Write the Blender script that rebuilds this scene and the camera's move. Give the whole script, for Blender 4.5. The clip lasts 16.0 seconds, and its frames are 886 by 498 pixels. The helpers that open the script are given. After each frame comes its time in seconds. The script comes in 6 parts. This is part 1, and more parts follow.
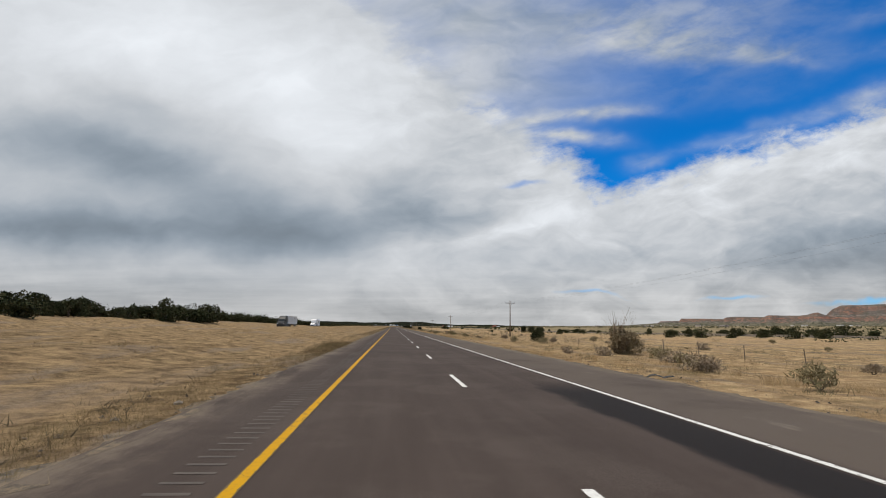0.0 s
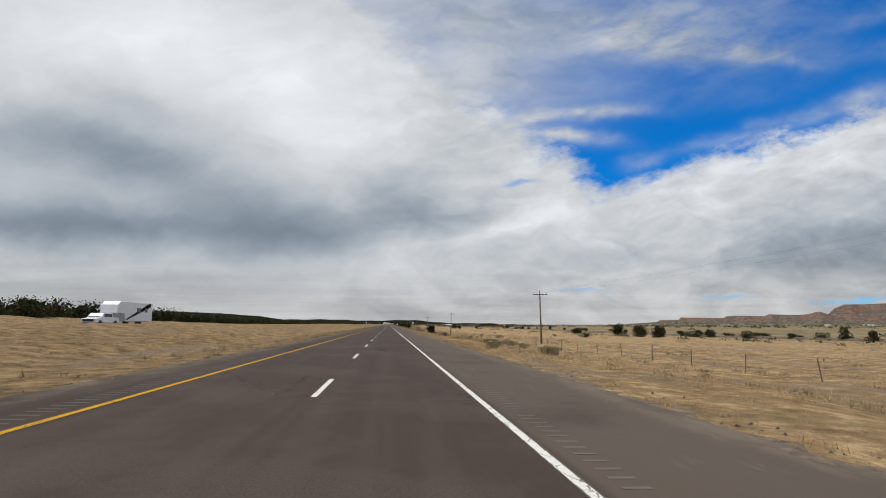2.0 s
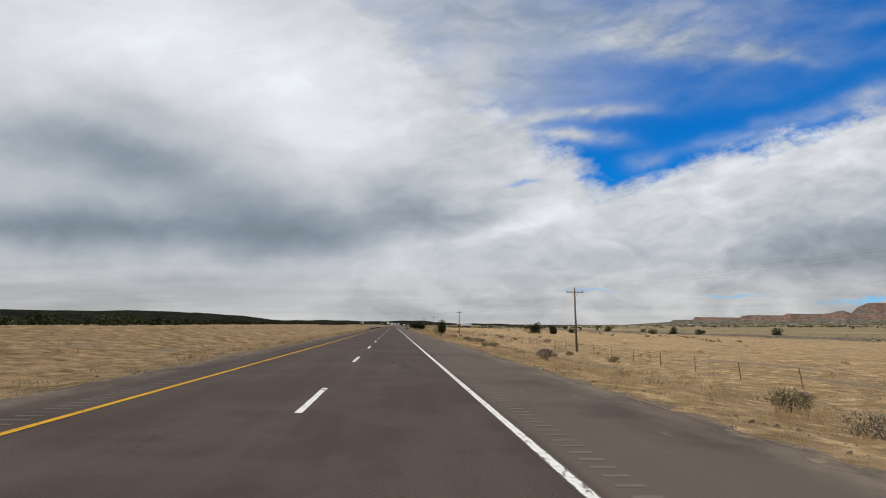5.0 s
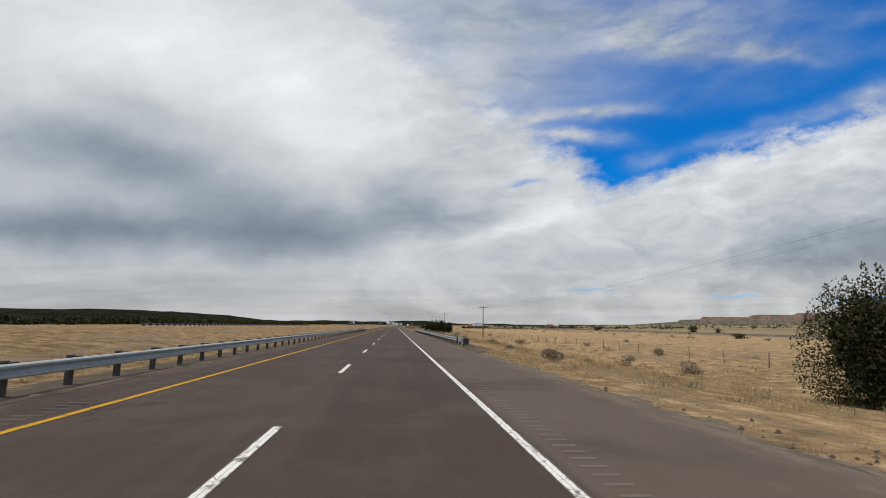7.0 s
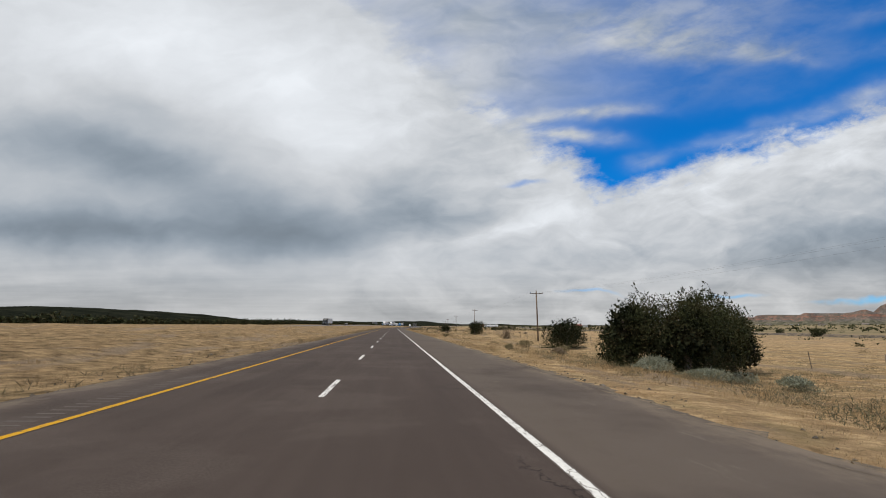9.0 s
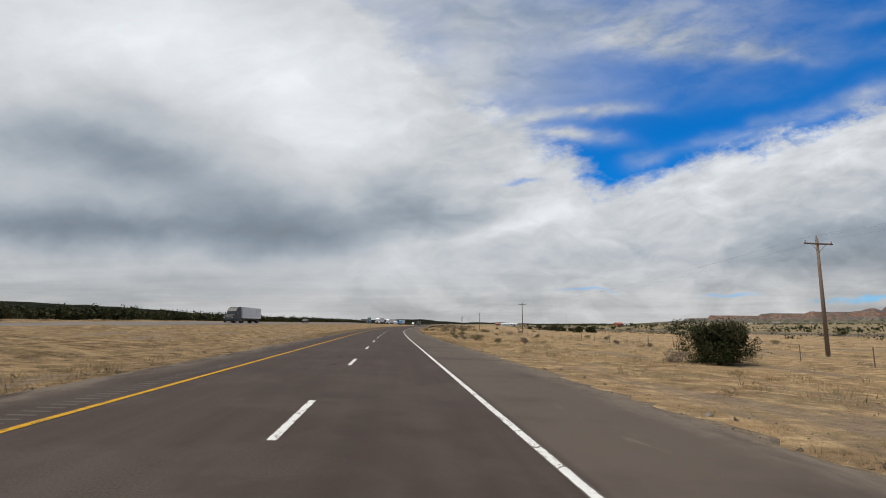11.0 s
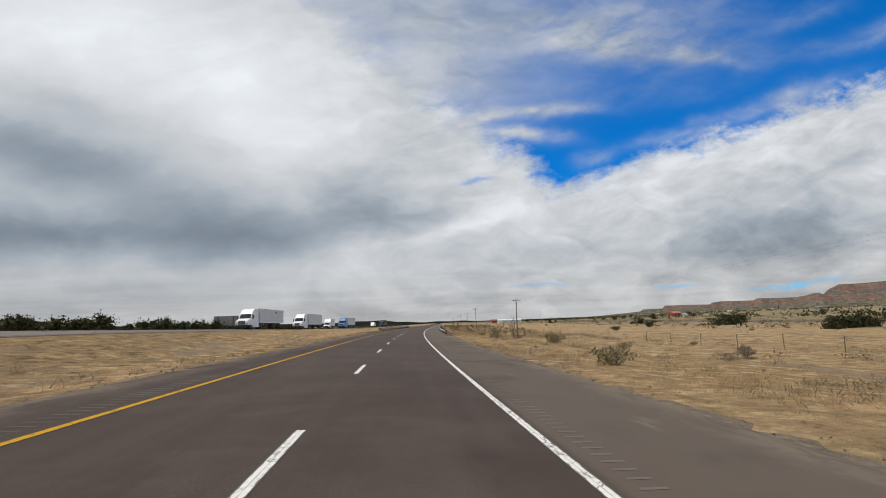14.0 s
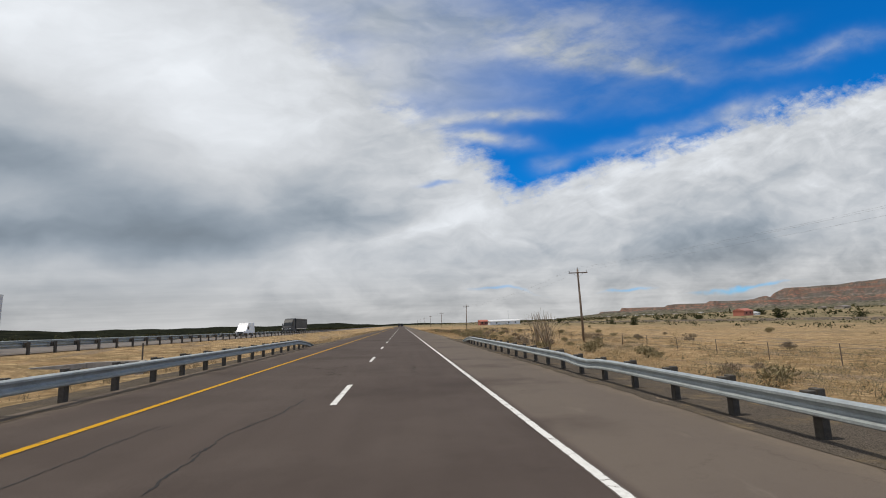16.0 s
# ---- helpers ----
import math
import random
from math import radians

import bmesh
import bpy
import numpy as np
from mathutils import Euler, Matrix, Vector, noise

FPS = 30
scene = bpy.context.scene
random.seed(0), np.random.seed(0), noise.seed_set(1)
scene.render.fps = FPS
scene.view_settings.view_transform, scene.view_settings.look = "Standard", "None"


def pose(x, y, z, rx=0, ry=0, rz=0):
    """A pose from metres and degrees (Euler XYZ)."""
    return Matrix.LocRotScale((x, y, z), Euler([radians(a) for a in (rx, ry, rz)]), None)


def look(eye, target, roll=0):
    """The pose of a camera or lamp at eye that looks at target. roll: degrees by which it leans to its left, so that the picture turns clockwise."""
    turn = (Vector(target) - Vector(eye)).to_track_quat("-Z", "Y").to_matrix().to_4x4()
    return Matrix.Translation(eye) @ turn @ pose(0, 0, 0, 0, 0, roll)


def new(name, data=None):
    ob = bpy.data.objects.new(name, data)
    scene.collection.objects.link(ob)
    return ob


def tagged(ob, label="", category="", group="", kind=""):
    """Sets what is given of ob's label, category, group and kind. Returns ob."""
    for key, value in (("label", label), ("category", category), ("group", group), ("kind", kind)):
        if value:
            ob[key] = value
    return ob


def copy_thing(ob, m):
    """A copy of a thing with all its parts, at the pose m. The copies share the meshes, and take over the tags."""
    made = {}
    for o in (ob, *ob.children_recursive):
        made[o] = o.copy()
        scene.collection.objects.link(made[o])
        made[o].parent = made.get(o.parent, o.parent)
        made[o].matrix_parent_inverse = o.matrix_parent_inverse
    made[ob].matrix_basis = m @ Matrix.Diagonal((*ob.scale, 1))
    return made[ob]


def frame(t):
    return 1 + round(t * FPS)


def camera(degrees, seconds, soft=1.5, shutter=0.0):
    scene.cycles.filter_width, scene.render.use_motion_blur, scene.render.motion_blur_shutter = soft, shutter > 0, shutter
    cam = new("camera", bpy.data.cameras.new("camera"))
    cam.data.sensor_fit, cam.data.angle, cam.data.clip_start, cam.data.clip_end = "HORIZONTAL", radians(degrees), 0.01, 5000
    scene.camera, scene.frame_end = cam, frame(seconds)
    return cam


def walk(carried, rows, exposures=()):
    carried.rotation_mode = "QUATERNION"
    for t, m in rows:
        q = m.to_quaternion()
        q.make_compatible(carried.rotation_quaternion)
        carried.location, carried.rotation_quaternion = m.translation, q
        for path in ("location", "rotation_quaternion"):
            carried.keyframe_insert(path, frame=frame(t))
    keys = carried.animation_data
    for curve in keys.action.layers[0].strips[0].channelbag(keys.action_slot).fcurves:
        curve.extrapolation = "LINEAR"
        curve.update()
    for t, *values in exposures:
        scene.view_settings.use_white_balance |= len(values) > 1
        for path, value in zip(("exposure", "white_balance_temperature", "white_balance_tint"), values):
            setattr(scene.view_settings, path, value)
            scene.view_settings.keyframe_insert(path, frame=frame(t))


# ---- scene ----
# The road is laid out in true metres: s along the centre dashes, x to the right of them.
# U is the size of one true metre in the model; the film runs fast, so the model is kept small enough for its pace.
U = 0.47
# -- plan
K_MAX = radians(0.0322)
_s = np.arange(-4000.0, 13001.0, 2.0)
_k = np.interp(_s, [933.4, 984.5, 1276.2, 1318], [0, K_MAX, K_MAX, 0])
_psi = np.concatenate([[0.0], np.cumsum((_k[1:] + _k[:-1]) / 2 * 2.0)])
_cx = np.concatenate([[0.0], np.cumsum(np.sin((_psi[1:] + _psi[:-1]) / 2) * 2.0)])
_cy = np.concatenate([[0.0], np.cumsum(np.cos((_psi[1:] + _psi[:-1]) / 2) * 2.0)])
_cx -= np.interp(0.0, _s, _cx)
_cy -= np.interp(0.0, _s, _cy)
CROSS = 0.025
LEFT_EDGE, RIGHT_EDGE = -5.9, 7.5
RIGHT_S, RIGHT_Z = (-200, 115, 240, 355, 590, 704, 900, 1020, 1140, 1270, 1400, 1700), (-0.6, -0.8, -1.5, -2.3, -1.7, -1.7, -0.9, -0.7, -0.8, -1.1, -1.0, -0.5)
LEFT_S, LEFT_Z = (-200, 250, 600, 900, 980, 1110, 1190, 1250, 1290, 1340, 1400, 1500, 1800), (1.6, 1.6, 1.5, 1.5, 1.45, 1.45, 1.75, 1.35, 0.85, 0.70, 0.55, 0.50, 0.6)
OPP_S, OPP_Z = (-200, 250, 600, 950, 1010, 1110, 1190, 1250, 1290, 1340, 1400, 1500, 1800), (1.15, 1.2, 1.2, 1.35, 1.5, 1.5, 1.8, 1.4, 0.9, 0.75, 0.6, 0.55, 0.65)


def psi(s):
    return np.interp(s, _s, _psi)


def plan_xy(s, x):
    return np.interp(s, _s, _cx) + x / np.cos(psi(s)), np.interp(s, _s, _cy)


def bank(s):
    """Extra cross-fall through the bend."""
    return np.interp(s, [830, 900, 960, 1020, 1080, 1150, 1230, 1310, 1400], [0, 0.0097, 0.0182, 0.0272, 0.0319, 0.0354, 0.0333, 0.0178, 0.0069])


def lean(s):
    """How the land beside the bend falls with it."""
    return np.interp(s, [940, 1150, 1310, 1420], [0, 0.0245, 0.0245, 0.003])


def road_z(x, s=0.0):
    return -(CROSS + bank(s)) * x


def opp(s):
    """How much farther off the opposite carriageway runs than beyond the bend."""
    t = np.clip((np.asarray(s, float) - 1050) / 240, 0, 1)
    return -10.5 * (1 - t * t * (3 - 2 * t))


def to_opp(s, x):
    """Offsets across the median, as if it had the same width everywhere."""
    o = opp(s)
    return np.where(x > -8, x, np.where(x > -22.4 + o, -8 + (x + 8) * 14.4 / (14.4 - o), x - o))


def from_opp(s, x):
    o = opp(s)
    return np.where(x > -8, x, np.where(x > -22.4, -8 + (x + 8) * (14.4 - o) / 14.4, x + o))


def opp_z(s, x):
    """Height of the opposite carriageway; x as to_opp gives it."""
    return np.interp(s, OPP_S, OPP_Z) + np.interp(s, [900, 1020, 1200, 1300, 1420], [0, 0.06, 0.06, 0.03, 0.01]) * np.clip(-22.4 - x, 0, 11.8)


def ground_z(s, x):
    """Height of the open ground beside the road."""
    s, x = np.asarray(s, float), np.asarray(x, float)
    zr, zl = np.interp(s, RIGHT_S, RIGHT_Z), np.interp(s, LEFT_S, LEFT_Z)
    zr = zr - 22 * lean(s)
    edge_r, edge_l = road_z(RIGHT_EDGE, s) - 0.06, road_z(LEFT_EDGE, s) - 0.06
    t = np.clip((x - RIGHT_EDGE) / 14.5, 0, 1)
    right = edge_r + (zr - edge_r) * t * t * (3 - 2 * t)
    far_r = np.interp(x, [30, 120, 1500, 4000, 8000], [0, -1.0, 1.5, 3, 8])
    right = right + far_r * np.clip((x - 30) / 40, 0, 1) - lean(s) * np.clip(x - 22, 0, 20)
    xl = to_opp(s, x)
    t = np.clip((LEFT_EDGE - xl) / 15, 0, 1)
    left = edge_l + (zl - edge_l) * t * t * (3 - 2 * t) - 0.25 * np.exp(-((x + 10) / 2.5) ** 2)
    beyond = np.interp(-xl, [35, 46, 60, 300, 6000], [0, 1.3, 1.8, 1.8, 4]) * np.interp(s, [0, 200, 420, 820, 1100, 1250, 1350, 1800], [1.5, 1.5, -0.2, 0.5, 0.2, 0.0, -1.2, -0.6])
    t = np.clip((-xl - 20.8) / 1.2, 0, 1)
    left = left * (1 - t) + (opp_z(s, xl) + beyond) * t
    left = left - 1.1 * np.exp(-((x + 13.4) / 2.3) ** 2 - ((s - 1333) / 4.5) ** 2)
    z = np.where(x > 0, right, left)
    rough = 0.10 * np.sin(s * 0.31 + 1.7 * np.sin(x * 0.23)) * np.sin(x * 0.41 + s * 0.07) + 0.05 * np.sin(s * 0.9 + x * 1.3)
    off = np.clip(np.where(x > 0, x - RIGHT_EDGE - 1, LEFT_EDGE - 1 - x) / 4, 0, 1) * np.where((xl < -20.5) & (xl > -36), 0, 1)
    under = (x > LEFT_EDGE + 0.05) & (x < RIGHT_EDGE - 0.05)
    return np.where(under, road_z(x, s) - 0.25, z + rough * off)


# The camera: seconds, s, x, yaw, pitch, roll, eye above the road
ROWS = [
    (0.0, -0.67, -2.08, -5.92, 9.14, -0.00, 1.66),
    (0.5, 40.34, -1.93, -6.92, 9.04, 0.02, 1.68),
    (1.0, 79.38, -0.82, -7.66, 8.94, 0.32, 1.66),
    (1.5, 119.60, 0.73, -7.49, 8.95, 0.15, 1.63),
    (2.0, 160.60, 1.60, -6.42, 8.96, -0.13, 1.62),
    (2.5, 201.32, 1.59, -5.93, 8.98, -0.16, 1.61),
    (3.0, 242.60, 1.44, -6.10, 8.99, -0.04, 1.63),
    (3.5, 283.45, 1.60, -6.04, 8.99, -0.02, 1.63),
    (4.0, 324.60, 1.67, -5.85, 9.00, -0.04, 1.62),
    (6.5, 528.44, 1.77, -5.85, 9.04, 0.12, 1.62),
    (7.0, 569.48, 1.81, -5.66, 9.04, 0.10, 1.62),
    (7.5, 610.50, 1.68, -5.68, 9.07, 0.05, 1.61),
    (8.0, 651.45, 1.57, -5.66, 9.09, 0.05, 1.61),
    (8.5, 692.20, 1.58, -5.74, 9.10, 0.11, 1.62),
    (9.0, 733.40, 1.60, -5.80, 9.09, 0.13, 1.62),
    (11.5, 937.20, 1.63, -6.09, 8.84, 0.12, 1.64),
    (12.0, 978.40, 1.72, -6.16, 8.79, 0.47, 1.66),
    (12.5, 1019.06, 1.57, -7.06, 8.78, 0.92, 1.65),
    (13.0, 1060.65, 1.43, -8.44, 8.77, 1.49, 1.65),
    (13.5, 1101.13, 1.49, -9.83, 8.74, 1.92, 1.66),
    (14.0, 1142.48, 1.60, -10.95, 8.76, 2.32, 1.66),
    (14.5, 1183.10, 1.51, -12.18, 8.77, 2.33, 1.67),
    (15.0, 1224.75, 1.55, -13.47, 8.76, 2.33, 1.68),
    (15.5, 1265.56, 1.52, -14.69, 8.83, 2.44, 1.64),
    (16.0, 1306.85, 1.49, -15.75, 8.85, 2.35, 1.67),
]
# -- end plan


def place(s, x, z=0.0):
    px, py = plan_xy(s, x)
    return Vector((float(px), float(py), float(z))) * U


cam = camera(85.5, 16.0, 1.0)
walk(cam, [(t, Matrix.Translation(place(s, x, eye + road_z(x, s))) @ pose(0, 0, 0, 90 + pitch, roll, yaw)) for t, s, x, yaw, pitch, roll, eye in ROWS])

# ---- light ----
SUN_EL, SUN_AZ = 71.0, 84.0   # degrees; azimuth to the left of straight ahead


class Nodes:
    """Small helper to wire shader nodes."""

    def __init__(self, tree):
        self.t = tree
        tree.nodes.clear()

    def add(self, kind):
        return self.t.nodes.new(kind)

    def set(self, socket, v):
        if isinstance(v, bpy.types.NodeSocket):
            self.t.links.new(v, socket)
        elif isinstance(v, (tuple, list)) and len(v) == 3 and socket.type == "RGBA":
            socket.default_value = (*v, 1)
        else:
            socket.default_value = v

    def m(self, op, a, b=0.0, c=0.0):
        n = self.add("ShaderNodeMath")
        n.operation = op
        for i, v in enumerate((a, b, c)):
            self.set(n.inputs[i], v)
        return n.outputs[0]

    def vec(self, op, a, b=(0, 0, 0)):
        n = self.add("ShaderNodeVectorMath")
        n.operation = op
        self.set(n.inputs[0], a)
        self.set(n.inputs[1], b)
        return n.outputs["Value"] if op in ("DOT_PRODUCT", "LENGTH") else n.outputs[0]

    def xyz(self, x, y, z=0.0):
        n = self.add("ShaderNodeCombineXYZ")
        for i, v in enumerate((x, y, z)):
            self.set(n.inputs[i], v)
        return n.outputs[0]

    def split(self, v):
        n = self.add("ShaderNodeSeparateXYZ")
        self.set(n.inputs[0], v)
        return n.outputs

    def noise(self, v, scale, detail=5.0, rough=0.55, warp=0.0, colour=False):
        n = self.add("ShaderNodeTexNoise")
        self.set(n.inputs["Vector"], v)
        n.inputs["Scale"].default_value, n.inputs["Detail"].default_value = scale, detail
        n.inputs["Roughness"].default_value, n.inputs["Distortion"].default_value = rough, warp
        return n.outputs[1 if colour else 0]

    def voronoi(self, v, scale, feature="F1", out=0):
        n = self.add("ShaderNodeTexVoronoi")
        n.feature = feature
        self.set(n.inputs["Vector"], v)
        n.inputs["Scale"].default_value = scale
        return n.outputs[out]

    def ramp(self, v, a, b, lo=0.0, hi=1.0):
        n = self.add("ShaderNodeMapRange")
        n.interpolation_type = "SMOOTHSTEP"
        self.set(n.inputs["Value"], v)
        for k, x in zip(("From Min", "From Max", "To Min", "To Max"), (a, b, lo, hi)):
            self.set(n.inputs[k], x)
        return n.outputs[0]

    def mix(self, f, a, b, blend="MIX"):
        n = self.add("ShaderNodeMix")
        n.data_type, n.blend_type = "RGBA", blend
        self.set(n.inputs[0], f)
        self.set(n.inputs[6], a)
        self.set(n.inputs[7], b)
        return n.outputs[2]


def make_world():
    w = bpy.data.worlds.new("sky")
    w.use_nodes = True
    scene.world = w
    n = Nodes(w.node_tree)
    d = n.add("ShaderNodeTexCoord").outputs["Generated"]
    sky = n.add("ShaderNodeTexSky")
    sky.sky_type, sky.sun_disc = "NISHITA", False
    sky.sun_elevation, sky.sun_rotation = radians(SUN_EL), radians(-SUN_AZ)
    sky.altitude, sky.dust_density, sky.ozone_density = 1900, 0.4, 2.5
    # coordinates on the cloud deck seen ahead, in hundredths of the view
    turn = pose(0, 0, 0, 90 + 9.04, 0, -7.5).to_3x3()
    ax, up, fw = turn @ Vector((1, 0, 0)), turn @ Vector((0, 1, 0)), turn @ Vector((0, 0, -1))
    f = n.m("MAXIMUM", n.m("ABSOLUTE", n.vec("DOT_PRODUCT", d, tuple(fw))), 0.12)
    sx = n.m("MULTIPLY_ADD", n.m("DIVIDE", n.vec("DOT_PRODUCT", d, tuple(ax)), f), 8.48, 7.84)
    sy = n.m("MULTIPLY_ADD", n.m("DIVIDE", n.vec("DOT_PRODUCT", d, tuple(up)), f), -8.48, 4.41)
    dx, dy, dz = n.split(d)
    view = n.xyz(sx, n.m("MULTIPLY", sy, 1.5))
    wob = n.vec("SUBTRACT", n.noise(view, 0.45, 4, 0.55, colour=True), (0.5, 0.5, 0.5))
    wx, wy, _ = n.split(wob)
    px, py = n.m("MULTIPLY_ADD", wx, 1.5, sx), n.m("MULTIPLY_ADD", wy, 0.9, sy)

    def blob(x, y, a, b, angle, amount):
        c, s_ = math.cos(radians(angle)), math.sin(radians(angle))
        ex, ey = n.m("SUBTRACT", px, x), n.m("SUBTRACT", py, y)
        u = n.m("MULTIPLY_ADD", ex, c / a, n.m("MULTIPLY", ey, s_ / a))
        v = n.m("MULTIPLY_ADD", ex, -s_ / b, n.m("MULTIPLY", ey, c / b))
        q = n.m("MULTIPLY_ADD", u, u, n.m("MULTIPLY", v, v))
        return n.m("MULTIPLY", n.m("POWER", 2.718, n.m("MULTIPLY", q, -1.0)), amount)

    def total(first, *rest):
        for r in rest:
            first = n.m("ADD", first, r)
        return first

    # where the deck is open: a wedge whose tip points down, its lower edge rising to one side
    streak = n.xyz(n.m("MULTIPLY_ADD", sy, -0.5, sx), n.m("MULTIPLY_ADD", sx, 0.75, n.m("MULTIPLY", sy, 2.8)))
    wisps = n.noise(streak, 0.75, 8, 0.62, 0.2)
    fine = n.noise(view, 2.2, 9, 0.65, 0.4)
    flock = n.noise(n.xyz(sx, n.m("MULTIPLY", sy, 1.8)), 3.4, 8, 0.7, 0.8)
    edge_x, edge_y = n.m("MULTIPLY_ADD", wx, 0.8, sx), n.m("MULTIPLY_ADD", wy, 0.6, sy)
    below = n.m("SUBTRACT", n.m("MULTIPLY_ADD", n.m("SUBTRACT", edge_x, 10.95), -0.285, 3.46), edge_y)
    beside = n.m("MULTIPLY", n.m("SUBTRACT", edge_x, n.m("MULTIPLY_ADD", edge_y, 1.32, 5.65)), 0.62)
    wedge = n.m("SMOOTH_MIN", below, beside, 0.25)
    ragged = n.m("ADD", n.m("MULTIPLY", n.m("SUBTRACT", wisps, 0.5), 1.0), n.m("ADD", n.m("MULTIPLY", n.m("SUBTRACT", fine, 0.5), 0.7), n.m("MULTIPLY", n.m("SUBTRACT", flock, 0.5), 0.28)))
    clear = n.ramp(n.m("ADD", wedge, n.m("MULTIPLY", ragged, n.ramp(wedge, 0.2, 1.3, 1.0, 0.45))), -0.10, 0.42)
    clear = n.m("MULTIPLY", clear, n.m("MULTIPLY", n.ramp(sy, -7.0, -2.0), n.ramp(sx, 24.0, 18.5)))
    slits = total(blob(8.9, 3.33, 0.45, 0.07, 3, 0.55), blob(10.2, 5.19, 0.8, 0.05, 1, 0.40), blob(12.5, 5.26, 0.6, 0.04, 0, 0.46), blob(15.0, 5.24, 1.2, 0.05, -4, 0.5))
    clear = n.m("MAXIMUM", clear, n.m("MULTIPLY", n.ramp(n.m("MULTIPLY_ADD", n.m("SUBTRACT", fine, 0.5), 0.5, slits), 0.1, 0.7), 0.62))
    # thin high veil and torn tongues of cloud over the opening
    veil = total(
        blob(11.8, 0.85, 2.2, 0.34, 5, 0.8), blob(13.5, 1.16, 0.7, 0.14, 12, 0.35), blob(10.9, 0.25, 2.2, 0.45, 0, 0.6),
        blob(13.0, 0.25, 1.0, 0.35, 0, 0.14), blob(11.5, 1.62, 1.5, 0.22, 0, 0.16), blob(10.1, 2.04, 0.95, 0.12, -4, 1.05), blob(8.9, 2.2, 0.6, 0.25, 0, 0.8), blob(9.8, 2.52, 0.75, 0.15, 6, 1.1), blob(8.7, 2.75, 0.6, 0.35, 0, 1.0),
        blob(15.2, 0.25, 0.8, 0.16, -16, 0.2), blob(14.7, 1.95, 1.1, 0.16, -18, 0.62), blob(13.2, 1.80, 0.9, 0.2, -10, 0.08), blob(11.2, 2.95, 0.35, 0.10, -15, 0.35), blob(12.6, 2.55, 0.9, 0.14, -16, 0.26), blob(17.2, 0.5, 1.6, 0.2, -16, 0.35))
    veil = n.m("MULTIPLY", veil, n.ramp(n.m("MULTIPLY_ADD", flock, 0.16, n.m("MULTIPLY", n.noise(streak, 0.8, 6, 0.56, 0.25), 0.84)), 0.30, 0.66, 0.40, 1.15))
    wash = n.m("MULTIPLY", n.m("MULTIPLY", n.ramp(sx, 11.8, 8.0, 0.0, 0.92), n.ramp(sy, 2.6, 1.5)), n.ramp(n.noise(streak, 0.45, 4, 0.5, 0.2), 0.25, 0.7, 0.72, 1.0))
    veil = n.m("MINIMUM", n.m("SUBTRACT", n.m("ADD", veil, wash), n.m("MULTIPLY", n.m("MULTIPLY", veil, wash), 0.85)), 0.97)
    clear = n.m("MULTIPLY", clear, n.m("SUBTRACT", 1.0, veil))
    # light and dark in the cloud
    body = total(
        blob(5.6, 2.35, 1.3, 0.8, 15, 0.09), blob(1.8, 0.5, 3.4, 1.1, 0, 0.14), blob(5.2, 1.4, 2.4, 0.9, 5, 0.09), blob(8.6, 2.6, 1.0, 0.5, 0, 0.04),
        blob(0.4, 2.55, 2.3, 0.55, 12, -0.10), blob(2.6, 3.0, 2.3, 0.5, 22, -0.15), blob(-0.2, 3.95, 2.3, 0.5, 4, -0.20), blob(3.2, 4.15, 2.6, 0.42, 3, -0.17), blob(2.0, 5.1, 4.0, 0.4, 0, -0.05), blob(7.1, 3.6, 0.95, 0.48, 25, -0.18),
        blob(5.5, 4.0, 1.6, 0.4, 0, -0.11), blob(1.9, 1.7, 1.5, 0.35, 25, -0.06), blob(2.0, 4.78, 2.4, 0.2, 0, 0.04), blob(10.0, 3.75, 2.0, 0.42, -3, 0.045), blob(13.3, 3.1, 1.9, 0.45, -12, 0.03), blob(15.2, 2.65, 1.5, 0.4, -15, 0.02),
        blob(14.5, 4.42, 1.9, 0.42, -5, -0.17), blob(14.0, 4.62, 1.3, 0.12, -3, -0.06), blob(15.8, 3.9, 0.9, 0.25, -20, -0.06), blob(9.3, 4.5, 1.4, 0.2, 0, -0.04), blob(7.6, 0.2, 1.4, 0.45, -8, -0.06), blob(10.0, 0.3, 2.0, 0.5, -6, -0.10), blob(8.6, 1.5, 0.8, 0.8, 0, -0.02), blob(13.0, 0.95, 1.6, 0.35, 4, -0.13), blob(12.2, 3.9, 2.2, 0.28, -14, 0.015), blob(8.6, 4.05, 1.3, 0.22, -14, 0.07), blob(6.6, 5.5, 1.3, 0.2, 0, -0.07))
    right = n.ramp(sx, 5.0, 9.0, 0.28, 1.0)
    broad = n.noise(n.xyz(px, n.m("MULTIPLY", py, 1.9)), 0.5, 6, 0.55, 0.25)
    small = n.noise(n.xyz(px, n.m("MULTIPLY", py, 2.3)), 1.4, 7, 0.54, 0.35)
    low = n.ramp(dz, 0.01, 0.16, 1.0, 0.0)
    lines = n.noise(n.xyz(n.m("MULTIPLY", px, 0.35), n.m("MULTIPLY", sy, 5.0)), 1.0, 5, 0.6)
    light = total(0.795, body, n.m("MULTIPLY", n.m("MULTIPLY", n.m("SUBTRACT", broad, 0.5), 0.30), n.ramp(sx, 3.0, 9.0, 0.42, 1.0)), n.m("MULTIPLY", n.m("MULTIPLY", n.m("SUBTRACT", small, 0.5), 0.22), right), n.m("MULTIPLY", n.m("MULTIPLY_ADD", n.m("SUBTRACT", lines, 0.5), 0.24, -0.05), low))
    bank_edge = n.m("POWER", 2.718, n.m("MULTIPLY", n.m("POWER", n.m("ADD", below, 0.45), 2.0), -2.2))
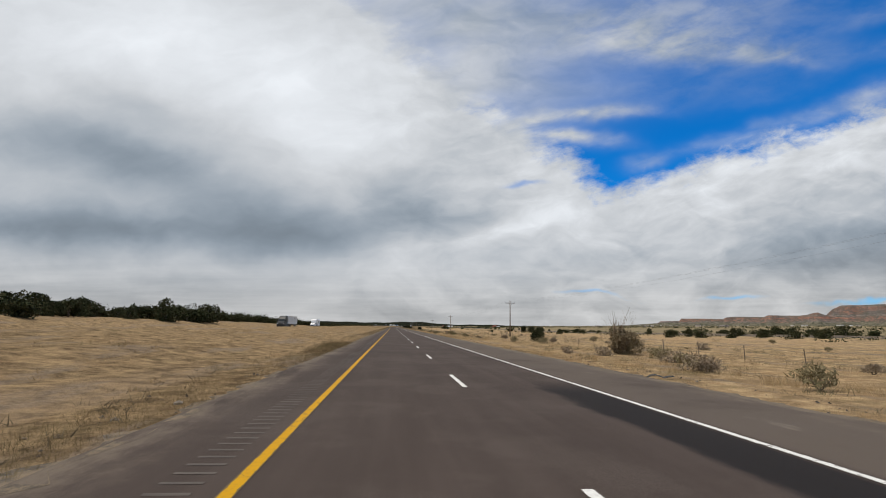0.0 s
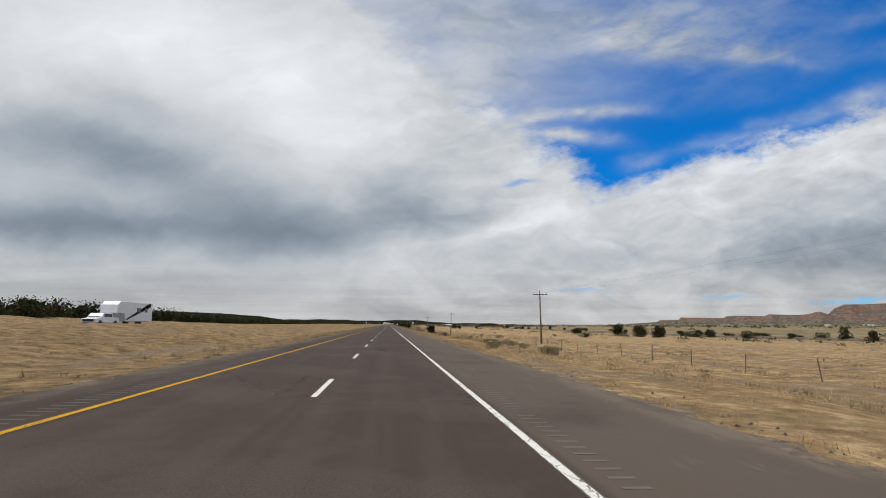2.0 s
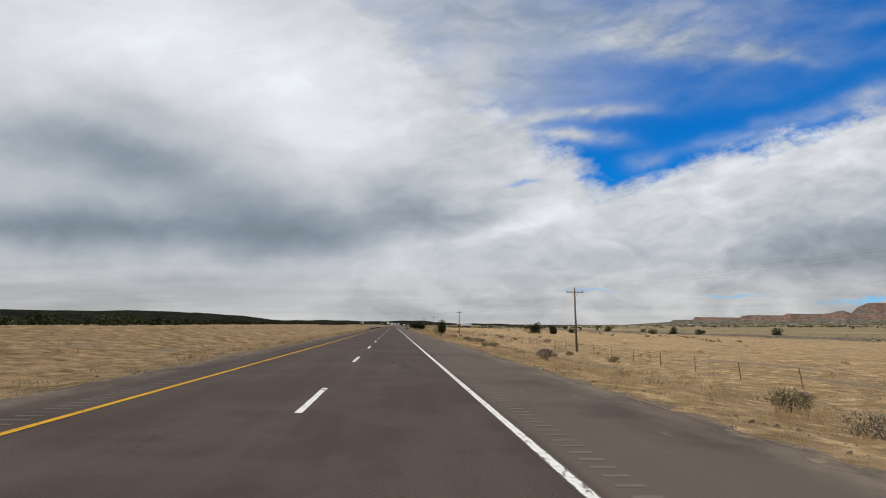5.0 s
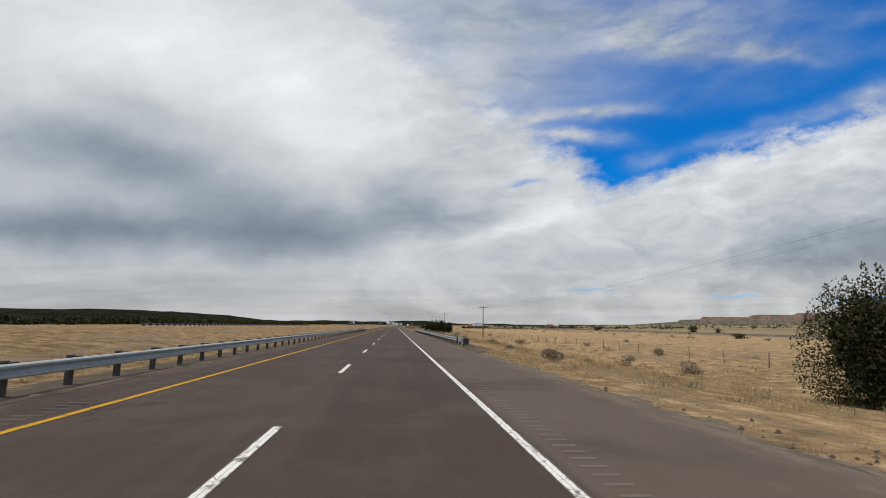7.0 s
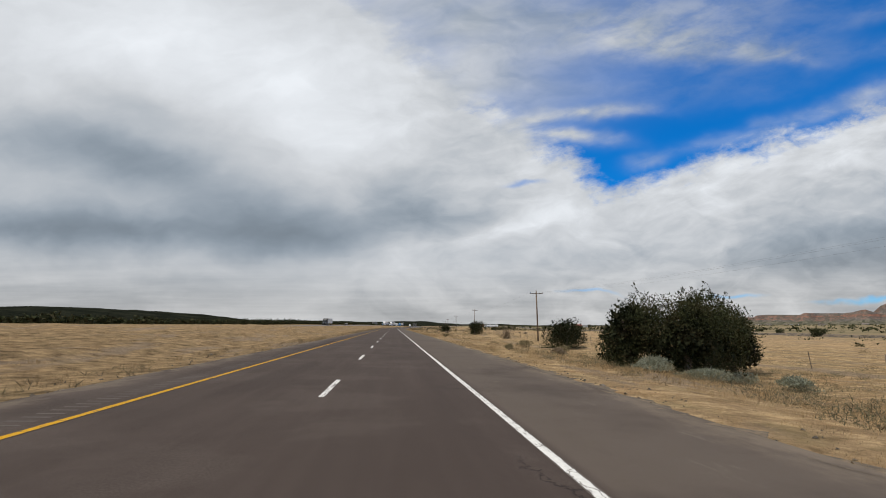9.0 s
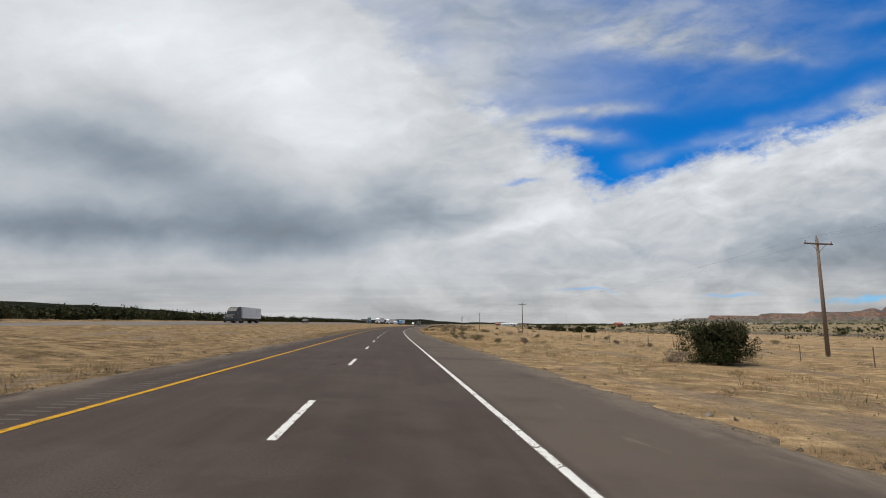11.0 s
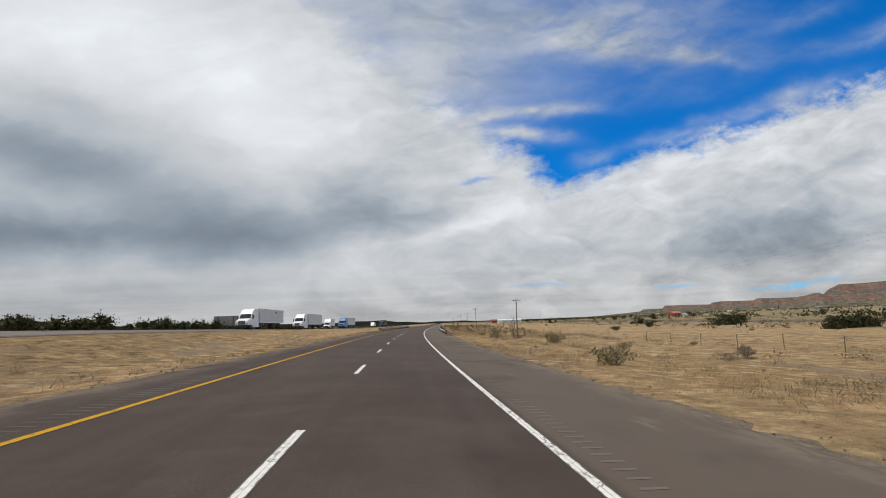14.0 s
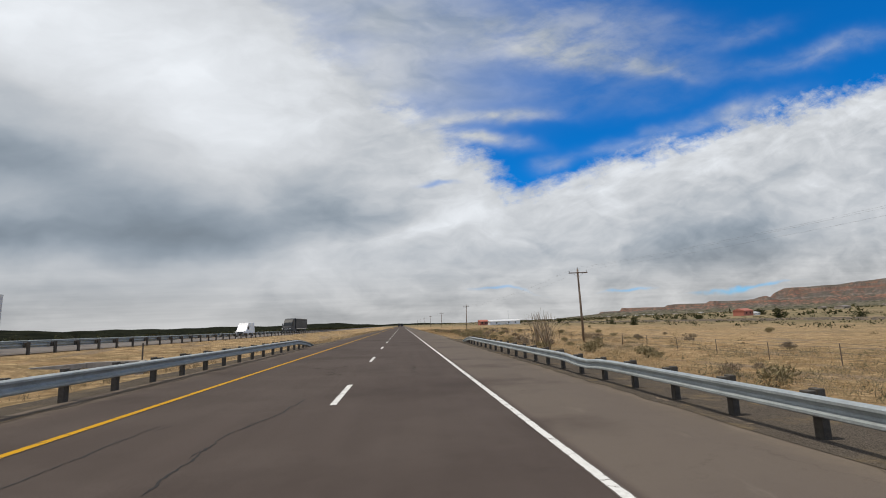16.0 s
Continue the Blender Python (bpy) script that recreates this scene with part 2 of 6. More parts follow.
    puffs_ = n.noise(n.xyz(n.m("MULTIPLY_ADD", sy, 0.6, sx), n.m("MULTIPLY_ADD", sx, 0.75, n.m("MULTIPLY", sy, 2.4))), 1.0, 7, 0.58, 0.5)
    light = total(light, n.m("MULTIPLY", bank_edge, 0.03), n.m("MULTIPLY", n.m("MULTIPLY", n.m("SUBTRACT", puffs_, 0.5), n.m("MULTIPLY_ADD", bank_edge, 0.17, 0.08)), n.ramp(sx, 9.5, 11.5)))
    light = n.m("MINIMUM", n.m("MAXIMUM", light, 0.35), 0.965)
    grey = n.m("POWER", light, 2.2)
    tint = n.mix(n.ramp(light, 0.55, 0.85), (0.82, 0.985, 1.17), (0.945, 0.985, 1.035))
    tint = n.mix(n.m("MULTIPLY", low, 0.8), tint, (0.99, 0.99, 0.985))
    cloud = n.mix(1.0, tint, n.xyz(grey, grey, grey), "MULTIPLY")
    blue = n.mix(1.0, sky.outputs[0], (0.003, 0.086, 0.160), "MULTIPLY")
    colour = n.mix(clear, cloud, blue)
    bg = n.add("ShaderNodeBackground")
    n.set(bg.inputs[0], colour)
    bg.inputs[1].default_value = 1.0
    out = n.add("ShaderNodeOutputWorld")
    w.node_tree.links.new(bg.outputs[0], out.inputs[0])
    w.cycles.sampling_method, w.cycles.sample_map_resolution = "MANUAL", 512


make_world()
sun = new("sun", bpy.data.lights.new("sun", "SUN"))
sun.data.energy, sun.data.angle, sun.data.color = 3.05, radians(0.6), (1.0, 0.92, 0.80)
sun.matrix_world = look((0, 0, 0), (math.sin(radians(SUN_AZ)) * math.cos(radians(SUN_EL)), -math.cos(radians(SUN_AZ)) * math.cos(radians(SUN_EL)), -math.sin(radians(SUN_EL))))
scene.view_settings.exposure = -0.05


# ---- materials ----
def material(name, build):
    mt = bpy.data.materials.new(name)
    mt.use_nodes = True
    n = Nodes(mt.node_tree)
    bsdf = n.add("ShaderNodeBsdfPrincipled")
    out = n.add("ShaderNodeOutputMaterial")
    mt.node_tree.links.new(bsdf.outputs[0], out.inputs[0])
    build(n, bsdf)
    return mt


def bump(n, bsdf, height, strength=0.4, distance=0.02):
    b = n.add("ShaderNodeBump")
    b.inputs["Strength"].default_value, b.inputs["Distance"].default_value = strength, distance * U
    n.set(b.inputs["Height"], height)
    n.t.links.new(b.outputs[0], bsdf.inputs["Normal"])


def world_metres(n):
    return n.vec("MULTIPLY", n.add("ShaderNodeNewGeometry").outputs["Position"], (1 / U, 1 / U, 1 / U))


def local_metres(n):
    return n.vec("MULTIPLY", n.add("ShaderNodeTexCoord").outputs["Object"], (1 / U, 1 / U, 1 / U))


def plain(name, c1, c2, scale=6.0, rough=0.6, metal=0.0, relief=0.2, vary=0.0, world=False, grime=0.0):
    """Two tones in blotches and grain, with slight relief."""
    def build(n, b):
        p = world_metres(n) if world else local_metres(n)
        big, small = n.noise(p, scale, 6, 0.6), n.noise(p, scale * 9, 4, 0.6)
        col = n.mix(n.ramp(n.m("MULTIPLY_ADD", small, 0.4, n.m("MULTIPLY", big, 0.6)), 0.35, 0.65), c1, c2)
        if vary:
            r = n.add("ShaderNodeObjectInfo").outputs["Random"]
            col = n.mix(n.m("MULTIPLY", r, vary), col, (0.03, 0.03, 0.025))
        if grime:
            col = n.mix(n.m("MULTIPLY", n.ramp(n.noise(p, scale * 0.6, 8, 0.7), 0.5, 0.75), grime), col, (0.08, 0.065, 0.05))
        n.set(b.inputs["Base Color"], col)
        n.set(b.inputs["Roughness"], n.m("MULTIPLY_ADD", small, 0.2, rough - 0.1))
        b.inputs["Metallic"].default_value = metal
        bump(n, b, small, relief, 0.01)
    return material(name, build)


def leafy(name, c1, c2, c3, rough=0.7):
    def build(n, b):
        geo = n.add("ShaderNodeNewGeometry")
        r = geo.outputs["Random Per Island"]
        col = n.mix(r, c1, c2)
        col = n.mix(n.ramp(n.noise(local_metres(n), 0.9, 4), 0.45, 0.7), col, c3)
        o = n.add("ShaderNodeObjectInfo").outputs["Random"]
        col = n.mix(n.m("MULTIPLY", o, 0.35), col, c1)
        n.set(b.inputs["Base Color"], col)
        b.inputs["Roughness"].default_value = rough
        b.inputs["Specular IOR Level"].default_value = 0.04
    return material(name, build)


WET = (2.0, 2.4)


def asphalt(name, base, dark, light, patch=True):
    def build(n, b):
        uv = n.add("ShaderNodeUVMap").outputs[0]
        x, s, _ = n.split(uv)
        along = n.xyz(x, n.m("MULTIPLY", s, 0.05))
        # polished wheel paths and the oil line between them
        lanes = n.m("PINGPONG", n.m("ADD", x, 14.64), 1.83)
        worn = n.ramp(n.m("ABSOLUTE", n.m("SUBTRACT", lanes, 0.95)), 0.0, 0.5, 1.0, 0.0)
        streaks, blot = n.noise(along, 1.6, 5, 0.6), n.noise(uv, 0.22, 6, 0.6)
        grain = n.noise(uv, 55, 3, 0.7)
        mid = n.noise(uv, 3.0, 6, 0.65)
        col = n.mix(n.ramp(streaks, 0.35, 0.7), base, light)
        shoulder = n.m("MAXIMUM", n.ramp(x, 3.7, 3.95), n.m("MULTIPLY", n.ramp(x, -3.95, -3.7, 1.0, 0.0), 0.0))
        col = n.mix(n.m("MULTIPLY", n.m("MULTIPLY", worn, n.m("SUBTRACT", 1.0, shoulder)), 0.2), col, dark)
        col = n.mix(n.m("MULTIPLY", shoulder, 0.75), col, (0.110, 0.090, 0.074))
        # paler surface from the bend onwards
        if patch:
            col = n.mix(n.ramp(s, 1100, 1260, 0.0, 0.38), col, n.mix(shoulder, (0.098, 0.080, 0.070), (0.175, 0.146, 0.122)))
            # open chip texture in drifts
            chips = n.m("MULTIPLY", n.ramp(n.noise(uv, 0.28, 5, 0.65), 0.47, 0.58), n.ramp(n.noise(uv, 34, 2, 0.8), 0.40, 0.62))
            col = n.mix(n.m("MULTIPLY", chips, 0.5), col, (0.105, 0.086, 0.075))
        col = n.mix(n.m("MULTIPLY", n.ramp(blot, 0.48, 0.7), 0.6), col, dark)
        col = n.mix(n.m("MULTIPLY", n.ramp(mid, 0.55, 0.8), 0.35), col, light)
        col = n.mix(n.m("MULTIPLY", n.ramp(grain, 0.5, 0.8), 0.45), col, light)
        col = n.mix(n.m("MULTIPLY", n.ramp(grain, 0.2, 0.42, 1.0, 0.0), 0.5), col, (0.015, 0.014, 0.014))
        # cracks that come and go
        bent = n.vec("ADD", n.xyz(x, n.m("MULTIPLY", s, 0.45)), n.vec("MULTIPLY", n.noise(uv, 1.1, 5, 0.7, colour=True), (1.4, 1.4, 0)))
        edge = n.voronoi(bent, 0.36, "DISTANCE_TO_EDGE")
        where = n.m("MULTIPLY", n.ramp(n.noise(uv, 0.09, 3), 0.57, 0.64), n.ramp(x, 3.6, 3.9, 1.0, 0.25))
        crack = n.m("MULTIPLY", n.ramp(edge, 0.002, 0.010, 1.0, 0.0), where)
        col = n.mix(n.m("MULTIPLY", crack, 0.65), col, (0.012, 0.011, 0.011))
        if patch:
            # old resurfacing and damp stains that run along the lanes
            tar = n.ramp(n.noise(n.xyz(x, n.m("MULTIPLY", s, 0.12)), 0.35, 3, 0.5), 0.68, 0.72)
            col = n.mix(n.m("MULTIPLY", tar, 0.55), col, dark)
            wet_x = n.m("MULTIPLY_ADD", n.m("SUBTRACT", n.noise(n.xyz(x, n.m("MULTIPLY", s, 0.4)), 1.2, 6, 0.65), 0.5), 1.1, x)
            wet = n.m("MULTIPLY", n.m("MULTIPLY", n.ramp(wet_x, WET[0], WET[1]), n.ramp(x, 3.45, 3.6, 1.0, 0.0)), n.m("MULTIPLY", n.ramp(s, 12.0, 15.5, 1.0, 0.0), n.ramp(s, -6, -2)))
            col = n.mix(n.m("MULTIPLY", wet, 0.85), col, (0.011, 0.0105, 0.011))
            # pale dusty smears on the shoulder
            dust = n.m("MULTIPLY", n.ramp(n.noise(n.xyz(n.m("MULTIPLY", x, 2.0), n.m("MULTIPLY", s, 0.5)), 0.8, 7, 0.7), 0.58, 0.72), n.ramp(x, 4.4, 5.0))
            col = n.mix(n.m("MULTIPLY", dust, 0.45), col, (0.20, 0.17, 0.14))
            verge = n.m("MULTIPLY", n.ramp(n.m("MULTIPLY_ADD", n.m("SUBTRACT", mid, 0.5), 1.2, n.m("ABSOLUTE", n.m("SUBTRACT", x, 0.8))), 5.5, 6.6), n.ramp(n.noise(n.xyz(x, n.m("MULTIPLY", s, 0.3)), 1.1, 6, 0.7), 0.38, 0.6))
            col = n.mix(n.m("MULTIPLY", verge, 0.5), col, (0.21, 0.17, 0.13))
        n.set(b.inputs["Base Color"], col)
        n.set(b.inputs["Roughness"], n.m("MULTIPLY_ADD", grain, 0.2, 0.72))
        b.inputs["Specular IOR Level"].default_value = 0.08
        bump(n, b, n.m("SUBTRACT", grain, n.m("MULTIPLY", crack, 1.5)), 0.5, 0.012)
    return material(name, build)


def paint(name, c, under):
    """Road paint, flaked off in places down to the asphalt."""
    def build(n, b):
        uv = n.add("ShaderNodeUVMap").outputs[0]
        x, s, _ = n.split(uv)
        wear = n.noise(n.xyz(n.m("MULTIPLY", x, 3.0), s), 2.2, 8, 0.75)
        patchy = n.noise(n.xyz(0.0, s), 0.05, 3)
        gone = n.ramp(n.m("ADD", wear, n.m("MULTIPLY", n.m("SUBTRACT", patchy, 0.5), 0.5)), 0.57, 0.66)
        edge = n.voronoi(n.vec("ADD", uv, n.vec("MULTIPLY", n.noise(uv, 3, 4, colour=True), (0.5, 0.5, 0))), 1.3, "DISTANCE_TO_EDGE")
        gone = n.m("MAXIMUM", n.m("MULTIPLY", gone, 0.92), n.ramp(edge, 0.004, 0.015, 0.8, 0.0))
        # ragged margins: the film has flaked away from the sides of the stripe
        side = n.m("MINIMUM", n.m("ABSOLUTE", x), n.m("ABSOLUTE", n.m("SUBTRACT", n.m("ABSOLUTE", x), 3.66)))
        nibble = n.noise(n.xyz(n.m("MULTIPLY", x, 6.0), n.m("MULTIPLY", s, 2.2)), 2.0, 7, 0.75)
        gone = n.m("MAXIMUM", gone, n.ramp(n.m("MULTIPLY_ADD", nibble, 0.085, side), 0.104, 0.112, 0.0, 0.95))
        # a worn seam along the middle in places
        seam = n.m("MULTIPLY", n.ramp(n.m("MULTIPLY_ADD", nibble, 0.03, side), 0.014, 0.024, 1.0, 0.0), n.ramp(n.noise(n.xyz(7.0, s), 0.03, 2), 0.50, 0.58))
        gone = n.m("MAXIMUM", gone, n.m("MULTIPLY", seam, 0.8))
        dirt = n.noise(uv, 14, 5, 0.7)
        col = n.mix(n.m("MULTIPLY", n.ramp(dirt, 0.4, 0.8), 0.35), c, under)
        n.set(b.inputs["Base Color"], n.mix(gone, col, under))
        b.inputs["Roughness"].default_value = 0.75
        b.inputs["Specular IOR Level"].default_value = 0.1
        bump(n, b, gone, 0.3, -0.004)
    return material(name, build)


def earth(n, b):
    p = world_metres(n)
    big, mid, small, tiny = n.noise(p, 0.018, 5, 0.6), n.noise(p, 0.13, 6, 0.65), n.noise(p, 1.1, 7, 0.75), n.noise(p, 7, 5, 0.75)
    col = n.mix(n.ramp(mid, 0.38, 0.64), (0.35, 0.245, 0.145), (0.225, 0.16, 0.10))
    col = n.mix(n.ramp(big, 0.42, 0.66), col, (0.28, 0.20, 0.112))
    col = n.mix(n.ramp(small, 0.50, 0.64), col, (0.56, 0.405, 0.225))
    side_x, _, _ = n.split(p)
    # shade in the gaps between clumps, put into the ground colour as dark blotches
    gap_shade = n.ramp(side_x, 4, 9, 1.0, 0.75)
    col = n.mix(n.m("MULTIPLY", n.ramp(small, 0.34, 0.47, 0.9, 0.0), gap_shade), col, (0.075, 0.055, 0.035))
    col = n.mix(n.m("MULTIPLY", n.ramp(tiny, 0.25, 0.5, 0.75, 0.0), gap_shade), col, (0.08, 0.06, 0.038))
    # clumps of olive and rust among the straw
    tone = n.noise(n.vec("ADD", p, (17, 5, 0)), 0.42, 5, 0.62)
    col = n.mix(n.m("MULTIPLY", n.ramp(tone, 0.53, 0.63), 0.55), col, (0.20, 0.165, 0.092))
    col = n.mix(n.m("MULTIPLY", n.ramp(tone, 0.36, 0.45, 1.0, 0.0), 0.45), col, (0.45, 0.285, 0.15))
    # paler verge beyond the outer shoulder, and a bare wheel track in the median
    px_, py_, _ = n.split(p)
    col = n.mix(n.ramp(px_, 4, 9, 0.08, 0.34), col, n.mix(n.ramp(small, 0.4, 0.62), (0.27, 0.185, 0.10), (0.50, 0.365, 0.21)))
    sway = n.m("MULTIPLY_ADD", n.m("SUBTRACT", n.noise(p, 0.5, 6, 0.7), 0.5), 2.2, px_)
    track = n.m("MULTIPLY", n.m("MULTIPLY", n.ramp(sway, -11.4, -10.6), n.ramp(sway, -8.9, -8.3, 1.0, 0.0)), n.ramp(py_, 13, 22, 1.0, 0.0))
    col = n.mix(n.m("MULTIPLY", track, 0.85), col, n.mix(n.ramp(tiny, 0.35, 0.6), (0.30, 0.215, 0.145), (0.44, 0.33, 0.235)))
    # duller trampled soil in the median
    col = n.mix(n.ramp(px_, -4, 4, 0.7, 0.0), col, n.mix(n.ramp(small, 0.36, 0.6), (0.105, 0.075, 0.046), (0.31, 0.22, 0.125)))
    # bare grey-brown soil in drawn-out patches
    bare = n.noise(n.xyz(n.m("MULTIPLY", px_, 0.35), n.m("MULTIPLY", py_, 0.07)), 1.0, 6, 0.65)
    col = n.mix(n.m("MULTIPLY", n.ramp(bare, 0.52, 0.62), 0.7), col, n.mix(n.ramp(tiny, 0.35, 0.6), (0.16, 0.125, 0.095), (0.27, 0.215, 0.165)))
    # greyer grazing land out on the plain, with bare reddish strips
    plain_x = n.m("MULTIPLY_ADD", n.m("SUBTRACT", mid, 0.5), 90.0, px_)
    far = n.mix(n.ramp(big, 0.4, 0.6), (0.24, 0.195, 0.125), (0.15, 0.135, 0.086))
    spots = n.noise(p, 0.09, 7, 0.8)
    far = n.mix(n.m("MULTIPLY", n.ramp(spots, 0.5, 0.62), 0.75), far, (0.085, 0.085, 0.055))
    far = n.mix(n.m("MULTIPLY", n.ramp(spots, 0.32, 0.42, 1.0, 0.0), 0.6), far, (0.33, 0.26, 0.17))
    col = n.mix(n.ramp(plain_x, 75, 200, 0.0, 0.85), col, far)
    n.set(b.inputs["Base Color"], col)
    b.inputs["Roughness"].default_value = 0.95
    b.inputs["Specular IOR Level"].default_value = 0.0
    bump(n, b, n.m("ADD", n.m("MULTIPLY", small, 2.0), tiny), 1.0, 0.12)


def gravel(n, b):
    p = world_metres(n)
    cell = n.voronoi(p, 30, "F1", 1)
    r, g, _ = n.split(cell)
    col = n.mix(r, (0.035, 0.029, 0.024), (0.11, 0.09, 0.07))
    col = n.mix(n.ramp(n.noise(p, 0.9, 6, 0.7), 0.45, 0.65), col, (0.20, 0.145, 0.085))
    n.set(b.inputs["Base Color"], col)
    b.inputs["Roughness"].default_value = 0.95
    bump(n, b, n.voronoi(p, 30), 1.0, -0.02)


def straw(name, c1, c2, c3):
    """Dry blades: each bunch leans to its own tone."""
    def build(n, b):
        r = n.add("ShaderNodeNewGeometry").outputs["Random Per Island"]
        p = world_metres(n)
        clump = n.ramp(n.noise(n.vec("MULTIPLY", p, (1, 1, 0.15)), 1.5, 3, 0.6), 0.36, 0.64)
        col = n.mix(n.m("MULTIPLY_ADD", r, 0.4, n.m("MULTIPLY", clump, 0.6)), c1, c2)
        col = n.mix(n.m("MULTIPLY", n.ramp(n.noise(p, 0.10, 4, 0.6), 0.45, 0.65), 0.7), col, c3)
        olive = n.m("MULTIPLY", n.ramp(n.noise(n.vec("ADD", p, (40, 0, 0)), 0.33, 4, 0.6), 0.54, 0.66), 0.5)
        col = n.mix(olive, col, (0.24, 0.21, 0.115))
        fibre = n.noise(n.vec("MULTIPLY", p, (1, 1, 0.4)), 22, 4, 0.7)
        col = n.mix(n.ramp(fibre, 0.32, 0.5, 0.45, 0.0), col, n.mix(0.6, col, (0.05, 0.035, 0.02)))
        n.set(b.inputs["Base Color"], col)
        b.inputs["Roughness"].default_value = 0.8
        b.inputs["Specular IOR Level"].default_value = 0.04
        # thin blades let half of the light through
        thin, both = n.add("ShaderNodeBsdfTranslucent"), n.add("ShaderNodeMixShader")
        n.set(thin.inputs["Color"], col)
        both.inputs[0].default_value = 0.5
        n.set(both.inputs[1], b.outputs[0])
        n.set(both.inputs[2], thin.outputs[0])
        n.set(next(q for q in n.t.nodes if q.type == "OUTPUT_MATERIAL").inputs["Surface"], both.outputs[0])
        n.set(b.inputs["Normal"], n.vec("NORMALIZE", n.vec("ADD", n.vec("MULTIPLY", n.add("ShaderNodeNewGeometry").outputs["Normal"], (0.45, 0.45, 0.45)), (0, 0, 1))))
    return material(name, build)


def mesa_rock(n, b):
    p = world_metres(n)
    x, y, z = n.split(p)
    lump = n.noise(p, 0.0035, 6, 0.65)
    zz = n.m("MULTIPLY_ADD", n.m("SUBTRACT", lump, 0.5), 110.0, z)
    band = n.noise(n.xyz(n.m("MULTIPLY", x, 0.0004), n.m("MULTIPLY", y, 0.0004), n.m("MULTIPLY", z, 0.06)), 1.0, 5, 0.65)
    scrub = n.noise(p, 0.018, 8, 0.8)
    grey = n.mix(n.ramp(band, 0.38, 0.62), (0.13, 0.112, 0.105), (0.215, 0.18, 0.165))
    red = n.mix(n.ramp(band, 0.42, 0.58), (0.31, 0.145, 0.10), (0.185, 0.128, 0.108))
    patches = n.m("MULTIPLY", n.ramp(n.noise(p, 0.0022, 5, 0.6), 0.50, 0.60), 0.85)
    bare = n.m("MAXIMUM", n.m("MULTIPLY", n.m("MULTIPLY", n.ramp(zz, 75, 95), n.ramp(zz, 140, 165, 1.0, 0.0)), 0.9), n.m("MULTIPLY", patches, n.ramp(zz, 40, 70)))
    bare = n.m("MAXIMUM", bare, n.m("MULTIPLY", n.m("MULTIPLY", n.ramp(zz, 215, 240), n.ramp(zz, 290, 315, 1.0, 0.0)), 0.55))
    col = n.mix(bare, grey, red)
    slope = n.split(n.add("ShaderNodeNewGeometry").outputs["Normal"])[2]
    flat = n.ramp(slope, 0.5, 0.97, 0.4, 1.0)
    col = n.mix(n.m("MULTIPLY", flat, n.ramp(scrub, 0.42, 0.54)), col, (0.085, 0.082, 0.07))
    col = n.mix(n.ramp(zz, 35, 80, 0.95, 0.0), col, n.mix(n.ramp(scrub, 0.45, 0.55), (0.16, 0.145, 0.105), (0.06, 0.062, 0.045)))
    n.set(b.inputs["Base Color"], col)
    b.inputs["Roughness"].default_value = 1.0
    b.inputs["Specular IOR Level"].default_value = 0.0
    bump(n, b, scrub, 0.6, 12.0)


def ridge_wood(n, b):
    p = world_metres(n)
    a, c = n.noise(p, 0.03, 8, 0.75), n.noise(p, 0.15, 6, 0.7)
    col = n.mix(n.ramp(a, 0.4, 0.62), (0.010, 0.012, 0.009), (0.024, 0.026, 0.018))
    col = n.mix(n.m("MULTIPLY", n.ramp(c, 0.64, 0.74), 0.6), col, (0.12, 0.10, 0.065))
    n.set(b.inputs["Base Color"], col)
    b.inputs["Roughness"].default_value = 1.0
    b.inputs["Specular IOR Level"].default_value = 0.0
    bump(n, b, c, 1.0, 3.0)


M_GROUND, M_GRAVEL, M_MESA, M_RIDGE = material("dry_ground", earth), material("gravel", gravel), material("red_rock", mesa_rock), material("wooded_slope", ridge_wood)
M_ROAD = asphalt("asphalt", (0.055, 0.0418, 0.0362), (0.044, 0.0335, 0.0292), (0.067, 0.0515, 0.045))
M_ROAD_FAR = asphalt("pale_asphalt", (0.15, 0.132, 0.12), (0.115, 0.10, 0.092), (0.18, 0.162, 0.148), False)
M_WHITE, M_YELLOW = paint("white_paint", (0.66, 0.66, 0.64), (0.085, 0.068, 0.059)), paint("yellow_paint", (0.50, 0.265, 0.004), (0.115, 0.085, 0.045))
M_STEEL = plain("galvanised_steel", (0.27, 0.30, 0.31), (0.38, 0.415, 0.425), 3.0, 0.5, 0.25, 0.05, grime=0.3)
M_POST = plain("weathered_post", (0.075, 0.062, 0.050), (0.13, 0.108, 0.088), 7.0, 0.85, 0, 0.4, 0.3)
M_RAILPOST = plain("dark_rail_post", (0.050, 0.043, 0.037), (0.105, 0.090, 0.075), 7.0, 0.85, 0, 0.4, 0.3)
M_SEAL = plain("pale_crack_dust", (0.17, 0.145, 0.12), (0.27, 0.235, 0.20), 3.0, 0.95, 0, 0.3, world=True)
M_CRACK = plain("open_crack", (0.010, 0.009, 0.009), (0.022, 0.020, 0.019), 3.0, 0.95, 0, 0.3, world=True)
M_POLE = plain("creosote_wood", (0.13, 0.095, 0.07), (0.20, 0.15, 0.115), 5.0, 0.85, 0, 0.4, 0.25)
M_WIRE = plain("wire", (0.10, 0.10, 0.10), (0.16, 0.16, 0.16), 5.0, 0.6)
M_DARKSTEEL = plain("dark_steel", (0.035, 0.037, 0.040), (0.06, 0.062, 0.066), 3.0, 0.5, 0.3, 0.05)
M_CERAMIC = plain("insulator", (0.35, 0.36, 0.37), (0.5, 0.5, 0.5), 5.0, 0.3)
M_BARK = plain("bark", (0.11, 0.085, 0.065), (0.19, 0.15, 0.12), 8.0, 0.9, 0, 0.6)
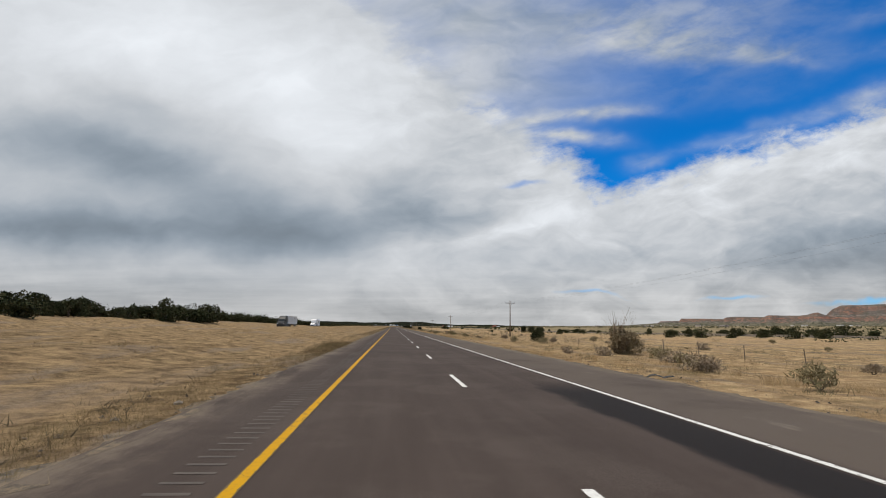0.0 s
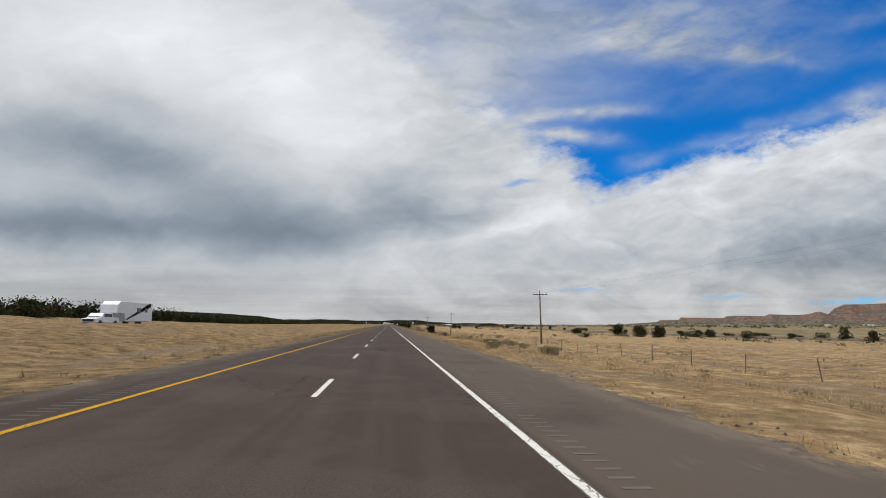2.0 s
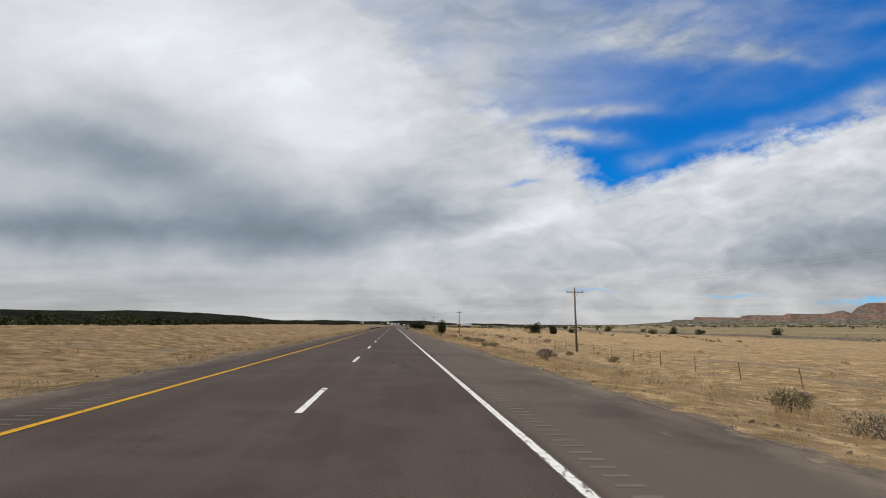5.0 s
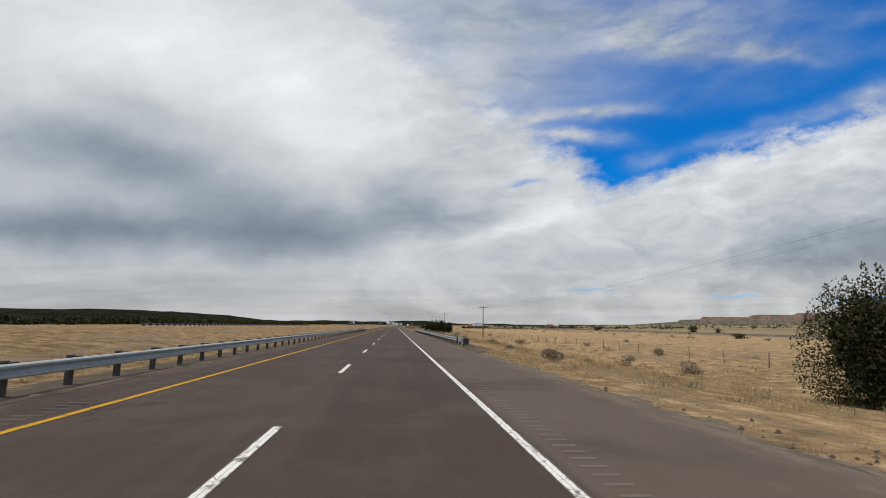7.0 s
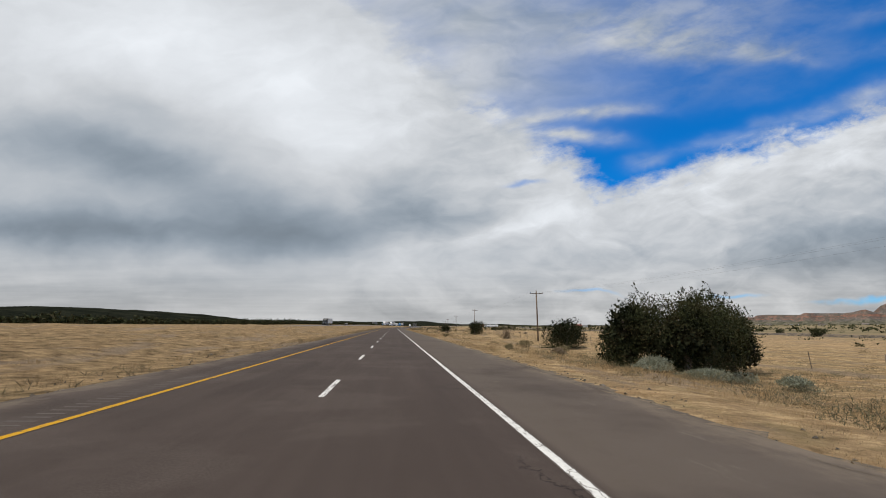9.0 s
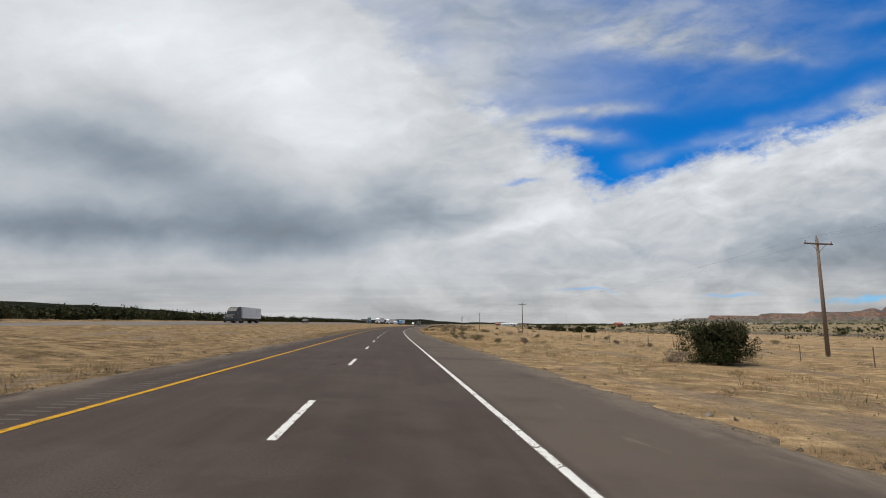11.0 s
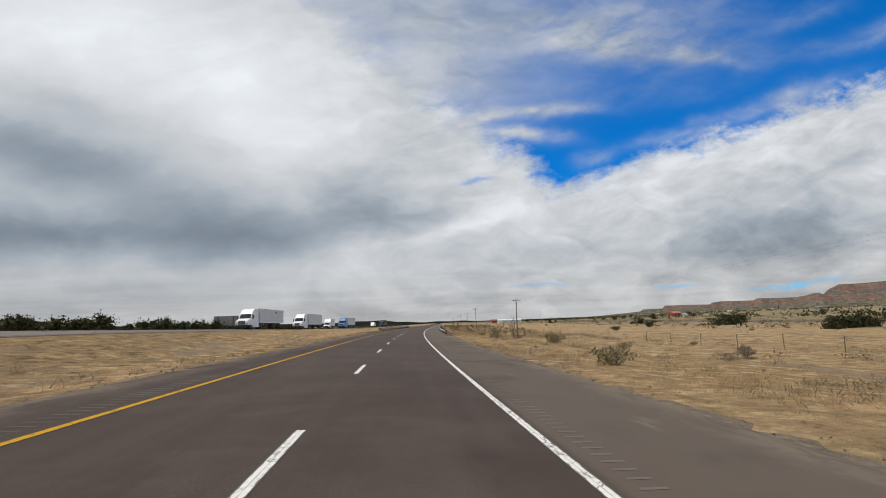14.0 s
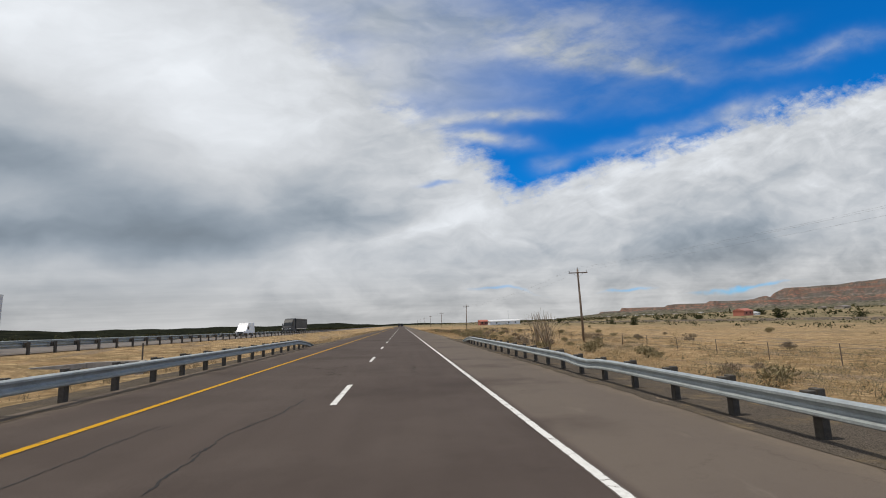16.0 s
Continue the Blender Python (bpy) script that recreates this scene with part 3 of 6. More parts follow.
M_JUNIPER = leafy("juniper_leaf", (0.020, 0.026, 0.012), (0.066, 0.072, 0.032), (0.085, 0.070, 0.036))
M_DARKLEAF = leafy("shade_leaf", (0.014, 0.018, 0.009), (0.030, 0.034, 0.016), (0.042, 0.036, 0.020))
M_SAGE = leafy("sage_leaf", (0.17, 0.14, 0.08), (0.31, 0.26, 0.15), (0.145, 0.14, 0.08))
M_BROWNLEAF = leafy("brown_leaf", (0.13, 0.10, 0.062), (0.28, 0.215, 0.135), (0.19, 0.16, 0.095))
M_SAGEGREY = leafy("grey_sage_leaf", (0.17, 0.185, 0.135), (0.31, 0.325, 0.25), (0.25, 0.235, 0.16))
M_TWIG = leafy("bare_twig", (0.20, 0.16, 0.115), (0.32, 0.255, 0.185), (0.26, 0.205, 0.15))
M_STRAW = straw("straw", (0.27, 0.178, 0.09), (0.58, 0.415, 0.23), (0.39, 0.262, 0.137))
M_STRAWPALE = straw("pale_straw", (0.34, 0.24, 0.132), (0.64, 0.485, 0.295), (0.44, 0.318, 0.178))
M_STRAWDULL = straw("dull_straw", (0.17, 0.118, 0.065), (0.44, 0.315, 0.175), (0.28, 0.195, 0.105))
M_WEED = straw("roadside_weed", (0.075, 0.056, 0.034), (0.26, 0.185, 0.10), (0.16, 0.13, 0.065))
M_RUBBER = plain("rubber", (0.018, 0.018, 0.018), (0.035, 0.034, 0.033), 9.0, 0.75, 0, 0.5)
M_TRUCKWHITE = plain("white_bodywork", (0.72, 0.73, 0.74), (0.80, 0.80, 0.81), 1.5, 0.35, 0, 0.02, grime=0.15)
M_TRAILER = plain("trailer_panel", (0.55, 0.56, 0.57), (0.64, 0.65, 0.66), 0.8, 0.5, 0.0, 0.04, grime=0.25)
M_BLACKPAINT = plain("black_paint", (0.008, 0.009, 0.010), (0.018, 0.019, 0.022), 2.0, 0.55)
M_BLUE = plain("blue_paint", (0.025, 0.16, 0.36), (0.035, 0.20, 0.42), 2.0, 0.35)
M_GLASS = plain("dark_glass", (0.012, 0.015, 0.018), (0.02, 0.024, 0.028), 2.0, 0.08)
M_CHROME = plain("chrome", (0.55, 0.56, 0.58), (0.68, 0.69, 0.7), 4.0, 0.22, 1.0)
M_LAMP = plain("lamp_lens", (0.6, 0.6, 0.58), (0.75, 0.75, 0.72), 4.0, 0.2)
M_SIGNGREEN = plain("sign_green", (0.006, 0.16, 0.095), (0.010, 0.19, 0.115), 3.0, 0.45)
M_SIGNBLUE = plain("sign_blue", (0.016, 0.10, 0.46), (0.022, 0.125, 0.54), 3.0, 0.45)
M_SIGNRED = plain("sign_red", (0.42, 0.03, 0.035), (0.5, 0.04, 0.045), 3.0, 0.45)
M_SIGNWHITE = plain("sign_white", (0.72, 0.72, 0.72), (0.8, 0.8, 0.8), 3.0, 0.5, grime=0.15)
M_SIGNYELLOW = plain("sign_yellow", (0.80, 0.42, 0.02), (0.85, 0.47, 0.03), 3.0, 0.5)
M_CONCRETE = plain("concrete", (0.27, 0.25, 0.225), (0.37, 0.34, 0.305), 1.5, 0.9, 0, 0.3, grime=0.4)
M_ROCK = plain("stone", (0.16, 0.135, 0.11), (0.30, 0.26, 0.21), 4.0, 0.95, 0, 0.5, 0.2)
M_HOUSE = plain("house_wall", (0.40, 0.35, 0.30), (0.50, 0.45, 0.40), 0.5, 0.9, 0, 0.1, 0.4)
M_ROOF = plain("house_roof", (0.16, 0.13, 0.12), (0.24, 0.21, 0.20), 0.5, 0.9, 0, 0.1, 0.4)
M_REDROOF = plain("red_wall", (0.33, 0.115, 0.085), (0.40, 0.145, 0.105), 0.5, 0.8)


# ---- building helpers: sizes in true metres, shrunk by U when they are linked ----
def mesh_of(verts, faces, mat, uvs=None, smooth=False):
    v = np.asarray(verts, float) * U
    me = bpy.data.meshes.new("mesh")
    me.from_pydata([tuple(a) for a in v], [], [tuple(f) for f in faces])
    me.materials.append(mat)
    if uvs is not None:
        lay = me.uv_layers.new(name="UVMap")
        idx = np.empty(len(me.loops), dtype=np.int32)
        me.loops.foreach_get("vertex_index", idx)
        lay.data.foreach_set("uv", np.asarray(uvs, np.float32)[idx].ravel())
    if smooth:
        me.polygons.foreach_set("use_smooth", [True] * len(me.polygons))
    me.update()
    return me


def tri_mesh(verts, mat, size=3):
    """A mesh of loose triangles or quads, whose corners follow one another."""
    v = np.ascontiguousarray(np.asarray(verts, np.float32).reshape(-1, 3) * U)
    me = bpy.data.meshes.new("mesh")
    k = len(v) // size
    me.vertices.add(len(v))
    me.vertices.foreach_set("co", v.ravel())
    me.loops.add(len(v))
    me.loops.foreach_set("vertex_index", np.arange(len(v), dtype=np.int32))
    me.polygons.add(k)
    me.polygons.foreach_set("loop_start", np.arange(0, k * size, size, dtype=np.int32))
    me.update(calc_edges=True)
    me.validate()
    me.materials.append(mat)
    return me


def bm_mesh(bm, mat, smooth=False):
    bmesh.ops.scale(bm, vec=(U, U, U), verts=bm.verts)
    me = bpy.data.meshes.new("mesh")
    for f in bm.faces:
        f.smooth = smooth
    bm.to_mesh(me)
    bm.free()
    me.materials.append(mat)
    return me


def part(name, me, parent, label="", at=None):
    ob = new(name, me)
    ob.parent = parent
    if at is not None:
        ob.matrix_basis = pose(*(a * U for a in at[:3]), *at[3:])
    return tagged(ob, label)


def thing(name, label, category, m, group="", kind=""):
    ob = new(name)
    ob.empty_display_size = 0.2
    ob.matrix_basis = m
    return tagged(ob, label, category, group, kind)


def spot(s, x, turn=0.0, z=None):
    """The pose of a thing that stands on the ground at s, x, facing along the road."""
    z = float(ground_z(s, x)) if z is None else z
    return Matrix.Translation(place(s, x, z)) @ pose(0, 0, 0, 0, 0, turn - math.degrees(float(psi(s))))


def box(bm, x0, x1, y0, y1, z0, z1, bevel=0.0):
    g = bmesh.ops.create_cube(bm, size=1.0)["verts"]
    bmesh.ops.scale(bm, vec=(x1 - x0, y1 - y0, z1 - z0), verts=g)
    bmesh.ops.translate(bm, vec=((x0 + x1) / 2, (y0 + y1) / 2, (z0 + z1) / 2), verts=g)
    if bevel:
        es = list({e for v in g for e in v.link_edges})
        bmesh.ops.bevel(bm, geom=es, offset=bevel, segments=2, affect="EDGES", profile=0.5)
    return g


def boxes(mat, *dims, bevel=0.0):
    bm = bmesh.new()
    for d in dims:
        box(bm, *d, bevel=bevel)
    return bm_mesh(bm, mat)


def rod(bm, a, b, r0, r1=None, sides=8):
    """A tapered round bar from a to b."""
    a, b = Vector(a), Vector(b)
    m = Matrix.Translation((a + b) / 2) @ (b - a).to_track_quat("Z", "Y").to_matrix().to_4x4()
    bmesh.ops.create_cone(bm, cap_ends=True, segments=sides, radius1=r0, radius2=r0 if r1 is None else r1, depth=(b - a).length, matrix=m)


def rods(mat, *bars, sides=8):
    bm = bmesh.new()
    for bar in bars:
        rod(bm, *bar, sides=sides)
    return bm_mesh(bm, mat, True)


def strip(name, mat, ss, x0, x1, lift, parent=None, label=""):
    """A flat band along the road between two offsets."""
    ss = np.asarray(ss, float)
    xs = np.linspace(x0, x1, 2 if x1 - x0 < 1 else 9)
    vs, uv, fs = [], [], []
    for s in ss:
        for x in xs:
            px, py = plan_xy(s, x)
            vs.append((px, py, road_z(x, s) + lift))
            uv.append((x, s))
    k = len(xs)
    for i in range(len(ss) - 1):
        for j in range(k - 1):
            a = i * k + j
            fs.append((a, a + 1, a + k + 1, a + k))
    return part(name, mesh_of(vs, fs, mat, uv), parent, label)


# ---- ground ----
def build_ground():
    ss = np.concatenate([np.linspace(-3500, -120, 14), np.arange(-100, 1700, 4.0), 1700 * (10600 / 1700) ** (np.linspace(0, 1, 60) ** 1.0)])
    near = np.array([7.42, 7.55, 8.0, 8.7, 10, 12, 14, 16, 18, 20, 22, 25, 28, 32, 36, 42, 50, 60, 75, 95, 120, 150, 200, 260, 350, 500, 700, 1000, 1500, 2300, 3600, 5600, 9500])
    nearl = np.array([5.82, 5.95, 7, 8.5, 10, 11.5, 13, 14.5, 16, 17.5, 19.2, 20.8, 22, 23, 25, 28, 31, 33, 34.6, 36, 38, 40, 42, 46, 50, 55, 60, 68, 80, 100, 130, 180, 260, 400, 600, 900, 1500, 2500, 4500, 9500])
    xs = np.concatenate([-nearl[::-1], [-2, 2], near])
    S, X = np.meshgrid(ss, xs, indexing="ij")
    X = from_opp(S, X)
    Z = ground_z(S, X)
    PX, PY = plan_xy(S, X)
    vs = np.stack([PX, PY, Z], -1).reshape(-1, 3)
    k = len(xs)
    i, j = np.meshgrid(np.arange(len(ss) - 1), np.arange(k - 1), indexing="ij")
    a = (i * k + j).ravel()
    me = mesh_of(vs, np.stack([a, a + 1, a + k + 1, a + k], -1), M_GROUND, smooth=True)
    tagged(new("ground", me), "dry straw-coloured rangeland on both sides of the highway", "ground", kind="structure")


def build_road():
    ss = np.concatenate([np.arange(-120, 1800, 4.0), 1800 * (10000 / 1800) ** np.linspace(0, 1, 40)])
    road = strip("road", M_ROAD, ss, LEFT_EDGE, RIGHT_EDGE, 0.0)
    tagged(road, "worn brown-grey asphalt highway carriageway with painted lines", "road", kind="structure")
    for name, x, w, mt, lab in (("edge_line", 3.66, 0.18, M_WHITE, "worn white edge line"), ("edge_line", -3.66, 0.17, M_YELLOW, "worn yellow edge line")):
        strip(name, mt, ss, x - w / 2, x + w / 2, 0.006, road, lab)
    for k in range(-4, 150):
        far = 16.757 + 12.192 * k
        strip("lane_dash", M_WHITE, [far - 3.5, far - 1.75, far], -0.085, 0.085, 0.006, road)
    # milled rumble grooves
    for x0, x1, s0, s1, mat in ((4.05, 4.38, 150, 700, M_RUMBLE_FAINT), (4.05, 4.38, 925, 1000, M_RUMBLE_FAINT), (4.05, 4.38, 1130, 1250, M_RUMBLE_FAINT), (-4.45, -4.0, -20, 170, M_RUMBLE), (-4.45, -4.0, 170, 1210, M_RUMBLE_LANE)):
        vs = []
        for s in np.arange(s0, s1, 0.34):
            q = []
            for ds, dz in ((0.0, 0.004), (0.04, 0.0048), (0.08, 0.004)):
                q.append([(*plan_xy(s + ds, x), road_z(x, s) + dz) for x in (x0, x1)])
            for a, b in ((0, 1), (1, 2)):
                vs += [q[a][0], q[a][1], q[b][1], q[b][0]]
        r = part("rumble_strip", tri_mesh(vs, mat, 4), road, "milled rumble grooves along the shoulder")
        r["kind"] = "stuff"
    # crumbling gravel margins
    for x0, x1 in ((RIGHT_EDGE - 0.18, RIGHT_EDGE + 0.35), (LEFT_EDGE - 0.35, LEFT_EDGE + 0.18)):
        vs, fs, uv = [], [], []
        rng = np.random.default_rng(5)
        sx = np.arange(-100, 1700, 0.45)
        for i, s in enumerate(sx):
            j0, j1 = rng.normal(0, 0.13), rng.uniform(-0.3, 0.3)
            inner, outer = (x0 + j0, x1 + j1) if x0 > 0 else (x1 + j0, x0 + j1)
            mid = (inner + outer) / 2
            for x in (inner, mid, outer):
                inside = LEFT_EDGE < x < RIGHT_EDGE
                z = road_z(x, s) + 0.003 if inside else float(ground_z(s, x)) + (0.02 if x == mid else 0.0)
                vs.append((*plan_xy(s, x), z))
        for i in range(len(sx) - 1):
            for j in range(2):
                a = i * 3 + j
                fs.append((a, a + 1, a + 4, a + 3))
        ob = new("gravel_margin", mesh_of(vs, fs, M_MARGIN))
        tagged(ob, "dirt and loose gravel along the crumbling pavement edge", "gravel", kind="stuff")
    # the other carriageway across the median
    vs, uv, fs = [], [], []
    xs = np.linspace(-34.2, -22.4, 8)
    sf = np.concatenate([np.arange(-150, 1800, 6.0), 1800 * (9000 / 1800) ** np.linspace(0, 1, 30)])
    for s in sf:
        for x in xs:
            vs.append((*plan_xy(s, x + opp(s)), float(opp_z(s, x)) + 0.05))
            uv.append((x + 27.55, s))
    k = len(xs)
    for i in range(len(sf) - 1):
        for j in range(k - 1):
            a = i * k + j
            fs.append((a, a + 1, a + k + 1, a + k))
    other = new("opposite_road", mesh_of(vs, fs, M_ROAD_FAR, uv))
    tagged(other, "pale asphalt of the opposite carriageway beyond the median", "road", kind="structure")
    for x, mt in ((-23.9, M_YELLOW), (-31.2, M_WHITE)):
        v2, u2, f2 = [], [], []
        for s in sf:
            for e in (-0.08, 0.08):
                v2.append((*plan_xy(s, x + e + opp(s)), float(opp_z(s, x)) + 0.06))
                u2.append((x + e, s))
        f2 = [(2 * i, 2 * i + 1, 2 * i + 3, 2 * i + 2) for i in range(len(sf) - 1)]
        part("edge_line", mesh_of(v2, f2, mt, u2), other)


M_RUMBLE = plain("rumble_asphalt", (0.055, 0.044, 0.038), (0.096, 0.079, 0.067), 0.35, 0.9, 0, 0.4, world=True)
M_RUMBLE_LANE = plain("worn_lane_rumble", (0.058, 0.046, 0.040), (0.094, 0.077, 0.065), 0.5, 0.9, 0, 0.4, world=True)
M_RUMBLE_FAINT = plain("worn_rumble_asphalt", (0.103, 0.085, 0.070), (0.122, 0.101, 0.084), 0.5, 0.9, 0, 0.4, world=True)
M_MARGIN = plain("dirty_margin", (0.045, 0.036, 0.028), (0.19, 0.14, 0.088), 4.0, 0.95, 0, 1.0, world=True)
build_ground()
build_road()


# ---- distance ----
def build_mesa(name, label, rows, depth):
    """A cliff-edged tableland. rows: bearing in degrees right of ahead, distance, height of the rim."""
    rng = np.random.default_rng(len(rows) * 7)
    bs = np.array([r[0] for r in rows], float)
    n_ = int((bs[-1] - bs[0]) * 14)
    b = np.linspace(bs[0], bs[-1], n_)
    dist, rim = np.interp(b, bs, [r[1] for r in rows]), np.interp(b, bs, [r[2] for r in rows])
    wig = sum(np.sin(b * f + p) * a for f, p, a in ((1.3, 0.3, 1.2), (2.9, 1.2, 0.6), (6.1, 2.0, 0.15)))
    dist = dist + wig * 70
    prof = ((-1300, 0.0), (-900, 0.07), (-560, 0.19), (-540, 0.25), (-330, 0.44), (-200, 0.60), (-185, 0.66), (-110, 0.76), (-98, 0.93), (-60, 0.95), (-50, 1.0), (depth * 0.4, 1.02), (depth, 1.0), (depth + 300, -0.1))
    vs = []
    for i in range(n_):
        c, s_ = math.sin(radians(b[i])), math.cos(radians(b[i]))
        for off, hh in prof:
            j = rng.normal(0, 4.0) if -600 < off < 0 else 0
            d = dist[i] + off * (0.5 + 0.5 * rim[i] / 250) + j
            vs.append((c * d, 650 + s_ * d, rim[i] * hh + rng.normal(0, 0.5) * (hh > 0) - (5 if hh <= 0 else 0)))
    k = len(prof)
    fs = [(i * k + j, (i + 1) * k + j, (i + 1) * k + j + 1, i * k + j + 1) for i in range(n_ - 1) for j in range(k - 1)]
    tagged(new(name, mesh_of(vs, fs, M_MESA, smooth=True)), label, "mesa", kind="structure")


build_mesa("mesa", "distant red sandstone mesa with banded cliffs and scrub slopes",
           ((46.2, 9500, 20), (46.9, 9450, 110), (47.2, 9400, 190), (47.6, 9400, 262), (48.3, 9400, 322), (50, 9400, 322), (52.1, 9400, 322), (53.5, 9350, 350), (55, 9300, 362), (60, 9000, 400), (70, 8600, 430), (80, 8400, 430)), 900)
build_mesa("mesa", "long low red mesa on the far horizon",
           ((27, 9900, 4), (30.2, 9900, 41), (31.75, 9900, 60), (31.95, 9900, 94), (33.9, 9900, 97), (34.1, 9900, 146), (36, 9900, 140), (38.2, 9900, 128), (38.45, 9900, 160), (39.2, 9900, 174), (41.9, 9900, 160), (42.25, 9900, 190), (45.3, 9900, 178), (48, 9900, 180)), 600)
build_mesa("butte", "red sandstone knob and scarp at the foot of the mesa",
           ((43.6, 8900, 50), (44.5, 8900, 90), (45.2, 8900, 165), (45.7, 8900, 172), (46.2, 8900, 196), (46.6, 8900, 204), (47.0, 8900, 176), (47.6, 8900, 140), (49, 8800, 118), (52, 8700, 105), (56, 8700, 112), (62, 8500, 100)), 260)


def build_ridge(name, label, x0, rows, width, step=25.0):
    """A long wooded rise beside the road. rows: s and height of the crest."""
    rng = np.random.default_rng(17)
    ss = np.arange(rows[0][0], rows[-1][0], step)
    top = np.interp(ss, [r[0] for r in rows], [r[1] for r in rows])
    vs = []
    prof = ((0, 0.0), (0.10, 0.12), (0.3, 0.42), (0.55, 0.80), (0.75, 0.97), (1.0, 1.0), (1.6, 0.8), (2.2, 0.0))
    for s, h in zip(ss, top):
        for f, g in prof:
            x = x0 - width * f
            vs.append((x + rng.normal(0, 6), s + rng.normal(0, 4), ground_z(s, x0) - 1.0 + h * g + (rng.normal(0, 1.0) + rng.exponential(1.1) if 0 < g else 0)))
    k = len(prof)
    fs = [(i * k + j + 1, (i + 1) * k + j + 1, (i + 1) * k + j, i * k + j) for i in range(len(ss) - 1) for j in range(k - 1)]
    tagged(new(name, mesh_of(vs, fs, M_RIDGE)), label, "hill", kind="structure")


build_ridge("wooded_ridge", "long low ridge dark with pinyon and juniper woodland", -240, ((-800, 22), (1200, 22), (1650, 36), (2100, 34), (2700, 12), (3300, 8), (6000, 12), (9500, 26)), 420)


def build_horizon():
    """The far rise that closes the view along the road."""
    xs = np.arange(-6500, 2600, 60.0)
    h = np.interp(xs, [-6500, -3500, -1500, -300, 500, 1200, 2600], [150, 120, 95, 80, 85, 40, 12]) + 6 * np.sin(xs * 0.004) + 4 * np.sin(xs * 0.013)
    prof = ((0, 0.0), (150, 0.35), (320, 0.8), (480, 1.0), (900, 0.0))
    vs = [(x, 9300 + d, hh * g - 2) for x, hh in zip(xs, h) for d, g in prof]
    k = len(prof)
    fs = [(i * k + j, (i + 1) * k + j, (i + 1) * k + j + 1, i * k + j + 1) for i in range(len(xs) - 1) for j in range(k - 1)]
    tagged(new("far_hills", mesh_of(vs, fs, M_RIDGE)), "far dark wooded rise on the horizon", "hill", kind="structure")


build_horizon()


def gravel_apron(s0, s1, inner, outer):
    """Graded gravel between the pavement and the ground behind a guardrail."""
    rng = np.random.default_rng(int(s0))
    ss = np.arange(s0, s1, 0.8)
    vs = []
    for i, s in enumerate(ss):
        e = min(1.0, (i + 1) / 10, (len(ss) - i) / 10)
        for f in (0.0, 0.35, 0.7, 1.0):
            x = inner + (outer - inner) * f * e + (rng.normal(0, 0.08) if f > 0 else rng.normal(0, 0.05))
            on = LEFT_EDGE < x < RIGHT_EDGE
            vs.append((*plan_xy(s, x), (road_z(x, s) + 0.008) if on else float(ground_z(s, x)) + 0.05))
    fs = [(i * 4 + j, i * 4 + j + 1, i * 4 + j + 5, i * 4 + j + 4) for i in range(len(ss) - 1) for j in range(3)]
    tagged(new("gravel_apron", mesh_of(vs, fs, M_APRON)), "grey-brown gravel apron under the guardrail", "gravel", kind="stuff")


def apron_stone(n, b):
    p = world_metres(n)
    r, g, _ = n.split(n.voronoi(p, 75, "F1", 1))
    col = n.mix(r, (0.045, 0.038, 0.032), (0.14, 0.12, 0.10))
    col = n.mix(n.ramp(n.noise(p, 0.7, 6, 0.7), 0.5, 0.7), col, (0.19, 0.145, 0.09))
    n.set(b.inputs["Base Color"], col)
    b.inputs["Roughness"].default_value = 0.95
    b.inputs["Specular IOR Level"].default_value = 0.0
    bump(n, b, n.voronoi(p, 75), 0.8, -0.012)


M_APRON = material("apron_gravel", apron_stone)
RAIL_SPANS = ((600, 712, 1), (566, 716, -1), (1216, 1368, 1), (1236, 1364, -1))
for s0, s1, side in RAIL_SPANS:
    gravel_apron(s0, s1, 7.05 if side > 0 else -5.4, 9.3 if side > 0 else -7.5)


def crack(name, label, way, width, mat, seed, branches=2):
    """A ragged crack along a line of (s, x), with short branches."""
    rng = np.random.default_rng(seed)
    lines = [(np.array(way, float), width)]
    for _ in range(branches):
        i = rng.integers(0, len(way) - 1)
        p = np.array(way[i], float) + (np.array(way[i + 1]) - np.array(way[i])) * rng.uniform(0.2, 0.8)
        lines.append((np.array([p, p + np.array([rng.uniform(0.2, 0.7), rng.normal(0, 0.35)])]), width * 0.6))
    vs, fs = [], []
    for pts, w in lines:
        d = np.concatenate([[0], np.cumsum(np.hypot(*np.diff(pts, axis=0).T))])
        u = np.arange(0, d[-1], 0.06)
        ss = np.interp(u, d, pts[:, 0]) + np.cumsum(rng.normal(0, 0.012, len(u))) * 0.5
        xx = np.interp(u, d, pts[:, 1]) + np.cumsum(rng.normal(0, 0.02, len(u))) * 0.6 + rng.normal(0, 0.008, len(u))
        base = len(vs)
        for i in range(len(u)):
            h = w * rng.uniform(0.25, 1.0) * min(1, (i + 1) / 5, (len(u) - i) / 5)
            for e in (-h, h):
                vs.append((*plan_xy(ss[i], xx[i] + e), float(road_z(xx[i] + e, ss[i])) + 0.004))
        fs += [(base + 2 * i, base + 2 * i + 1, base + 2 * i + 3, base + 2 * i + 2) for i in range(len(u) - 1)]
    tagged(new(name, mesh_of(vs, fs, mat)), label, "road crack", kind="structure")


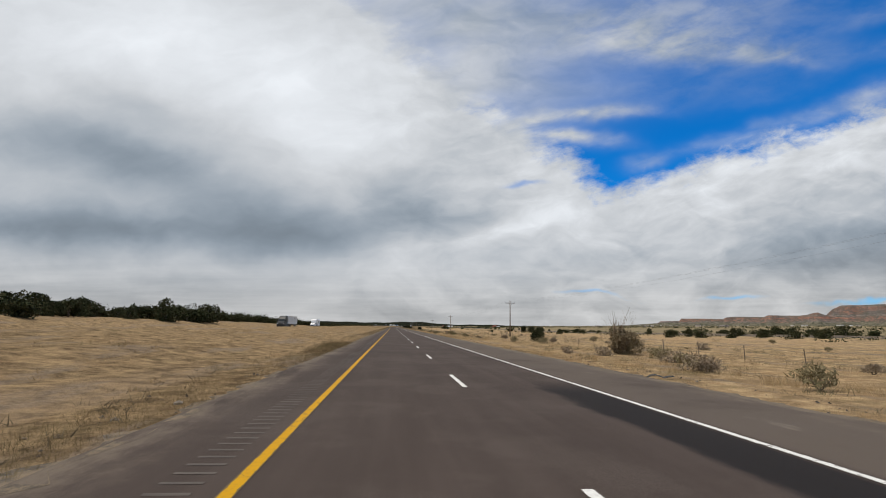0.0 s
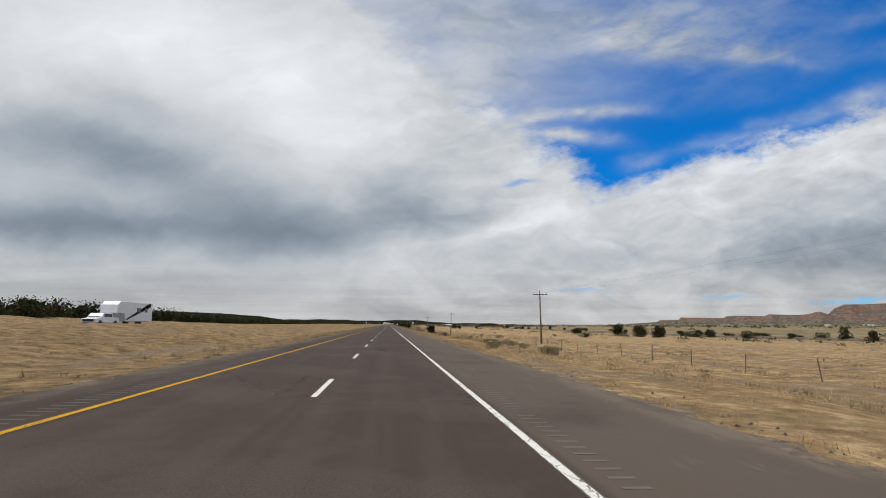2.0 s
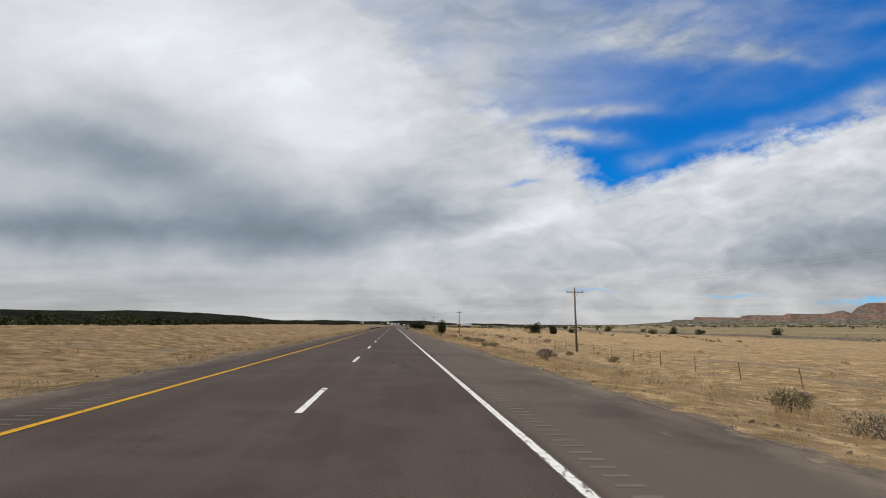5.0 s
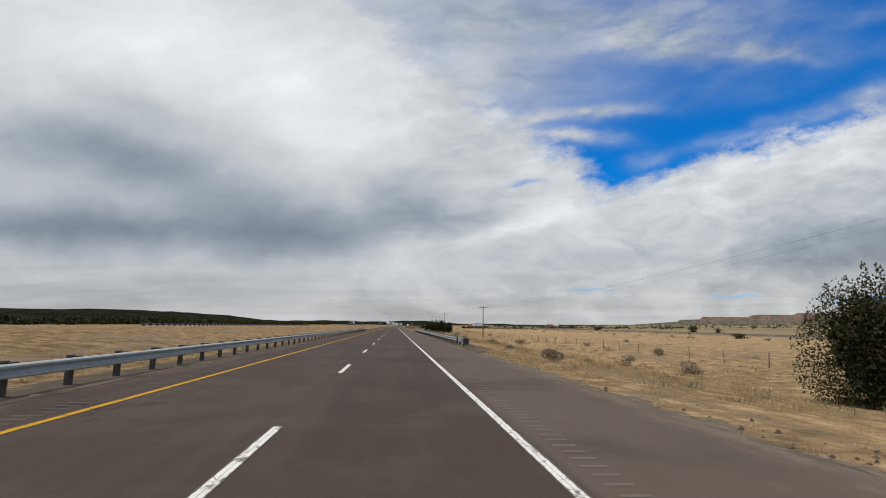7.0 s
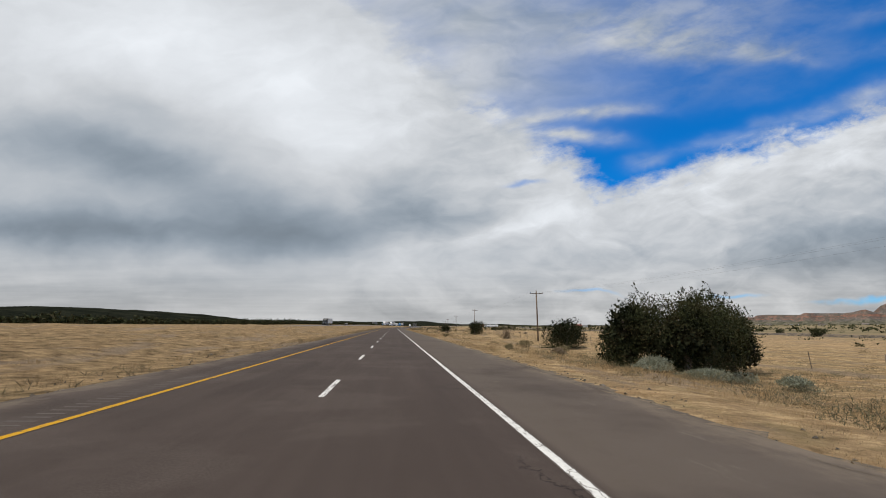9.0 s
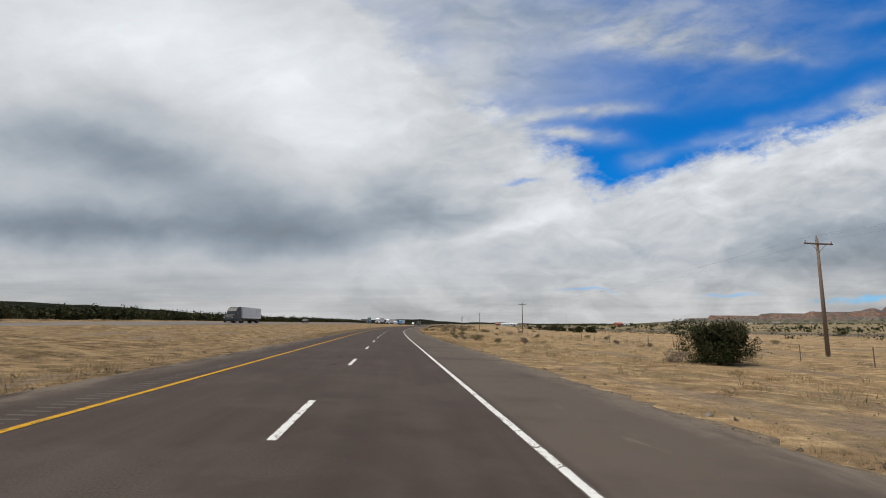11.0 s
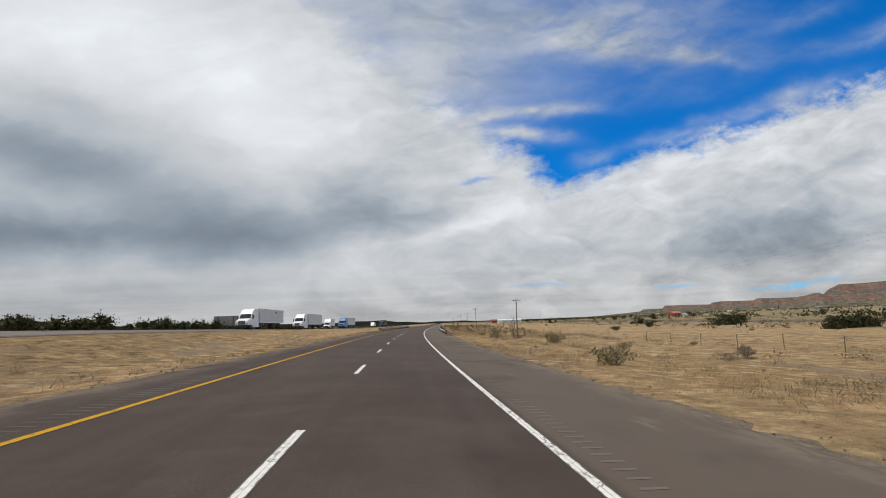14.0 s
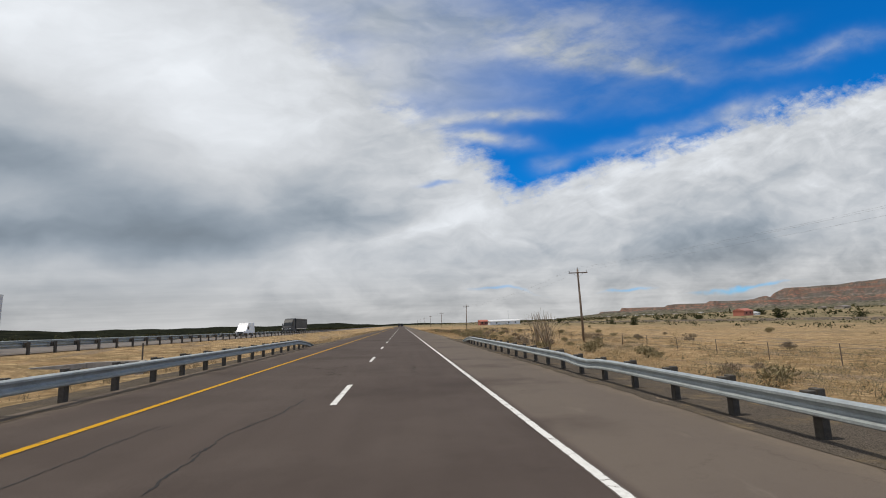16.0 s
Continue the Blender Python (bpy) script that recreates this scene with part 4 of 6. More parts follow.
DARK, PALE = "dark open crack in the worn asphalt lane", "pale dusty crack in the asphalt shoulder"
crack("road_crack", PALE, ((1232.4, 6.2), (1231.2, 5.85), (1230.6, 5.8), (1230, 5.7), (1228.3, 5.65)), 0.022, M_SEAL, 1)
crack("road_crack", PALE, ((943.6, 5.65), (942.8, 5.5), (941.5, 5.45)), 0.02, M_SEAL, 2, 1)
crack("road_crack", DARK, ((1229.5, -2.6), (1231.1, -2.3), (1232.4, -2.0), (1234, -1.8)), 0.018, M_CRACK, 3)
crack("road_crack", DARK, ((1229.5, -0.2), (1231.4, -0.05), (1233, 0.0)), 0.022, M_CRACK, 4)
crack("road_crack", DARK, ((1313, -2.7), (1314.6, -2.5), (1316.5, -2.45)), 0.02, M_CRACK, 5)
crack("road_crack", DARK, ((1312.6, -1.1), (1313.7, -1.2), (1314.9, -1.3), (1316.7, -1.1), (1319, -1.0)), 0.022, M_CRACK, 6, 3)
crack("road_crack", DARK, ((941, -3.1), (943.9, -2.9), (946.7, -2.4), (954.2, -2.3), (961, -2.2)), 0.016, M_CRACK, 7, 3)
crack("road_crack", DARK, ((941, -0.9), (942.7, -1.0), (944, -1.1), (945.7, -0.9), (950, -0.85)), 0.016, M_CRACK, 8, 3)
rngc = np.random.default_rng(55)
for k in range(46):
    s, x = rngc.uniform(0, 1340), rngc.choice([-2.7, -2.2, -1.1, 0.9, 2.6]) + rngc.normal(0, 0.2)
    crack("road_crack", DARK, ((s, x), (s + 0.8, x + rngc.normal(0, 0.1)), (s + rngc.uniform(1.4, 3), x + rngc.normal(0, 0.2))), 0.012, M_CRACK, 60 + k, 1)


# ---- plants ----
def tilted_quads(rng, centres, size, up=0.0, aspect=1.6):
    """Small leaf sprays, as triangles turned at random round the given points."""
    n_ = len(centres)
    a = rng.normal(size=(n_, 3))
    a[:, 2] += up
    a /= np.linalg.norm(a, axis=1)[:, None]
    b = np.cross(a, rng.normal(size=(n_, 3)))
    b /= np.linalg.norm(b, axis=1)[:, None]
    r = size * rng.uniform(0.6, 1.4, (n_, 1))
    return np.stack([centres - b * r * 0.5, centres + b * r * 0.5, centres + a * r * aspect], 1).reshape(-1, 3)


def bush_points(rng, w, h, count, lobes=9, low=0.15):
    """Points on the skins of many overlapping lobes."""
    pts = []
    for _ in range(lobes):
        ang, rad = rng.uniform(0, 6.283), rng.uniform(0.0, 0.32) * w
        c = np.array([math.cos(ang) * rad, math.sin(ang) * rad, h * rng.uniform(low + 0.15, 0.72)])
        r = np.array([w * rng.uniform(0.2, 0.34), w * rng.uniform(0.2, 0.34), h * rng.uniform(0.2, 0.32)])
        d = rng.normal(size=(count // lobes, 3))
        d /= np.linalg.norm(d, axis=1)[:, None]
        pts.append(c + d * r * rng.uniform(0.62, 1.0, (len(d), 1)))
    p = np.concatenate(pts)
    p[:, 2] = np.clip(p[:, 2], h * 0.04, None)
    return p


def trunk_mesh(rng, h, w, stems=3):
    bm = bmesh.new()
    for _ in range(stems):
        a, sp = rng.uniform(0, 6.283), rng.uniform(0.05, 0.2) * w
        knee = (math.cos(a) * sp * 0.5, math.sin(a) * sp * 0.5, h * 0.35)
        tip = (math.cos(a) * sp * 1.3, math.sin(a) * sp * 1.3, h * 0.58)
        rod(bm, (0, 0, -0.1), knee, 0.035 * h, 0.025 * h, 6)
        rod(bm, knee, tip, 0.025 * h, 0.008 * h, 5)
    return bm_mesh(bm, M_BARK, True)


def juniper(seed, w, h, count, m, label, group="", leaf=None, size=0.13, lobes=11, inner=None):
    rng = np.random.default_rng(seed)
    t = thing("juniper", label, "tree", m, group)
    part("trunk", trunk_mesh(rng, h, w), t)
    p = bush_points(rng, w, h, count, lobes, -0.1)
    if count > 2500:
        # upright tufts that break the outline
        tips = []
        for i in rng.choice(len(p), 70, replace=False):
            if p[i, 2] > h * 0.35:
                f = rng.uniform(0, 1, 55)
                L, r = h * rng.uniform(0.10, 0.22), 0.06 * w * (1 - 0.85 * f)
                a = rng.uniform(0, 6.283, 55)
                tips.append(p[i] * np.array([0.94, 0.94, 0.97]) + np.stack([np.cos(a) * r, np.sin(a) * r, f * L], 1))
        p = np.concatenate([p] + tips)
    part("crown", tri_mesh(tilted_quads(rng, p, size, 0.9 if count > 2500 else 0.2, 1.6 if count > 2500 else 1.1), leaf or M_JUNIPER), t)
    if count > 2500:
        # the shade inside the crown is put into the colour of these darker leaves
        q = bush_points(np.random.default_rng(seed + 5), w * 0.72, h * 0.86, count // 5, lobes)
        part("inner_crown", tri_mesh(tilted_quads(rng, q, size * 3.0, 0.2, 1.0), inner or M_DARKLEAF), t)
    return t


def bare_shrub(seed, w, h, count, m, label, name="bare_shrub", group="", mat=None):
    """Leafless twigs that fan out from the root."""
    rng = np.random.default_rng(seed)
    vs = []
    for _ in range(count):
        a, lean = rng.uniform(0, 6.283), rng.uniform(0.05, 1.0) ** 0.7 * w / 2
        L = h * rng.uniform(0.55, 1.0)
        base = np.array([rng.normal(0, 0.06) * w, rng.normal(0, 0.06) * w, 0])
        tip = base + np.array([math.cos(a) * lean, math.sin(a) * lean, L * (1 - 0.35 * (lean / w))])
        mid = base * 0.5 + tip * 0.5 + np.array([0, 0, 0.1 * h])
        side = np.array([-math.sin(a), math.cos(a), 0]) * 0.008 * (1 + h)
        vs += [base - side, base + side, mid + side * 0.6, mid - side * 0.6, mid - side * 0.6, mid + side * 0.6, tip + side * 0.2, tip - side * 0.2]
        for _k in range(3):
            f = rng.uniform(0.3, 0.9)
            q = base + (tip - base) * f
            e = q + rng.normal(size=3) * 0.10 * h + np.array([0, 0, 0.16 * h])
            vs += [q - side * 0.4, q + side * 0.4, e + side * 0.2, e - side * 0.2]
    t = thing(name, label, "shrub", m, group)
    part("crown", tri_mesh(vs, mat or M_TWIG, 4), t)
    return t


def sage(seed, w, h, count, m, label, group="", mat=None):
    rng = np.random.default_rng(seed)
    t = thing("sagebrush", label, "shrub", m, group)
    p = bush_points(rng, w, h, count, 7, 0.0)
    part("crown", tri_mesh(tilted_quads(rng, p, 0.027 + 0.018 * h, 1.1, 3.4), mat or M_SAGE), t)
    bars = [((0, 0, -0.05), (math.cos(a) * w * 0.25, math.sin(a) * w * 0.25, h * 0.6), 0.02, 0.008) for a in (0.4, 1.9, 3.1, 4.6)]
    part("stem", rods(M_BARK, *bars, sides=5), t)
    return t


# junipers beside the road: s, x, width, height
J_LABEL = "dark green juniper with an uneven crown, in dry grass"
for i, (s, x, w, h) in enumerate(((78, 21.7, 3.2, 2.3), (586.2, 19.6, 4.3, 5.0), (758.5, 17.4, 5.4, 4.9), (761.5, 20.6, 5.2, 5.7), (763, 23.4, 4.2, 4.3), (760.5, 15.2, 4.6, 4.8), (794, 23.6, 7.4, 4.8), (872, 25, 6.0, 4.4), (925, 22, 4.5, 3.0),
                                   (612.5, 63, 8.0, 4.8), (596, 65.5, 4.0, 3.8), (346, 93, 6.2, 5.4), (333, 95, 8.5, 4.8), (329, 100, 6.5, 4.4), (392, 94, 7.5, 3.0))):
    juniper(100 + i, w, h, 14000 if w > 3.9 and x < 30 else 5000, spot(s, x), J_LABEL, "junipers beside the road", size=0.066 if x < 30 else 0.12, lobes=16)
juniper(130, 3.2, 2.9, 5200, spot(325.4, 16.2), "juniper with a brownish, half-dead crown in dry grass", leaf=M_DARKLEAF, size=0.08)
juniper(131, 3.0, 2.4, 5200, spot(38, 16.9), "low round bush, brown and dense, by the verge", leaf=M_BROWNLEAF, size=0.07, inner=M_BROWNLEAF)
bare_shrub(139, 4.4, 3.8, 46, spot(39.5, 17.3), "tall leafless grey twigs behind the brown bush")
for k, (s, x, w, h) in enumerate(((756.8, 14.6, 2.6, 0.8), (755.6, 16.6, 3.0, 0.8), (757.2, 18.8, 2.8, 0.75), (754.0, 19.8, 2.2, 0.6))):
    sage(132 + 40 * k, w, h, 2000, spot(s, x), "pale grey sagebrush at the foot of the junipers", "sagebrush under the junipers", M_SAGEGREY)
sage(134, 1.5, 0.8, 1500, spot(130.2, 9.6), "dense grey-green sagebrush on the verge")
bare_shrub(140, 3.0, 2.8, 90, spot(374, 14.5), "bare grey-twigged bush on the verge", mat=M_TWIG)
bare_shrub(141, 3.6, 3.6, 34, spot(1342.8, 13.0), "leafless tall bush behind the guardrail")
bare_shrub(142, 2.8, 4.2, 24, spot(1225, 19.4), "leafless thin tree in dry grass")
bare_shrub(143, 1.8, 2.2, 18, spot(1216, 18.3), "leafless thin bush in dry grass")
bare_shrub(146, 1.6, 2.0, 18, spot(1230, 22.5), "leafless thin bush in dry grass")
sage(147, 2.6, 1.2, 1800, spot(1196, 18.6), "grey spreading sagebrush in dry grass")
sage(148, 2.8, 1.1, 1800, spot(1117, 25.5), "grey spreading sagebrush in dry grass")
sage(149, 2.8, 1.1, 1800, spot(1037, 26.9), "grey spreading sagebrush in dry grass")
sage(150, 3.2, 1.3, 1800, spot(1083, 24.7), "grey spreading sagebrush in dry grass")
sage(151, 1.6, 1.0, 1300, spot(1085, 21.5), "grey spreading sagebrush in dry grass")
bare_shrub(144, 6.0, 2.8, 110, spot(833, 25.0), "leafless brown bush beside the junipers")

# far bushes on the plain and the woodland across the road
rng0 = np.random.default_rng(3)
kinds = []
for i in range(6):
    w, h = rng0.uniform(3.0, 5.5), rng0.uniform(2.2, 3.6)
    kinds.append(juniper(200 + i, w, h, 1050, spot(120, 70 + 9 * i), "dark juniper on the open plain", "junipers on the plain", size=0.24, lobes=9))


def more(x, s, scale, label="", group=""):
    src = kinds[int(rng0.integers(0, len(kinds)))]
    x = x + float(opp(s)) if x < -30 else x
    m = spot(s, x, rng0.uniform(0, 360)) @ Matrix.Diagonal((scale, scale, scale * rng0.uniform(0.8, 1.1), 1))
    ob = copy_thing(src, m)
    ob.matrix_basis = m
    if label:
        tagged(ob, label, "tree", group)
    return ob


more(168, 1476, 1.5)
more(262, 1590, 2.0)
more(270, 1594, 1.2)
# clumps on the plain: s, x, size
for s, x, c in ((175, 60, 0.8), (150, 95, 0.9), (300, 60, 0.6), (640, 90, 0.9), (700, 100, 0.8),
                (1079, 70, 1.35), (1081, 75, 1.25), (1088, 79, 0.85), (1139, 77, 1.0), (1141, 81, 1.05), (1139, 84, 0.8), (1220, 82, 1.1), (1221, 86, 1.35), (1223, 91, 1.3), (1224, 96, 0.9),
                (1198, 84, 0.8), (1200, 89, 0.75), (1281, 97, 1.0), (1283, 103, 1.5), (1284, 108, 1.45), (1342, 97, 1.1), (1341, 93, 0.7), (1264, 55, 0.6), (1305, 84, 0.8), (1345, 150, 1.2), (1450, 80, 0.8), (1500, 96, 0.9)):
    more(x, s, c)
for k in range(110):
    s = rng0.uniform(-20, 1900) if k < 60 else rng0.normal((150, 190, 330)[k % 3], 22)
    more(rng0.normal(136, 6), s, rng0.uniform(0.7, 1.35))
for _ in range(95):
    more(-rng0.uniform(44, 54) - rng0.exponential(9), rng0.uniform(25, 330) if rng0.random() < 0.75 else rng0.uniform(330, 480), rng0.uniform(0.8, 1.25), "dark pinyon or juniper of the woodland beyond the road", "woodland beyond the road")
for _ in range(45):
    more(-rng0.uniform(43, 60), rng0.uniform(15, 150), rng0.uniform(1.25, 1.85), "dark pinyon or juniper of the woodland beyond the road", "woodland beyond the road")
for _ in range(70):
    more(-rng0.uniform(44, 56) - rng0.exponential(15), rng0.uniform(930, 1330), rng0.uniform(0.7, 1.1), "dark pinyon or juniper of the woodland beyond the road", "woodland beyond the road")


def woods(label, count, x0, reach, s0, s1, height, seed, pieces=64, leaf=0.42):
    """Trees too many to count: each a clump of leafy lobes."""
    rng = np.random.default_rng(seed)
    s, x = rng.uniform(s0, s1, count), -(x0 + rng.exponential(reach, count))
    x = x + opp(s)
    keep = np.sin(s * 0.02) + np.sin(s * 0.0071 + 1) + rng.normal(0, 1.0, count) > -0.9
    s, x = s[keep], x[keep]
    px, py = plan_xy(s, x)
    c = np.stack([px, py, ground_z(s, x)], 1)
    h = height * rng.uniform(0.55, 1.25, len(c))
    vs = []
    for _k in range(pieces):
        off = rng.normal(size=(len(c), 3))
        off /= np.linalg.norm(off, axis=1)[:, None]
        core = _k % 5 < 2
        off = off * np.array([0.6, 0.6, 0.42]) * h[:, None] * (rng.uniform(0.1, 0.62, (len(c), 1)) if core else rng.uniform(0.6, 1.0, (len(c), 1)))
        off[:, 2] += 0.42 * h
        vs.append(tilted_quads(rng, c + off, leaf * (2.3 if core else 1.0), 0.0, 0.9).reshape(-1, 9))
    tagged(new("woodland", tri_mesh(np.concatenate(vs).reshape(-1, 3), M_JUNIPER)), label, "woodland", kind="stuff")


woods("dark pinyon and juniper woodland beyond the road", 1500, 66, 60, 20, 760, 3.6, 41)
woods("dark pinyon and juniper woodland beyond the road", 1300, 60, 60, 760, 1320, 3.0, 42)
woods("dark roadside belt of pinyon and juniper beyond the opposite road", 560, 43, 6, 950, 1330, 3.3, 45, 120, 0.27)
woods("dark roadside belt of pinyon and juniper beyond the opposite road", 560, 47, 9, 140, 540, 4.2, 46, 120, 0.29)
woods("dark scattered woodland in the low ground beyond the road", 1500, 40, 90, 1300, 2600, 2.6, 43)


def embankment():
    """Low dark bank that crosses the plain beside the road."""
    ss = np.arange(-100, 2400, 12.0)
    vs, fs = [], []
    for s in ss:
        z = float(ground_z(s, 128.0))
        for dx, dz in ((-3.5, -0.1), (-1.5, 0.75), (1.5, 0.75), (3.5, -0.1)):
            vs.append((*plan_xy(s, 134 + dx), z + dz))
    fs = [(i * 4 + j, i * 4 + j + 1, i * 4 + j + 5, i * 4 + j + 4) for i in range(len(ss) - 1) for j in range(3)]
    tagged(new("embankment", mesh_of(vs, fs, M_GRAVEL)), "low dark gravel bank across the plain", "embankment", kind="structure")


embankment()


def scrub(name, label, count, xr, sr, size, mat, seed, pieces=13, leaf=0.30):
    """Scattered far scrub, too small to tell apart."""
    rng = np.random.default_rng(seed)
    s, x = rng.uniform(*sr, count), np.exp(rng.uniform(math.log(xr[0]), math.log(xr[1]), count))
    x = -x if name.endswith("_south") else x
    keep = np.sin(s * 0.006 + x * 0.004) + np.sin(s * 0.0023 - x * 0.011) + rng.normal(0, 0.8, count) > 0.2
    s, x = s[keep], x[keep]
    z = ground_z(s, x)
    px, py = plan_xy(s, x)
    c = np.stack([px, py, z], 1)
    sz = size * rng.uniform(0.5, 1.5, len(c))
    vs = []
    for k in range(pieces):
        off = rng.normal(size=(len(c), 3)) * np.array([0.42, 0.42, 0.24]) * sz[:, None]
        off[:, 2] = np.abs(off[:, 2]) + 0.06 * sz
        vs.append(tilted_quads(rng, c + off, leaf * size, 0.4, 1.1).reshape(-1, 9))
    tagged(new(name.replace("_south", ""), tri_mesh(np.concatenate(vs).reshape(-1, 3), mat)), label, "scrub", kind="stuff")


scrub("far_scrub", "scattered dark scrub over the wide plain", 9500, (180, 3200), (0, 6800), 4.2, M_JUNIPER, 11)
scrub("far_scrub", "low dark green brush dotted over the near plain", 6500, (75, 700), (-20, 2600), 1.8, M_JUNIPER, 14, 20, 0.16)
scrub("far_scrub_south", "dark scrub and woodland over the rise beyond the road", 4500, (110, 700), (-50, 5200), 5.0, M_JUNIPER, 12)
scrub("brush", "low brown brush over the plain", 1200, (24, 170), (-20, 1700), 0.95, M_WEED, 13, 40, 0.10)


# ---- dry grass ----


M_BRUSH = straw("grey_brush", (0.085, 0.075, 0.045), (0.23, 0.20, 0.125), (0.15, 0.145, 0.085))
M_DEAD = straw("dead_weed", (0.12, 0.09, 0.06), (0.22, 0.17, 0.11), (0.15, 0.13, 0.08))


def tufts(name, label, count, where, height, mat, seed, blades=7, spread=0.16, wide=1.0):
    """Clumps of thin bent blades. where(rng, count) gives s and x."""
    rng = np.random.default_rng(seed)
    s, x = where(rng, count)
    px, py = plan_xy(s, x)
    c = np.stack([px, py, ground_z(s, x) - 0.02], 1)
    hgt = height * rng.uniform(0.5, 1.35, len(c)) * (0.75 + 0.35 * np.sin(s * 0.11 + x * 0.5))
    vs = []
    for _ in range(blades):
        a, lean = rng.uniform(0, 6.283, len(c)), rng.uniform(0.1, 1.0, len(c)) * hgt
        base = c + np.stack([rng.normal(0, spread * 0.5, len(c)), rng.normal(0, spread * 0.5, len(c)), np.zeros(len(c))], 1)
        tip = base + np.stack([np.cos(a) * lean, np.sin(a) * lean, hgt * rng.uniform(0.6, 1.0, len(c))], 1)
        b = rng.uniform(0, 6.283, len(c))
        side = np.stack([np.cos(b), np.sin(b), np.zeros(len(c))], 1) * (0.0035 + 0.010 * hgt)[:, None] * wide
        vs.append(np.stack([base - side, base + side, tip], 1))
    v = np.stack(vs, 1).reshape(-1, 3)
    tagged(new(name, tri_mesh(v, mat)), label, "grass", kind="stuff")


def puffs(name, label, count, where, width, height, mat, seed, pieces=14, leaf=0.022, aspect=10.0):
    """Low fluffy clumps of short blades that stand every way."""
    rng = np.random.default_rng(seed)
    s, x = where(rng, count)
    px, py = plan_xy(s, x)
    c = np.stack([px, py, ground_z(s, x) - 0.02], 1)
    k = rng.uniform(0.5, 1.5, len(c))
    vs = []
    for _ in range(pieces):
        a, r, f = rng.uniform(0, 6.283, len(c)), np.sqrt(rng.uniform(0, 1, len(c))), rng.uniform(0.15, 1.0, len(c))
        off = np.stack([np.cos(a) * r * width / 2 * k, np.sin(a) * r * width / 2 * k, height * k * f * (1 - 0.75 * r * r)], 1)
        vs.append(tilted_quads(rng, c + off, leaf, 1.0, aspect).reshape(-1, 9))
    tagged(new(name, tri_mesh(np.stack(vs, 1).reshape(-1, 3), mat)), label, "grass", kind="stuff")


def band(x0, x1, s0=-15, s1=1480, power=1.0):
    def where(rng, count):
        s = rng.uniform(s0, s1, count)
        x = x0 + (x1 - x0) * rng.uniform(0, 1, count) ** power
        keep = 0.5 * np.sin(s * 0.21 + x * 0.9) + 0.5 * np.sin(s * 0.05 - x * 0.33) + rng.normal(0, 0.8, count) > -0.9
        keep &= (x > -20.6 + opp(s)) | (x < -35.5 + opp(s))
        for a, e, side in RAIL_SPANS:
            keep &= ~((s > a + 6) & (s < e - 6) & (x * side > 0) & (np.abs(x) < (9.2 if side > 0 else 7.7)))
        return s[keep], x[keep]
    return where


tufts("bunch_grass", "pale shaggy bunch grass towards the fence", 6500, band(11, 40, power=1.2), 0.34, M_STRAWPALE, 72, 20, 0.5, 1.4)
tufts("brush", "low shaggy grey-brown brush among the grass", 3000, band(8.8, 36, power=1.3), 0.34, M_BRUSH, 73, 34, 0.6, 1.2)
tufts("bunch_grass", "low shaggy bunch grass of the median", 6500, band(-22, -6.5, power=0.7), 0.20, M_STRAWDULL, 74, 18, 0.45, 1.3)
tufts("bunch_grass", "thick shaggy straw-coloured bunch grass on the verge", 22000, band(8.0, 20, power=1.5), 0.27, M_STRAW, 34, 24, 0.42, 1.25)
tufts("dry_grass", "pale dry grass bunches towards the fence", 9000, band(15, 60, power=1.3), 0.34, M_STRAWPALE, 22, 13, 0.7, 2.0)
tufts("dry_grass", "short dry grass of the median", 6000, band(-10.5, -6.2), 0.17, M_STRAWDULL, 23, 12, 0.45)
puffs("dry_grass", "dry grass bunches of the median", 8000, band(-26, -7.2, power=0.8), 0.55, 0.16, M_STRAWDULL, 35, 14, 0.022, 8.0)
tufts("dry_grass", "dry grass beyond the opposite carriageway", 8000, band(-66, -36), 0.42, M_STRAW, 25, 6, 0.4, 1.6)
tufts("roadside_weeds", "low brown weeds along the pavement edge", 6000, band(7.3, 9.6, power=1.5), 0.18, M_WEED, 26, 12, 0.4, 0.8)
tufts("roadside_weeds", "small dark clumps of dead weeds along the pavement edge", 8000, band(7.45, 8.8, power=1.6), 0.10, M_WEED, 75, 16, 0.30, 1.3)
tufts("roadside_weeds", "small dark clumps of dead weeds along the median edge", 6000, band(-7.2, -5.95, power=0.6), 0.10, M_WEED, 76, 16, 0.30, 1.3)
tufts("roadside_weeds", "low brown weeds along the median edge", 5000, band(-7.7, -5.7, power=0.7), 0.16, M_WEED, 27, 12, 0.4, 0.8)
tufts("roadside_weeds", "ragged brown weeds and dead stalks by the median edge", 1300, band(-8.0, -5.8, 2, 48), 0.30, M_WEED, 36, 22, 0.4, 0.8)
tufts("dark_grass", "dark brown dead weeds of the median", 4000, band(-24, -6.4), 0.16, M_DEAD, 29, 10, 0.40, 1.2)
puffs("tall_grass", "tall soft straw-brown brush behind the guardrail", 3600, band(9.4, 34, 1215, 1480, 1.2), 0.9, 0.38, M_STRAW, 30, 38, 0.020, 7.0)
puffs("brush", "soft grey-brown brush round the junipers", 230, band(10.8, 27, 736, 772), 1.3, 0.46, M_BRUSH, 81, 70, 0.020, 7.0)
puffs("tall_grass", "soft grey-green brush behind the guardrail", 750, band(11, 34, 1215, 1480), 1.9, 0.60, M_BRUSH, 32, 140, 0.020, 7.0)
puffs("tall_grass", "tall straw-brown brush on the verge", 1500, band(11, 28, 500, 780), 0.9, 0.40, M_STRAW, 33, 40, 0.020, 7.0)
